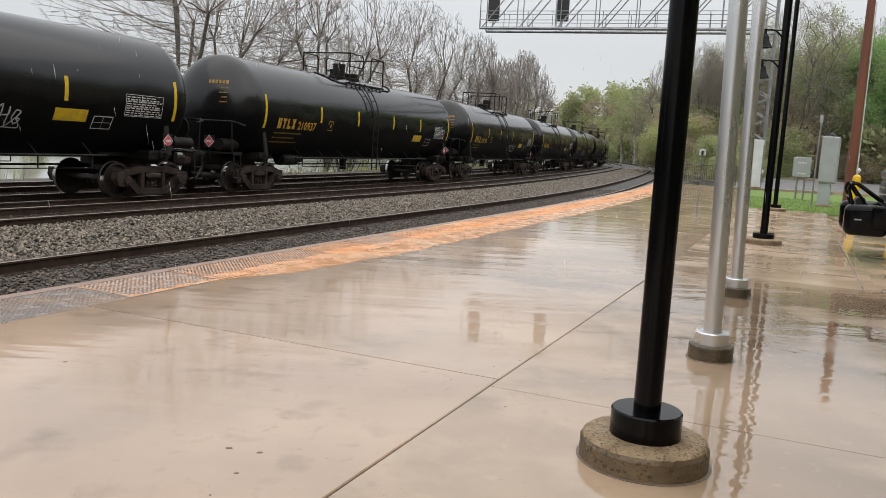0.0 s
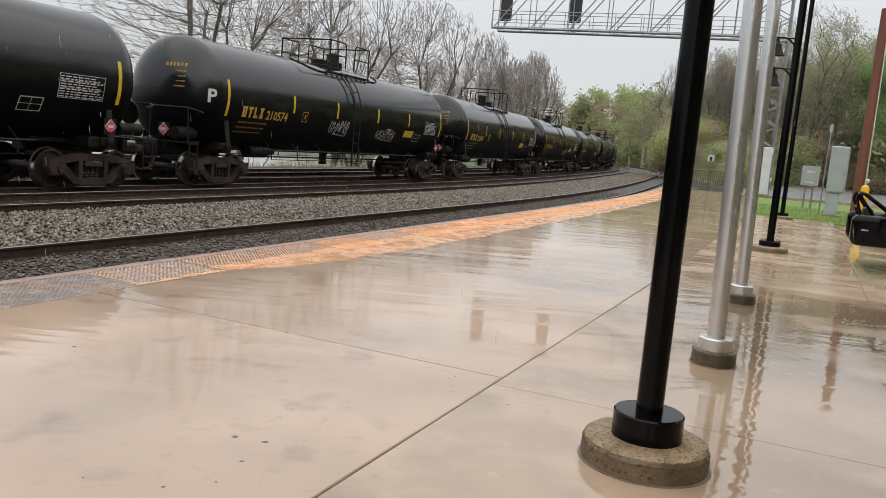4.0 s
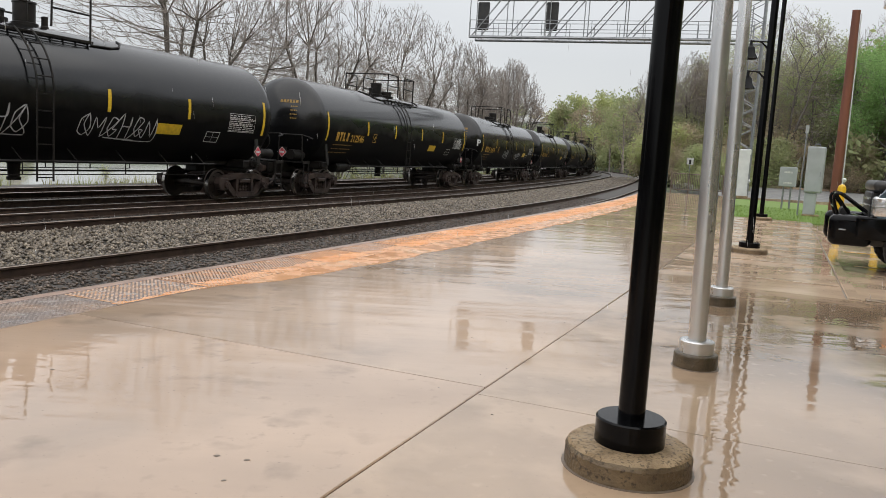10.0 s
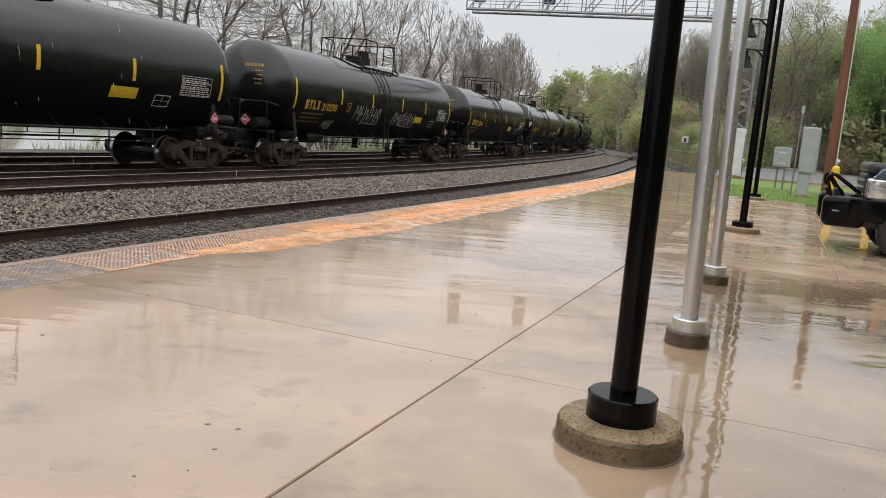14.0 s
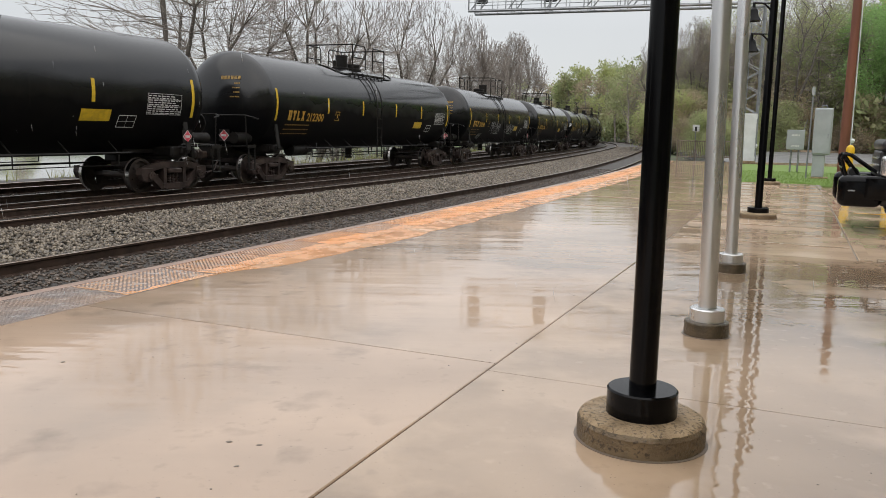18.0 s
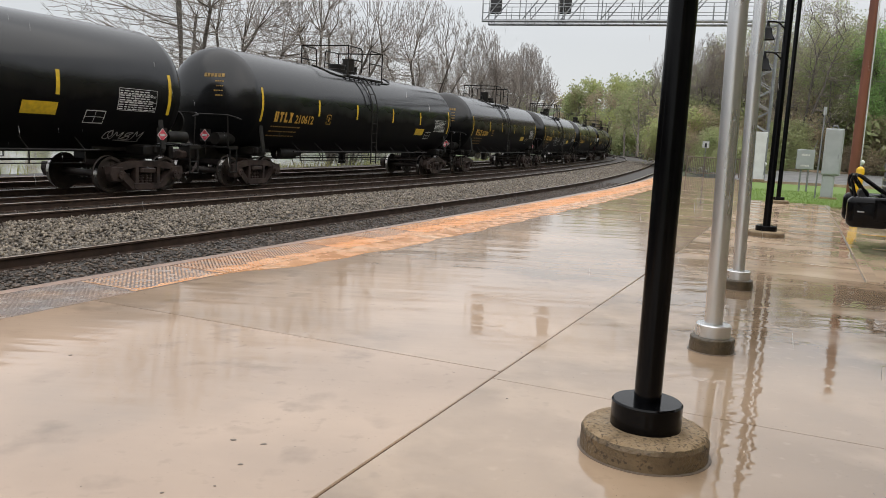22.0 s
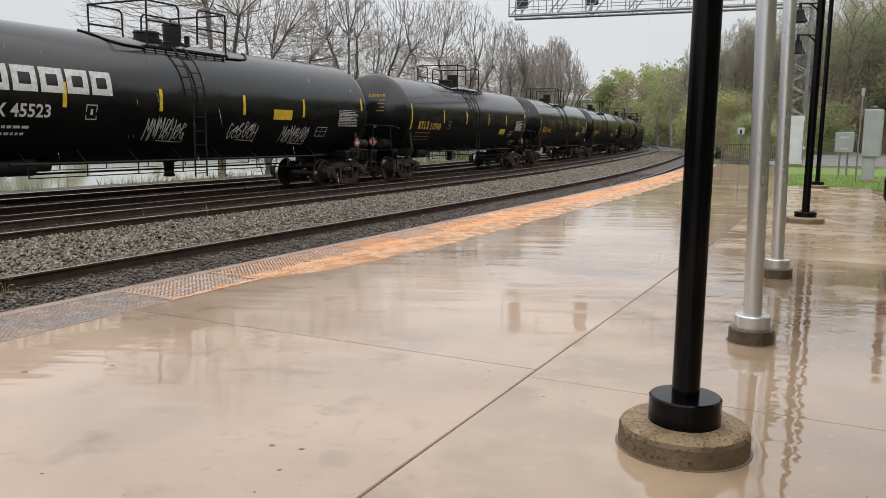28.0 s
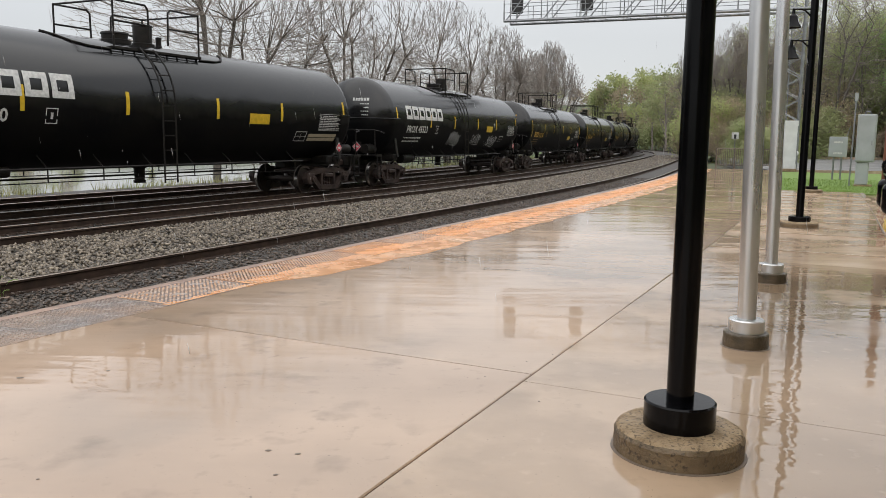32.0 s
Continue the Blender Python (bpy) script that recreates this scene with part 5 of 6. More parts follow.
# ---- platform posts ----
def lamp_post(x, y, black, foot_r, foot_h, ring_r, ring_h, r, height, label, lamp=False, lean=0.0):
    s = x + y
    post = thing("lamp_post" if lamp else "steel_post", label, "post", pose(x, y, 0), group="posts along the platform")
    if lamp:
        for z in (3.86, 3.32):
            arm = part("arm", Shape().pipe([(0, 0, z - 0.22), (-0.07, 0, z - 0.08), (-0.16, 0, z + 0.0), (-0.22, 0, z + 0.02), (-0.38, 0, z + 0.02)], 0.016, n=8), BLACKPAINT, post)
            part("arm_stay", Shape().rod((0, 0, z + 0.02), (-0.24, 0, z + 0.02), 0.012, n=6), BLACKPAINT, arm)
            part("bell_lamp", Shape().lathe([(0.02, z + 0.03), (0.03, z - 0.06), (0.07, z - 0.10), (0.09, z - 0.2), (0.15, z - 0.30), (0.14, z - 0.30), (0.08, z - 0.2), (0.001, z - 0.16)], 16, Matrix.Translation((-0.36, 0, 0))), BLACKPAINT, arm)
    e = 0.024 if foot_r > 0.28 else 0.008
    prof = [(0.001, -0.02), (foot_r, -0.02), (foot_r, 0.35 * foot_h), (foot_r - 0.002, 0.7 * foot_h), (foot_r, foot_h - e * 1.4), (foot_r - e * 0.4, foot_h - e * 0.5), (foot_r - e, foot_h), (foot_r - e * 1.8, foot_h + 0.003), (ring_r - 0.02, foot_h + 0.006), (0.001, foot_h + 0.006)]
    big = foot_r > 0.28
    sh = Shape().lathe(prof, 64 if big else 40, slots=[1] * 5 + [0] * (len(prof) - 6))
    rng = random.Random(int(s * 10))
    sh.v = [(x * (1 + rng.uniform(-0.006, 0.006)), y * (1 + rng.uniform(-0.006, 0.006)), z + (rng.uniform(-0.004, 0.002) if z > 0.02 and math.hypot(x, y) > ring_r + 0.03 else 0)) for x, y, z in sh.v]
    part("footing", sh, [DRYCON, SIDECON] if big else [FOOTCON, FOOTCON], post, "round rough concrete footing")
    part("seam", Shape().lathe([(foot_r - 0.01, 0.004), (foot_r + 0.006, 0.005), (foot_r + 0.014, 0.003), (foot_r + 0.016, -0.004)], 40), GUM, post, "dark gap round the footing")
    z = foot_h
    sh = Shape().lathe([(0.001, z - 0.01), (ring_r, z - 0.01), (ring_r, z + ring_h - 0.008), (ring_r - 0.008, z + ring_h), (r + 0.01, z + ring_h + 0.002), (r, z + ring_h + 0.002)], 40)
    part("base_collar", sh, BLACKPAINT if black else SILVER, post)
    sh = Shape().lathe([(r, z), (r, height), (0.001, height)], 28)
    sh.v = [(px - lean * (pz - z), py, pz) for px, py, pz in sh.v]
    part("shaft", sh, BLACKPAINT if black else SILVER, post)
    return post


lamp_post(1.058, 3.86, True, 0.315, 0.125, 0.174, 0.135, 0.067, 7.0, "glossy black steel post on a round concrete footing")
lamp_post(2.086, 5.98, False, 0.165, 0.11, 0.13, 0.10, 0.068, 6.5, "bare aluminium post with collar on a dark concrete footing", lean=0.021)
lamp_post(3.30, 8.85, False, 0.165, 0.11, 0.13, 0.10, 0.068, 6.5, "bare aluminium post with collar on a dark concrete footing", lean=0.021)
lamp_post(5.97, 14.87, True, 0.33, 0.10, 0.19, 0.10, 0.067, 9.0, "glossy black lamp post with bell lamps on a concrete footing", True)
lamp_post(10.5, 25.47, True, 0.33, 0.10, 0.19, 0.10, 0.067, 9.0, "glossy black steel post on a concrete footing by the lawn")


# ---- signal gantry ----
def gantry():
    a, b = Vector((18.3, 48.4, 0)), Vector((1.88, 54.085, 0))
    ax = (b - a).normalized()
    nx = Vector((-ax.y, ax.x, 0))
    g = thing("signal_gantry", "galvanised lattice signal gantry spanning the tracks", "signal gantry", Matrix.Translation(a))
    L, z0, z1, dw = (b - a).length, 9.12, 11.75, 0.75
    P = lambda u, z, w=0.0: ax * u + nx * w + Vector((0, 0, z))
    for w in (-dw, dw):
        for z in (z0, z1):
            sh = Shape().rod(P(-1.2, z, w), P(L, z, w), 0.085, n=6)
            part("chord", sh, GALV, g)
        n = 7
        for k in range(n):
            u0, u1 = L * k / n, L * (k + 1) / n
            part("brace", Shape().rod(P(u1 - 0.1, z0, w), P(u0 + 0.25, z1, w), 0.042, n=5), GALV, g)
            part("brace", Shape().rod(P(u1, z0, w), P(u1, z1, w), 0.034, n=5), GALV, g)
    deck = Shape()
    for k in range(9):
        deck.box(P(L / 2, z0 + 0.12, -0.55 + k * 0.13), (L, 0.03, 0.04), Matrix.Rotation(math.atan2(ax.y, ax.x), 3, "Z"))
    part("walkway", deck, GALV, g)
    rail = Shape()
    for h in (0.55, 1.1):
        for w in (-0.62, 0.62):
            rail.rod(P(0, z0 + h, w), P(L, z0 + h, w), 0.022, n=5)
    for k in range(12):
        for w in (-0.62, 0.62):
            rail.rod(P(L * k / 11, z0, w), P(L * k / 11, z0 + 1.1, w), 0.022, n=5)
    part("handrail", rail, GALV, g)
    # lattice column
    for du in (-0.55, 0.55):
        for w in (-dw, dw):
            part("column_leg", Shape().rod(P(du, 0, w), P(du, z1 + 0.1, w), 0.075, n=6), GALV, g)
    lat = Shape()
    for k in range(9):
        z = 0.3 + k * 1.25
        for w in (-dw, dw):
            lat.rod(P(-0.55, z, w), P(0.55, z + 0.62, w), 0.03, n=5)
            lat.rod(P(0.55, z + 0.62, w), P(-0.55, z + 1.25, w), 0.03, n=5)
        for du in (-0.55, 0.55):
            lat.rod(P(du, z, -dw), P(du, z + 1.25, dw), 0.03, n=5)
    part("lacing", lat, GALV, g)
    lad = Shape()
    for u in (0.10, 0.66):
        lad.rod(P(u, 2.6, -dw - 0.2), P(u, 11.4, -dw - 0.2), 0.035, n=5)
    for k in range(29):
        lad.rod(P(0.10, 2.8 + k * 0.3, -dw - 0.2), P(0.66, 2.8 + k * 0.3, -dw - 0.2), 0.022, n=5)
    for z in (3.0, 5.4, 7.8, 10.2):
        lad.rod(P(0.38, z, -dw - 0.2), P(0.38, z, -dw), 0.03, n=5)
    part("ladder", lad, GALV, g)
    for u in (17.0, 12.35):
        head = Shape()
        c = P(u, 10.75, -dw - 0.25)
        m = Matrix.Rotation(math.atan2(ax.y, ax.x), 3, "Z")
        head.box(c, (0.80, 0.16, 1.85), m, 0.07)
        hd = part("signal_head", head, DARKMETAL, g, "black railway signal head")
        for k in (-0.5, 0, 0.5):
            e = c + Vector((0, 0, k)) - nx * 0.07
            hood = Shape()
            hood.rod(e, e - nx * 0.34, 0.17, 0.15, n=14, caps=False)
            part("hood", hood, DARKMETAL, hd)
            lens = Shape().rod(e - nx * 0.01, e - nx * 0.03, 0.11, n=14)
            part("lens", lens, REDLIGHT if k == 0.0 and u < 13.5 else CARGLASS, hd)
        part("bracket", Shape().rod(c - Vector((0, 0, 0.8)), P(u, z0, -dw), 0.05, n=6), GALV, g)
    return g


gantry()


# ---- boxes and poles beyond the platform ----
def cabinet():
    c = thing("signal_cabinet", "tall grey metal equipment cabinet on a post", "cabinet", pose(14.2, 30.0, -0.03, 0, 0, -28))
    part("upper_case", Shape().box((0, 0, 1.76), (0.62, 0.42, 1.72), bevel=0.03), GREYBOX, c)
    part("lower_case", Shape().box((-0.06, 0, 0.48), (0.42, 0.30, 0.82), bevel=0.03), GREYBOX, c)
    part("door", Shape().box((0, -0.222, 1.76), (0.54, 0.02, 1.62), bevel=0.008), GREYBOX, c)
    part("latch", Shape().box((0.2, -0.24, 1.6), (0.03, 0.03, 0.16), bevel=0.008), GALV, c)
    part("lifting_eye", Shape().pipe([(-0.1, 0, 2.62), (-0.07, 0, 2.72), (0.07, 0, 2.72), (0.1, 0, 2.62)], 0.02), GALV, c)
    part("plinth", Shape().box((0, 0, 0.03), (0.6, 0.46, 0.1), bevel=0.01), DRYCON, c)
    part("conduit", Shape().rod((-0.45, 0, 0), (-0.42, 0, 3.1), 0.028, n=8), GALV, c)
    part("conduit_head", Shape().rod((-0.42, 0, 3.1), (-0.42, 0, 3.4), 0.06, n=8), GREYBOX, c)


def meter_box():
    c = thing("meter_box", "pale grey box with label plates on two legs", "utility box", pose(15.5, 35.2, -0.03, 0, 0, -24))
    part("case", Shape().box((0, 0, 1.42), (0.72, 0.30, 0.86), bevel=0.02), GREYBOX, c)
    for z in (1.62, 1.15):
        part("label_plate", Shape().box((0, -0.155, z), (0.34, 0.012, 0.08)), WHITE, c)
    for x in (-0.14, 0.16):
        part("leg", Shape().rod((x, 0, 0), (x, 0, 1.0), 0.04, n=8), GALV, c)
    part("aerial", Shape().rod((0.3, 0, 1.85), (0.42, 0, 2.3), 0.015, n=5), GALV, c)


def telephone_pole():
    c = thing("utility_pole", "reddish-brown wooden utility pole with a conduit", "utility pole", pose(16.0, 31.9, -0.05))
    part("shaft", Shape().rod((0, 0, 0), (0, 0, 8.05), 0.19, 0.15, n=16), POLEWOOD, c)
    part("conduit", Shape().rod((0.2, -0.1, 0), (0.17, -0.08, 7.9), 0.025, n=6), WHITEBOX, c)


def fence():
    f = thing("metal_fence", "low brown metal fence at the platform end", "fence", pose(14.9, 50.6, -0.02, 0, 0, 14))
    for x in (0, 1.25, 2.5, 3.75):
        part("post", Shape().rod((x, 0, -0.1), (x, 0, 1.2), 0.045, n=6), FENCEMAT, f)
    for z in (0.15, 1.15):
        part("rail", Shape().rod((0, 0, z), (3.75, 0, z), 0.034, n=6), FENCEMAT, f)
    bar = Shape().rod((0, 0, 0.15), (0, 0, 1.15), 0.017, n=5).mesh("bar", FENCEMAT)
    for k in range(1, 30):
        part("bar", bar, None, f, "", pose(k * 0.125, 0, 0))


def trackside_case():
    c = thing("relay_case", "white relay case at the foot of the gantry", "cabinet", pose(17.6, 46.0, -0.03, 0, 0, -20))
    part("case", Shape().box((0, 0, 1.45), (0.72, 0.6, 2.7), bevel=0.03), WHITEBOX, c)
    part("plinth", Shape().box((0, 0, 0.06), (0.8, 0.7, 0.16), bevel=0.01), DRYCON, c)
    part("hinge", Shape().rod((0.34, -0.31, 0.4), (0.34, -0.31, 2.5), 0.02, n=6), GALV, c)


def small_sign():
    c = thing("track_sign", "small white track sign on a thin post", "sign", pose(16.45, 52.1, -0.05, 0, 0, -15))
    part("post", Shape().rod((0, 0, 0), (0, 0, 1.9), 0.025, n=6), GALV, c)
    part("plate", Shape().box((0, -0.03, 2.0), (0.42, 0.02, 0.42), bevel=0.004), WHITE, c)
    part("bar", Shape().box((0, -0.045, 1.95), (0.14, 0.008, 0.26)), DARKMETAL, c)


# stand-ins for two bright white spots, set on their sight lines at a guessed depth
def marker(x, y, z):
    c = thing("white_spot_post", "white ball on an added post, standing for a bright spot", "marker", pose(x, y, -0.05), group="markers by the road")
    part("post", Shape().rod((0, 0, -0.1), (0, 0, z - 0.02), 0.04, n=8), GALV, c)
    part("globe", Shape().lathe([(0.001, z - 0.14), (0.08, z - 0.11), (0.14, z), (0.12, z + 0.08), (0.06, z + 0.13), (0.001, z + 0.14)], 16), WHITEBOX, c)


marker(18.2, 46.6, 1.0), marker(23.75, 46.5, 1.4)
cabinet(), meter_box(), telephone_pole(), fence(), trackside_case(), small_sign()


def soft_block(x0, x1, y0, y1, z0, z1, r, n=4):
    """A block with rounded edges, drawn across y."""
    def ring(e):
        q, out = max(r - e, 0.004), []
        for cx, cz, a0 in ((x1 - r, z1 - r, 0), (x0 + r, z1 - r, 90), (x0 + r, z0 + r, 180), (x1 - r, z0 + r, 270)):
            for i in range(n + 1):
                a = radians(a0 + 90 * i / n)
                out.append((cx + q * math.cos(a), cz + q * math.sin(a)))
        return out
    d = min(r, (y1 - y0) * 0.45)
    rows = [(y0 + d * (1 - math.cos(radians(t))), d * (1 - math.sin(radians(t)))) for t in (0, 30, 60, 90)]
    rows = rows + [(y0 + y1 - y, e) for y, e in reversed(rows)]
    k = 4 * (n + 1)
    vs = [(x, y, z) for y, e in rows for x, z in ring(min(e, r - 0.004))]
    fs = [tuple(range(k)), tuple(reversed(range((len(rows) - 1) * k, len(rows) * k)))]
    for j in range(len(rows) - 1):
        fs += [(j * k + i, (j + 1) * k + i, (j + 1) * k + (i + 1) % k, j * k + (i + 1) % k) for i in range(k)]
    return Shape().add(vs, fs)


def pickup():
    """A dark blue pickup with a heavy black bumper, nose towards the platform. Local x points out of its nose."""
    s0 = 15.75
    p = at(s0, -0.70, -0.05)
    c = thing("pickup_truck", "dark blue pickup truck with heavy black steel bumper", "pickup truck", pose(p.x, p.y, p.z, 0, 0, heading(s0) + 90))
    W = 1.0

    def arch(cx, r=0.56, n=9):
        return [(cx + r * math.cos(math.pi * i / (n - 1)), 0.62 + r * 0.92 * math.sin(math.pi * i / (n - 1))) for i in range(n)]
    prof = [(-6.3, 0.7), (-6.3, 1.42), (-6.2, 1.46), (-3.0, 1.52), (-2.6, 1.55), (-1.7, 1.53), (-1.1, 1.48), (-0.85, 1.40), (-0.74, 1.28), (-0.72, 1.0), (-0.76, 0.93)] + arch(-1.36, 0.52) + [(-2.2, 0.55), (-4.4, 0.55)] + arch(-5.0) + [(-6.0, 0.6)]
    k = len(prof)
    body = Shape()
    lanes = [(-W, 0.0), (-W * 0.97, 0.05), (W * 0.97, 0.05), (W, 0.0)]
    vs = [(x, y, z + (dz if z > 1.3 else 0)) for y, dz in lanes for x, z in prof]
    fs = [tuple(range(k)), tuple(reversed(range(3 * k, 4 * k)))]
    for j in range(3):
        fs += [(j * k + i, (j + 1) * k + i, (j + 1) * k + (i + 1) % k, j * k + (i + 1) % k) for i in range(k)]
    body.add(vs, fs)
    part("body", body, BLUEPAINT, c, smooth=35)
    cab = Shape()
    cab.add([(-2.35, -0.92, 1.5), (-2.35, 0.92, 1.5), (-4.5, 0.92, 1.5), (-4.5, -0.92, 1.5), (-3.1, -0.76, 2.0), (-3.1, 0.76, 2.0), (-4.3, 0.76, 2.0), (-4.3, -0.76, 2.0)],
            [(0, 1, 5, 4), (1, 2, 6, 5), (2, 3, 7, 6), (3, 0, 4, 7)], 1)
    cab.box((-3.7, 0, 2.02), (1.3, 1.56, 0.07), bevel=0.03)
    part("cab", cab, [BLUEPAINT, CARGLASS], c)
    part("hood_shield", soft_block(-1.02, -0.66, -0.84, 0.84, 1.36, 1.55, 0.085), DARKMETAL, c, "black shield on the hood's front edge")
    grille = part("grille", soft_block(-0.80, -0.66, -0.62, 0.62, 0.92, 1.36, 0.04), DARKMETAL, c)
    for z in (1.00, 1.12, 1.24):
        part("grille_bar", Shape().box((-0.655, 0, z), (0.03, 1.15, 0.045), bevel=0.012), CHROME, grille)
    for y in (-1, 1):
        lampo = part("headlamp", soft_block(-1.02, -0.67, *sorted((y * 0.64, y * 1.012)), 0.95, 1.29, 0.05), HEADLAMP, c, "clear headlamp")
        part("reflector_band", soft_block(-1.0, -0.69, *sorted((y * 0.98, y * 1.016)), 1.105, 1.135, 0.01), CHROME, lampo)
        for z0, z1 in ((0.965, 1.10), (1.14, 1.275)):
            part("turn_signal", soft_block(-1.17, -1.025, *sorted((y * 0.80, y * 1.010)), z0, z1, 0.03), AMBER, lampo, "amber lens")
        part("mirror", soft_block(-2.76, -2.64, *sorted((y * 1.09, y * 1.31)), 1.45, 1.75, 0.05), DARKMETAL, c)
        for x in (-1.36, -5.0):
            wm = Matrix.Translation((x, y * 0.86, 0.44)) @ Matrix.Rotation(radians(90), 4, "X")
            wh = part("wheel", Shape().lathe([(0.24, -0.13), (0.37, -0.145), (0.42, -0.12), (0.44, -0.08), (0.44, 0.08), (0.42, 0.12), (0.37, 0.145), (0.24, 0.13)], 36, wm), RUBBER, c)
            part("rim", Shape().lathe([(0.001, -0.09), (0.06, -0.10), (0.16, -0.05), (0.24, -0.12), (0.24, 0.12), (0.16, 0.05), (0.06, 0.10), (0.001, 0.09)], 20, wm), FRAME, wh)
            for k in range(26):
                a = math.tau * k / 26
                q = Matrix.Translation((x, y * 0.86, 0.44)) @ Matrix.Rotation(a, 4, "Y")
                part("tread_block", shared("tread_block", lambda: Shape().box((0.437, 0, 0), (0.02, 0.25, 0.07), bevel=0.006), RUBBER), None, wh, "", q)
    part("chassis", soft_block(-6.0, -0.7, -0.72, 0.72, 0.45, 0.9, 0.06), DARKMETAL, c)
    bp = part("bumper", soft_block(-0.62, -0.14, -0.62, 0.62, 0.52, 0.93, 0.08), BLACKPAINT, c, "heavy black steel bumper")
    for y in (-1, 1):
        part("bumper_end", soft_block(-0.72, -0.06, *sorted((y * 0.56, y * 0.99)), 0.44, 0.95, 0.11), BLACKPAINT, bp, "rounded black bumper end")
        part("bumper_wing", soft_block(-1.02, -0.45, *sorted((y * 0.74, y * 1.015)), 0.56, 0.955, 0.05), BLACKPAINT, bp)
        part("recess", soft_block(-0.32, -0.20, *sorted((y * 0.96, y * 0.994)), 0.69, 0.725, 0.015), GALV, bp, "bright slot in the bumper end")
    part("winch", Shape().rod((-0.32, -0.25, 0.98), (-0.32, 0.25, 0.98), 0.08, n=14), DARKMETAL, c)
    for y in (-0.5, 0.5):
        part("guard_tube", Shape().pipe([(-0.20, y, 0.90), (-0.10, y, 1.20), (-0.13, y, 1.28), (-0.24, y, 1.29), (-0.72, y, 0.95)], 0.026, n=10), BLACKPAINT, bp)
        part("guard_tube", Shape().pipe([(-0.14, y, 1.27), (-0.40, y, 0.92)], 0.024, n=10), BLACKPAINT, bp)
    for z, x in ((1.28, -0.17), (1.06, -0.14)):
        part("guard_tube", Shape().rod((x, -0.52, z), (x, 0.52, z), 0.026, n=10), BLACKPAINT, bp)
    return c


pickup()


def bollard(x, y):
    b = thing("bollard", "yellow safety bollard with a domed cap on the lawn edge", "bollard", pose(x, y, -0.05), group="bollards beside the lawn")
    part("post", Shape().rod((0, 0, -0.05), (0, 0, 1.10), 0.11, n=20), HIVIS, b)
    part("cap", Shape().lathe([(0.125, 1.08), (0.13, 1.2), (0.11, 1.28), (0.06, 1.33), (0.001, 1.345)], 20), HIVIS, b)
    part("footing", Shape().lathe([(0.2, -0.05), (0.2, 0.02), (0.001, 0.03)], 20), DRYCON, b)


bollard(13.05, 25.6), bollard(14.1, 25.15)


# ---- station canopy beside the platform ----
def station():
    st = thing("station_canopy", "flat station canopy with pale fascia on steel posts", "canopy", spot(0, 0))
    part("roof", Shape().box((0.0, -2.1, 3.62), (20.4, 2.46, 0.18), bevel=0.02), CREAM, st)
    part("fascia", Shape().box((10.24, -2.1, 3.55), (0.06, 2.52, 0.34), bevel=0.01), WHITEBOX, st)
    part("fascia", Shape().box((0.0, -0.84, 3.55), (20.4, 0.06, 0.34), bevel=0.01), WHITEBOX, st)
    for x in (-9.0, -4.5, 0.0, 4.5, 9.0):
        part("post", Shape().rod((x, -2.9, 0), (x, -2.9, 3.54), 0.06, n=16), BLACKPAINT, st)


station()

# ---- trees ----
def grow(seed, height, lean=0.0, levels=4, spread=0.62, kids=(5, 5, 4, 4), up=0.22, bare_trunk=0.28, bole=0.78, ratio=(0.42, 0.62), first=None, wild=0.04):
    """Limbs of a tree as rows of (start, end, radius, radius), and the ends of its twigs."""
    rng = random.Random(seed)
    seg, tips = [], []

    def limb(p, d, length, r, level):
        n = 6 if level == 0 else 4 if level < 3 else 3
        pts = [(p.copy(), r)]
        for i in range(n):
            d = (d + Vector((rng.gauss(0, 1), rng.gauss(0, 1), rng.gauss(0, 0.6))) * (0.05 + wild * level) + Vector((0, 0, up * 0.30))).normalized()
            p = p + d * (length / n)
            q = r * (1 - 0.72 * (i + 1) / n)
            pts.append((p.copy(), q))
        for (a, ra), (b, rb) in zip(pts, pts[1:]):
            seg.append((*a, *b, ra, rb))
        if level >= levels:
            tips.append((*p,))
            return
        count = kids[level] + rng.randint(-1, 1)
        for k in range(max(2, count)):
            f = rng.uniform(bare_trunk if level == 0 else 0.25, 1.0)
            j = min(int(f * n), n - 1)
            (a, ra), (b, rb) = pts[j], pts[j + 1]
            g = f * n - j
            q = a.lerp(b, g)
            az = rng.uniform(0, math.tau)
            side = Vector((math.cos(az), math.sin(az), 0))
            side = (side - d * side.dot(d))
            nd = (d * rng.uniform(0.5, 1.0) + side * spread * rng.uniform(0.7, 1.3) + Vector((0, 0, up))).normalized()
            limb(q, nd, length * rng.uniform(*(first if first and level == 0 else ratio)) * (1.05 - 0.35 * f), max(0.006, (ra + (rb - ra) * g) * 0.55), level + 1)

    limb(Vector((0, 0, -0.3)), Vector((lean, 0, 1)).normalized(), height * bole, height * 0.0145, 0)
    return np.array(seg), np.array(tips)


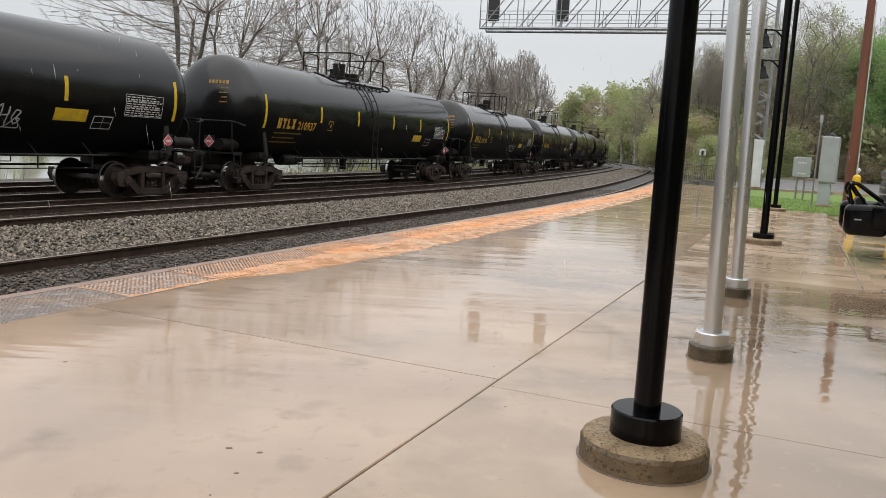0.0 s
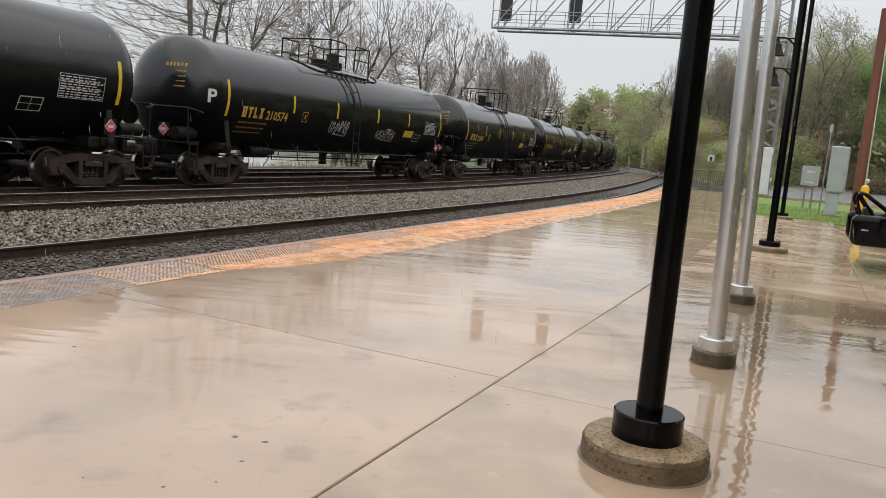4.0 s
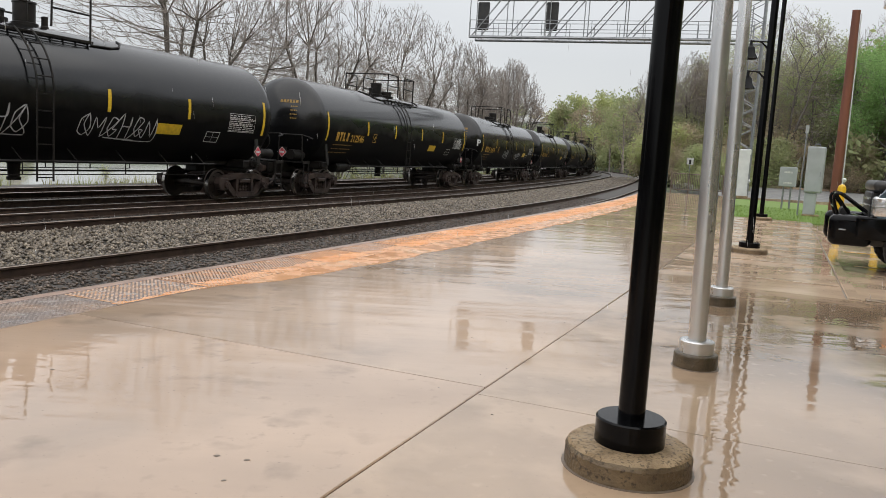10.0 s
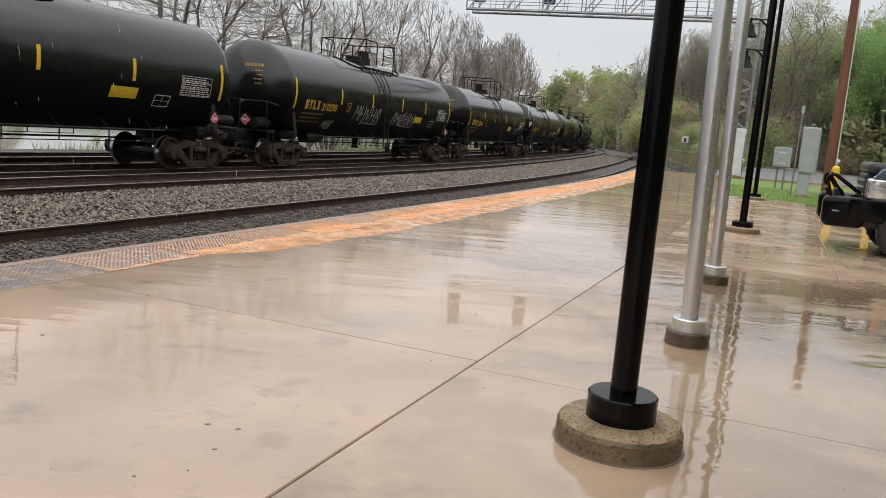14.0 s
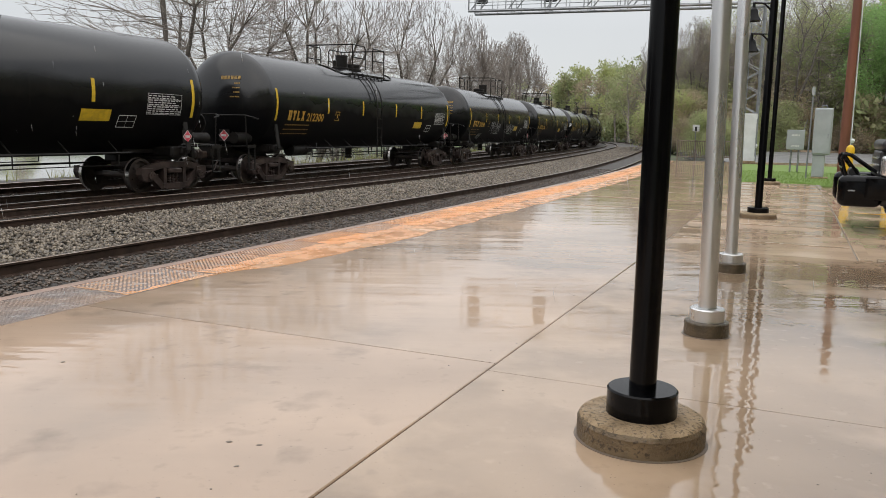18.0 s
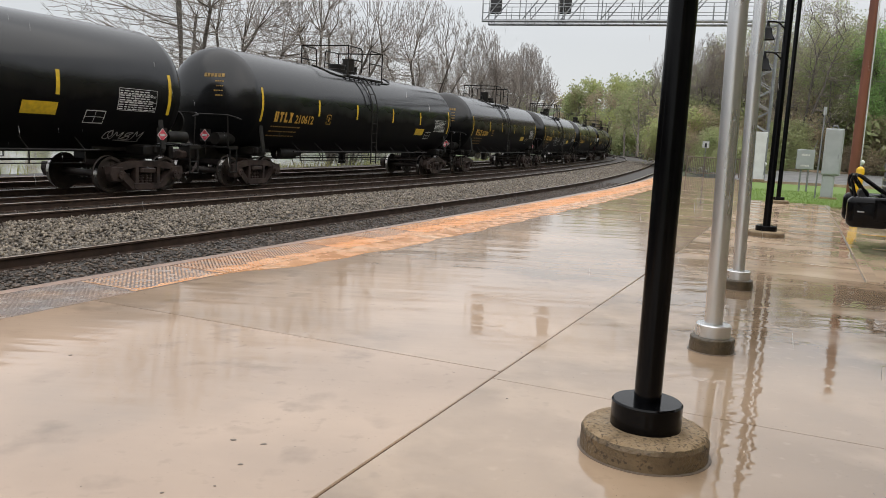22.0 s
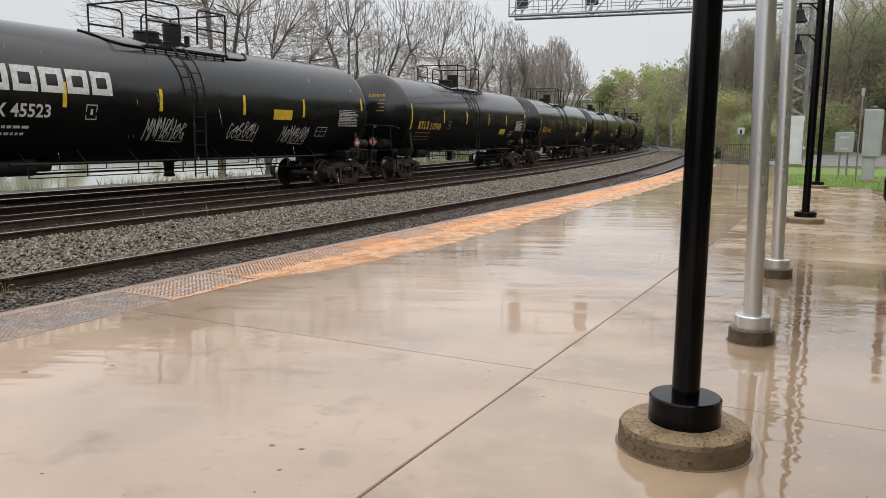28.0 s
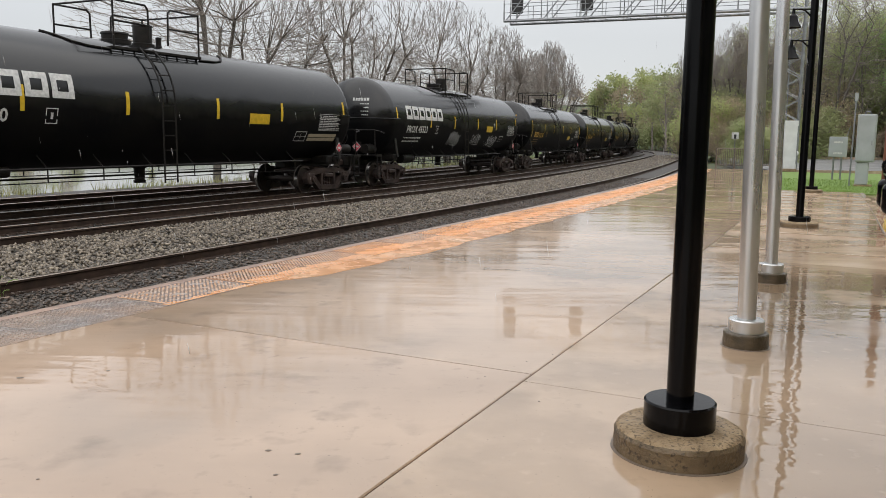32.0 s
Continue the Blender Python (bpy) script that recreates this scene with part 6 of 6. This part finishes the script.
def crowned(seed, height, width, low=0.3, n=900, reach=0.45, forks=1, flat=1.0, twigs=3):
    """A bare broad-leaved tree: limbs run from a short bole to points that fill a rounded crown, each by the shortest way back."""
    rng = np.random.default_rng(seed)
    c0, c1 = height * low, height
    pts = []
    while len(pts) < n:
        p = rng.uniform(-1, 1, 3)
        r = math.sqrt(p @ p)
        if r > 1 or rng.random() > 0.25 + 0.75 * r ** 1.5:
            continue
        z = (p[2] + 1) / 2
        w = width / 2 * (0.55 + 0.45 * math.sin(math.pi * min(1.0, z * 0.9 + 0.12)) ** 0.7)
        lump = 1 + 0.12 * math.sin(3 * math.atan2(p[1], p[0]) + seed) + 0.10 * math.sin(5 * math.atan2(p[1], p[0]) + 7 * z + seed)
        pts.append((p[0] * w * lump, p[1] * w * lump, c0 + (c1 - c0) * (z ** flat)))
    pts = np.array(pts)
    nodes, up, far = [np.array((0.0, 0.0, -0.4))], [-1], [0.0]
    bole = 6
    for k in range(bole):
        q = nodes[-1] + np.array((rng.normal(0, 0.04), rng.normal(0, 0.04), c0 * 0.75 / bole))
        nodes.append(q)
        up.append(len(nodes) - 2)
        far.append(0.25 * c0 * k / bole)
    top = len(nodes) - 1
    for k in range(forks if forks > 1 else 0):  # leading limbs from one fork
        az, tilt = math.tau * (k + rng.uniform(-0.2, 0.2)) / forks, rng.uniform(0.25, 0.5)
        last = top - rng.integers(0, 2)
        d = np.array((math.cos(az) * tilt, math.sin(az) * tilt, 1.0))
        for j in range(6):
            d = d + rng.normal(0, 0.06, 3)
            d /= np.linalg.norm(d)
            nodes.append(nodes[last] + d * (height - c0) * 0.11)
            up.append(last)
            far.append(far[last] + 0.12 * (height - c0) * 0.11)
            last = len(nodes) - 1
    best, via = np.full(n, 1e9), np.zeros(n, int)
    for j in range(2, len(nodes)):
        d = np.linalg.norm(pts - nodes[j], axis=1) + reach * far[j] + np.maximum(0, nodes[j][2] - pts[:, 2]) * 1.2
        on = d < best
        best[on], via[on] = d[on], j
    left_over = np.ones(n, bool)
    for _ in range(n):
        i = int(np.argmin(np.where(left_over, best, 1e9)))
        left_over[i] = False
        j = via[i]
        nodes.append(pts[i])
        up.append(j)
        far.append(far[j] + float(np.linalg.norm(pts[i] - nodes[j])))
        k = len(nodes) - 1
        d = np.linalg.norm(pts - pts[i], axis=1) + reach * far[k] + np.maximum(0, pts[i][2] - pts[:, 2]) * 1.2
        on = (d < best) & left_over
        best[on], via[on] = d[on], k
    m = len(nodes)
    load, ends = np.zeros(m), np.ones(m, bool)
    for k in range(m - 1, 0, -1):
        load[k] += 1.0 if load[k] == 0 else 0.0
        load[up[k]] += load[k]
        ends[up[k]] = False
    rad = 0.0085 * height / 12 * np.maximum(load, 1) ** 0.47
    seg, tips = [], []
    for k in range(1, m):
        a, b, ra, rb = nodes[up[k]], nodes[k], min(rad[up[k]], rad[k] * 1.25), rad[k]
        mid = (a + b) / 2 + rng.normal(0, 0.022, 3) * np.linalg.norm(b - a) + np.array((0, 0, -0.03)) * np.linalg.norm(b - a)
        seg += [(*a, *mid, ra, (ra + rb) / 2), (*mid, *b, (ra + rb) / 2, rb)]
        if ends[k] or rng.random() < 0.35:
            d = (b - a) / (np.linalg.norm(b - a) + 1e-6)
            for _ in range(twigs):
                e = d * 0.7 + rng.normal(0, 0.45, 3) + np.array((0, 0, 0.25))
                e = b + e / np.linalg.norm(e) * rng.uniform(0.25, 0.75) * height / 14
                seg.append((*b, *e, rb * 0.6, rb * 0.3))
                tips.append((*e,))
    return np.array(seg), np.array(tips)


def tubes(seg, n=3):
    a, b, ra, rb = seg[:, :3], seg[:, 3:6], seg[:, 6], seg[:, 7]
    d = b - a
    d /= np.linalg.norm(d, axis=1)[:, None] + 1e-9
    ref = np.where(np.abs(d[:, 2:3]) < 0.9, np.array([[0, 0, 1.0]]), np.array([[1.0, 0, 0]]))
    x = np.cross(d, ref)
    x /= np.linalg.norm(x, axis=1)[:, None] + 1e-9
    y = np.cross(d, x)
    ang = np.arange(n) * math.tau / n
    ring = x[:, None, :] * np.cos(ang)[None, :, None] + y[:, None, :] * np.sin(ang)[None, :, None]
    v = np.concatenate([a[:, None] + ring * ra[:, None, None], b[:, None] + ring * rb[:, None, None]], 1)
    f = []
    for i in range(n):
        j = (i + 1) % n
        f += [(i, j, n + j), (i, n + j, n + i)]
    f = np.array(f)[None] + (np.arange(len(seg)) * 2 * n)[:, None, None]
    return v.reshape(-1, 3), f.reshape(-1, 3)


def leaves(tips, per, size, spread, seed):
    rng = np.random.default_rng(seed)
    c = np.repeat(tips, per, 0) + rng.normal(0, spread, (len(tips) * per, 3))
    n = len(c)
    u, w = rng.normal(size=(n, 3)), rng.normal(size=(n, 3))
    u /= np.linalg.norm(u, axis=1)[:, None]
    w -= u * (u * w).sum(1)[:, None]
    w /= np.linalg.norm(w, axis=1)[:, None]
    s = size * rng.uniform(0.5, 1.4, n)[:, None]
    v = np.stack([c - u * s, c + w * s * 0.45, c + u * s, c - w * s * 0.45], 1)
    k = (np.arange(n) * 4)[:, None]
    t = np.concatenate([k + np.array([[0, 1, 2]]), k + np.array([[0, 2, 3]])], 0)
    return v.reshape(-1, 3), t


TREES = {}


def tree_kind(key, seed, height, leaf=None, per=0, size=0.05, cloud=0.15, fine=0.0065, width=0, **more):
    seg, tips = crowned(seed, height, width, **more) if width else grow(seed, height, **more)
    seg[:, 6:] = np.maximum(seg[:, 6:], fine)
    thick = seg[:, 6] > 0.03
    v, t = tubes(seg[thick], 6)
    trunk = np_mesh("trunk_" + key, v, t, BARK)
    trunk.polygons.foreach_set("use_smooth", [True] * len(trunk.polygons))
    v, t = tubes(seg[~thick], 3)
    twigs = np_mesh("twigs_" + key, v, t, TWIG)
    crown = None
    if leaf:
        v, t = leaves(tips, per, size, cloud, seed)
        crown = np_mesh("crown_" + key, v, t, leaf)
    TREES[key] = (trunk, twigs, crown)


def plant(key, x, y, turn, scale, label, name="tree", z=None):
    trunk, twigs, crown = TREES[key]
    zz = float(land(np.array([float(x)]), np.array([float(y)]))[0]) if z is None else z
    t = thing(name, label, "tree", Matrix.Translation((x, y, zz)) @ Matrix.Rotation(radians(turn), 4, "Z"))
    t.scale = (scale, scale, scale)
    part("trunk", trunk, None, t)
    part("branchwork", twigs, None, t)
    if crown:
        part("crown", crown, None, t)
    return t


tree_kind("forked", 3, 16, width=14, low=0.30, n=800, reach=0.85, forks=5, fine=0.008, twigs=4)
tree_kind("round_a", 8, 16, width=12, low=0.20, n=1100, reach=0.85, forks=7, fine=0.008, twigs=4)
tree_kind("round_b", 15, 16, width=10, low=0.20, n=1100, reach=0.85, forks=7, fine=0.009, twigs=4)
tree_kind("oval", 17, 15, width=8.5, low=0.16, n=900, reach=1.0, forks=8, fine=0.013)
tree_kind("thicket", 19, 9, width=8, low=0.10, n=420, reach=0.8, forks=6, fine=0.008)
tree_kind("budding", 23, 17, BUD, 3, 0.05, 0.22, width=13, low=0.2, n=800, reach=0.5, forks=4, fine=0.014)
tree_kind("bud_a", 21, 13, BUD, 20, 0.05, 0.32, kids=(8, 6, 4, 3), spread=0.75, up=0.28)
tree_kind("bud_red", 25, 13, REDLEAF, 8, 0.055, 0.25, kids=(8, 6, 4, 3), spread=0.7, up=0.3)
tree_kind("green_a", 31, 12, LEAF, 42, 0.085, 0.42, kids=(9, 6, 4, 3), spread=0.85, up=0.16, bare_trunk=0.15)
tree_kind("green_b", 35, 10, LEAF, 42, 0.085, 0.44, kids=(9, 6, 4, 3), spread=0.9, up=0.12, bare_trunk=0.08)
tree_kind("olive_a", 41, 12, DIMLEAF, 24, 0.075, 0.45, kids=(8, 6, 4, 3), spread=0.8, up=0.2, bare_trunk=0.12)
tree_kind("bush", 51, 3.2, BUD, 16, 0.055, 0.18, kids=(8, 6, 4, 2), spread=0.9, up=0.1, bare_trunk=0.02)
tree_kind("thin_bush", 53, 3.0, BUD, 4, 0.035, 0.14, kids=(7, 5, 4, 2), spread=0.8, up=0.2, bare_trunk=0.02)
tree_kind("shrub", 55, 3.4, DIMLEAF, 16, 0.07, 0.24, kids=(9, 6, 4, 2), spread=0.95, up=0.08, bare_trunk=0.02)
tree_kind("brown_shrub", 58, 3.6, REDLEAF, 12, 0.06, 0.24, kids=(9, 6, 4, 2), spread=0.85, up=0.14, bare_trunk=0.02)


def from_line(s, off):
    p = at(s, off)
    return p.x, p.y


def plant_left():
    """Bare trees on the river bank behind the train."""
    rng = random.Random(12)
    bare = "leafless grey tree on the river bank behind the tracks"
    rows = [("forked", 32.5, 27.5, 0.98), ("forked", 38.5, 28.5, 0.9), ("round_a", 48.5, 27.5, 1.0), ("round_b", 57, 30, 0.85), ("round_b", 67, 27.5, 1.0),
            ("oval", 74, 29, 0.85), ("oval", 85, 27, 1.02), ("oval", 90, 27, 0.8), ("oval", 104, 28, 1.02), ("oval", 113, 27, 1.12), ("oval", 122, 27.5, 1.2)]
    for key, s, o, sc in rows:
        plant(key, *from_line(s, o), rng.uniform(0, 360), sc, bare)
    for k in range(4):
        s = 42 + k * 8.2 + rng.uniform(-1, 1)
        plant("thicket", *from_line(s, 31 + rng.uniform(-0.8, 1.2)), rng.uniform(0, 360), rng.uniform(0.75, 1.12), "low twiggy bare tree on the river bank")
    for s, o, sc in ((63, 28, 0.62), (66, 27, 0.5), (92, 27, 0.6)):
        plant("bud_a", *from_line(s, o), rng.uniform(0, 360), sc, "slim tree with yellow-green spring buds by the river")
    for k in range(8):
        plant("thin_bush", *from_line(18 + k * 7.1 + rng.uniform(-2, 2), 26 + rng.uniform(-0.8, 2.5)), rng.uniform(0, 360), rng.uniform(0.6, 1.0), "thin budding bush beside the tracks", "bush")


def plant_right():
    rng = random.Random(18)
    rows = [("green_a", 45, 80, 1.3), ("green_b", 50, 76, 1.4), ("green_a", 56, 82, 1.5), ("green_b", 58, 74, 1.4), ("green_a", 66, 78, 1.5), ("budding", 36, 84, 1.12), ("budding", 33, 97, 0.9), ("oval", 28.5, 92, 1.0), ("round_b", 31.5, 95, 0.95), ("oval", 26.5, 99, 0.95),
            ("oval", 37, 94, 1.05), ("oval", 34, 99, 1.0), ("budding", 40, 90, 1.1), ("olive_a", 40, 86, 1.2), ("olive_a", 46, 96, 1.4), ("green_b", 48, 88, 1.5), ("olive_a", 34, 106, 1.3), ("bud_a", 41, 100, 1.5), ("bud_red", 30, 90, 1.1),
            ("oval", 44, 94, 1.1), ("round_b", 52, 96, 1.2)]
    names = {"green_a": "leafy fresh green tree on the slope", "green_b": "broad fresh green tree beside the road", "bud_a": "tree with pale spring buds on the slope", "bud_red": "tree with reddish buds on the slope",
             "olive_a": "half-leafed olive tree on the slope", "oval": "bare grey tree on the slope above the road",
             "round_b": "broad bare tree on the slope above the road", "budding": "broad tree with a haze of pale spring buds"}
    for key, x, y, sc in rows:
        plant(key, x, y, rng.uniform(0, 360), sc, names[key])
    for k in range(60):
        x = 24 + (k % 20) * 2.3 + rng.uniform(-0.8, 0.8)
        key = rng.choice(("bush", "shrub", "brown_shrub", "brown_shrub"))
        plant(key, x, 82.5 - (x - 24) * 0.12 + (k // 20) * 4 + rng.uniform(-0.5, 3.0), rng.uniform(0, 360), rng.uniform(1.0, 2.0) + (k // 20) * 0.4, "tangled brown spring bush beside the road" if key == "brown_shrub" else "tangled spring bush beside the road", "bush")
    for x, y, sc in ((21.5, 62.0, 0.9), (23.2, 64.0, 1.2), (24.5, 66, 1.0), (22.5, 68, 1.3)):
        plant("shrub", x, y, rng.uniform(0, 360), sc, "fresh green bush at the road's edge", "bush")


def woods(name, seed, count, box, keys, label, scale=(0.8, 1.2)):
    """A far wood joined into one mesh."""
    rng = np.random.default_rng(seed)
    vs, fs, sl, k = [], [], [], 0
    # the leaf tones here already carry the painted haze
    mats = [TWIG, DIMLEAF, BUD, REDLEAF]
    for c in range(count):
        seg, tips, leaf, per = keys[c % len(keys)]
        a, b = rng.uniform(box[0], box[1]), rng.uniform(box[2], box[3])
        p = at(a, b)
        z = float(land(np.array([p.x]), np.array([p.y]))[0])
        m = rng.uniform(*scale)
        t = rng.uniform(0, math.tau)
        rot = np.array([[math.cos(t), -math.sin(t), 0], [math.sin(t), math.cos(t), 0], [0, 0, 1]]) * m
        kept = seg[(seg[:, 6] > 0.05) | (rng.uniform(0, 1, len(seg)) < 0.3)]
        v, f = tubes(np.c_[kept[:, :6], kept[:, 6:] * 1.35], 3)
        some = tips[rng.uniform(0, 1, len(tips)) < 0.75]
        v2, f2 = leaves(some, max(2, int(per * 0.6)), 0.32, 0.5, c + seed)
        for q, g, s in ((v, f, 0), (v2, f2, leaf)):
            vs.append(q @ rot.T + np.array([p.x, p.y, z]))
            fs.append(g + k)
            sl.append(np.full(len(g), s))
            k += len(q)
    tagged(new(name, np_mesh(name, np.concatenate(vs), np.concatenate(fs), mats, np.concatenate(sl))), label, "woods", kind="stuff")


def plant_far():
    kinds = []
    for i, (leaf, per) in enumerate(((1, 11), (1, 9), (1, 12), (3, 7), (2, 9))):
        seg, tips = grow(60 + i, 11 + i % 3, levels=3, kids=(8, 6, 4), spread=0.75, up=0.24, bare_trunk=0.12)
        kinds.append((seg, tips, leaf, per))
    for i, leaf in enumerate((1, 3, 1)):
        seg, tips = grow(80 + i, 5.5, levels=3, kids=(9, 6, 4), spread=0.95, up=0.12, bare_trunk=0.02)
        kinds.append((seg, tips, leaf, 10))
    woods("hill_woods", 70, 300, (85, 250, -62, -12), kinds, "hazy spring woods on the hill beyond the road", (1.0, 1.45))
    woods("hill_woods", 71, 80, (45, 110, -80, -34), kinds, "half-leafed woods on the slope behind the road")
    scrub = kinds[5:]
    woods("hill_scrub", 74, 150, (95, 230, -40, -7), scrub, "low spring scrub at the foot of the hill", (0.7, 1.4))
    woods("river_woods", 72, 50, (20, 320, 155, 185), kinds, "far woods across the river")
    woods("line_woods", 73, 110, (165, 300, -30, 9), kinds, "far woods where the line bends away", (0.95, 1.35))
    # added out of view, so that the tanks reflect a dark treeline
    woods("slope_woods", 75, 150, (-75, 46, -42, -22), kinds, "unseen spring woods behind the station, for the tanks to reflect", (1.25, 1.7))


plant_left()
plant_right()
plant_far()


def weed():
    """A tuft of bent grass between the edge and the first rail."""
    w = thing("grass_tuft", "small tuft of bent green grass beside the rail", "weed", pose(-5.39, 8.75, -0.38))
    for dx, dy, h, lean in ((0.0, 0.0, 0.30, 0.04), (0.02, 0.02, 0.25, 0.16), (-0.02, 0.01, 0.18, -0.08), (0.01, -0.02, 0.14, 0.10)):
        pts = [(dx + lean * (k / 6) ** 2, dy + lean * 0.3 * (k / 6) ** 2, h * math.sin(k / 6 * 1.75)) for k in range(7)]
        sh = Shape()
        vs = [(x, y + s * 0.007 * (1.05 - k / 6), z + s * 0.004) for k, (x, y, z) in enumerate(pts) for s in (-1, 1)]
        sh.add(vs, [(2 * k, 2 * k + 2, 2 * k + 3, 2 * k + 1) for k in range(6)])
        part("blade", sh, GRASS, w)


weed()

build_tactile()


def rain():
    """A tall column of falling drops, each a thin streak."""
    rng = np.random.default_rng(101)
    n = 7600
    y = rng.uniform(5.0, 15.5, n)
    x = rng.uniform(-0.66, 0.62, n) * y
    z = rng.uniform(-1.0, 236.0, n)
    c = np.c_[x + RAIN_DRIFT * (0.0 - z), y, z]
    length, r = rng.uniform(0.06, 0.17, n), rng.uniform(0.0012, 0.0024, n)
    fall = np.array((RAIN_DRIFT, 0.0, -1.0))
    fall /= np.linalg.norm(fall)
    a, b, e = np.array((1.0, 0, 0)), np.array((-0.5, 0.87, 0)), np.array((-0.5, -0.87, 0))
    v = np.stack([c - fall * length[:, None] / 2, c + a * r[:, None], c + b * r[:, None], c + e * r[:, None], c + fall * length[:, None] / 2], 1)
    t = np.array([(0, 1, 2), (0, 2, 3), (0, 3, 1), (4, 2, 1), (4, 3, 2), (4, 1, 3)])
    f = (t[None] + (np.arange(n) * 5)[:, None, None]).reshape(-1, 3)
    return tagged(new("rain", np_mesh("rain", v.reshape(-1, 3), f, RAINDROP)), "thin pale streaks of falling rain", "rain", kind="stuff")


RAIN_DRIFT, RAIN_SPEED = 0.16, 7.0
RAIN = rain()
motions()
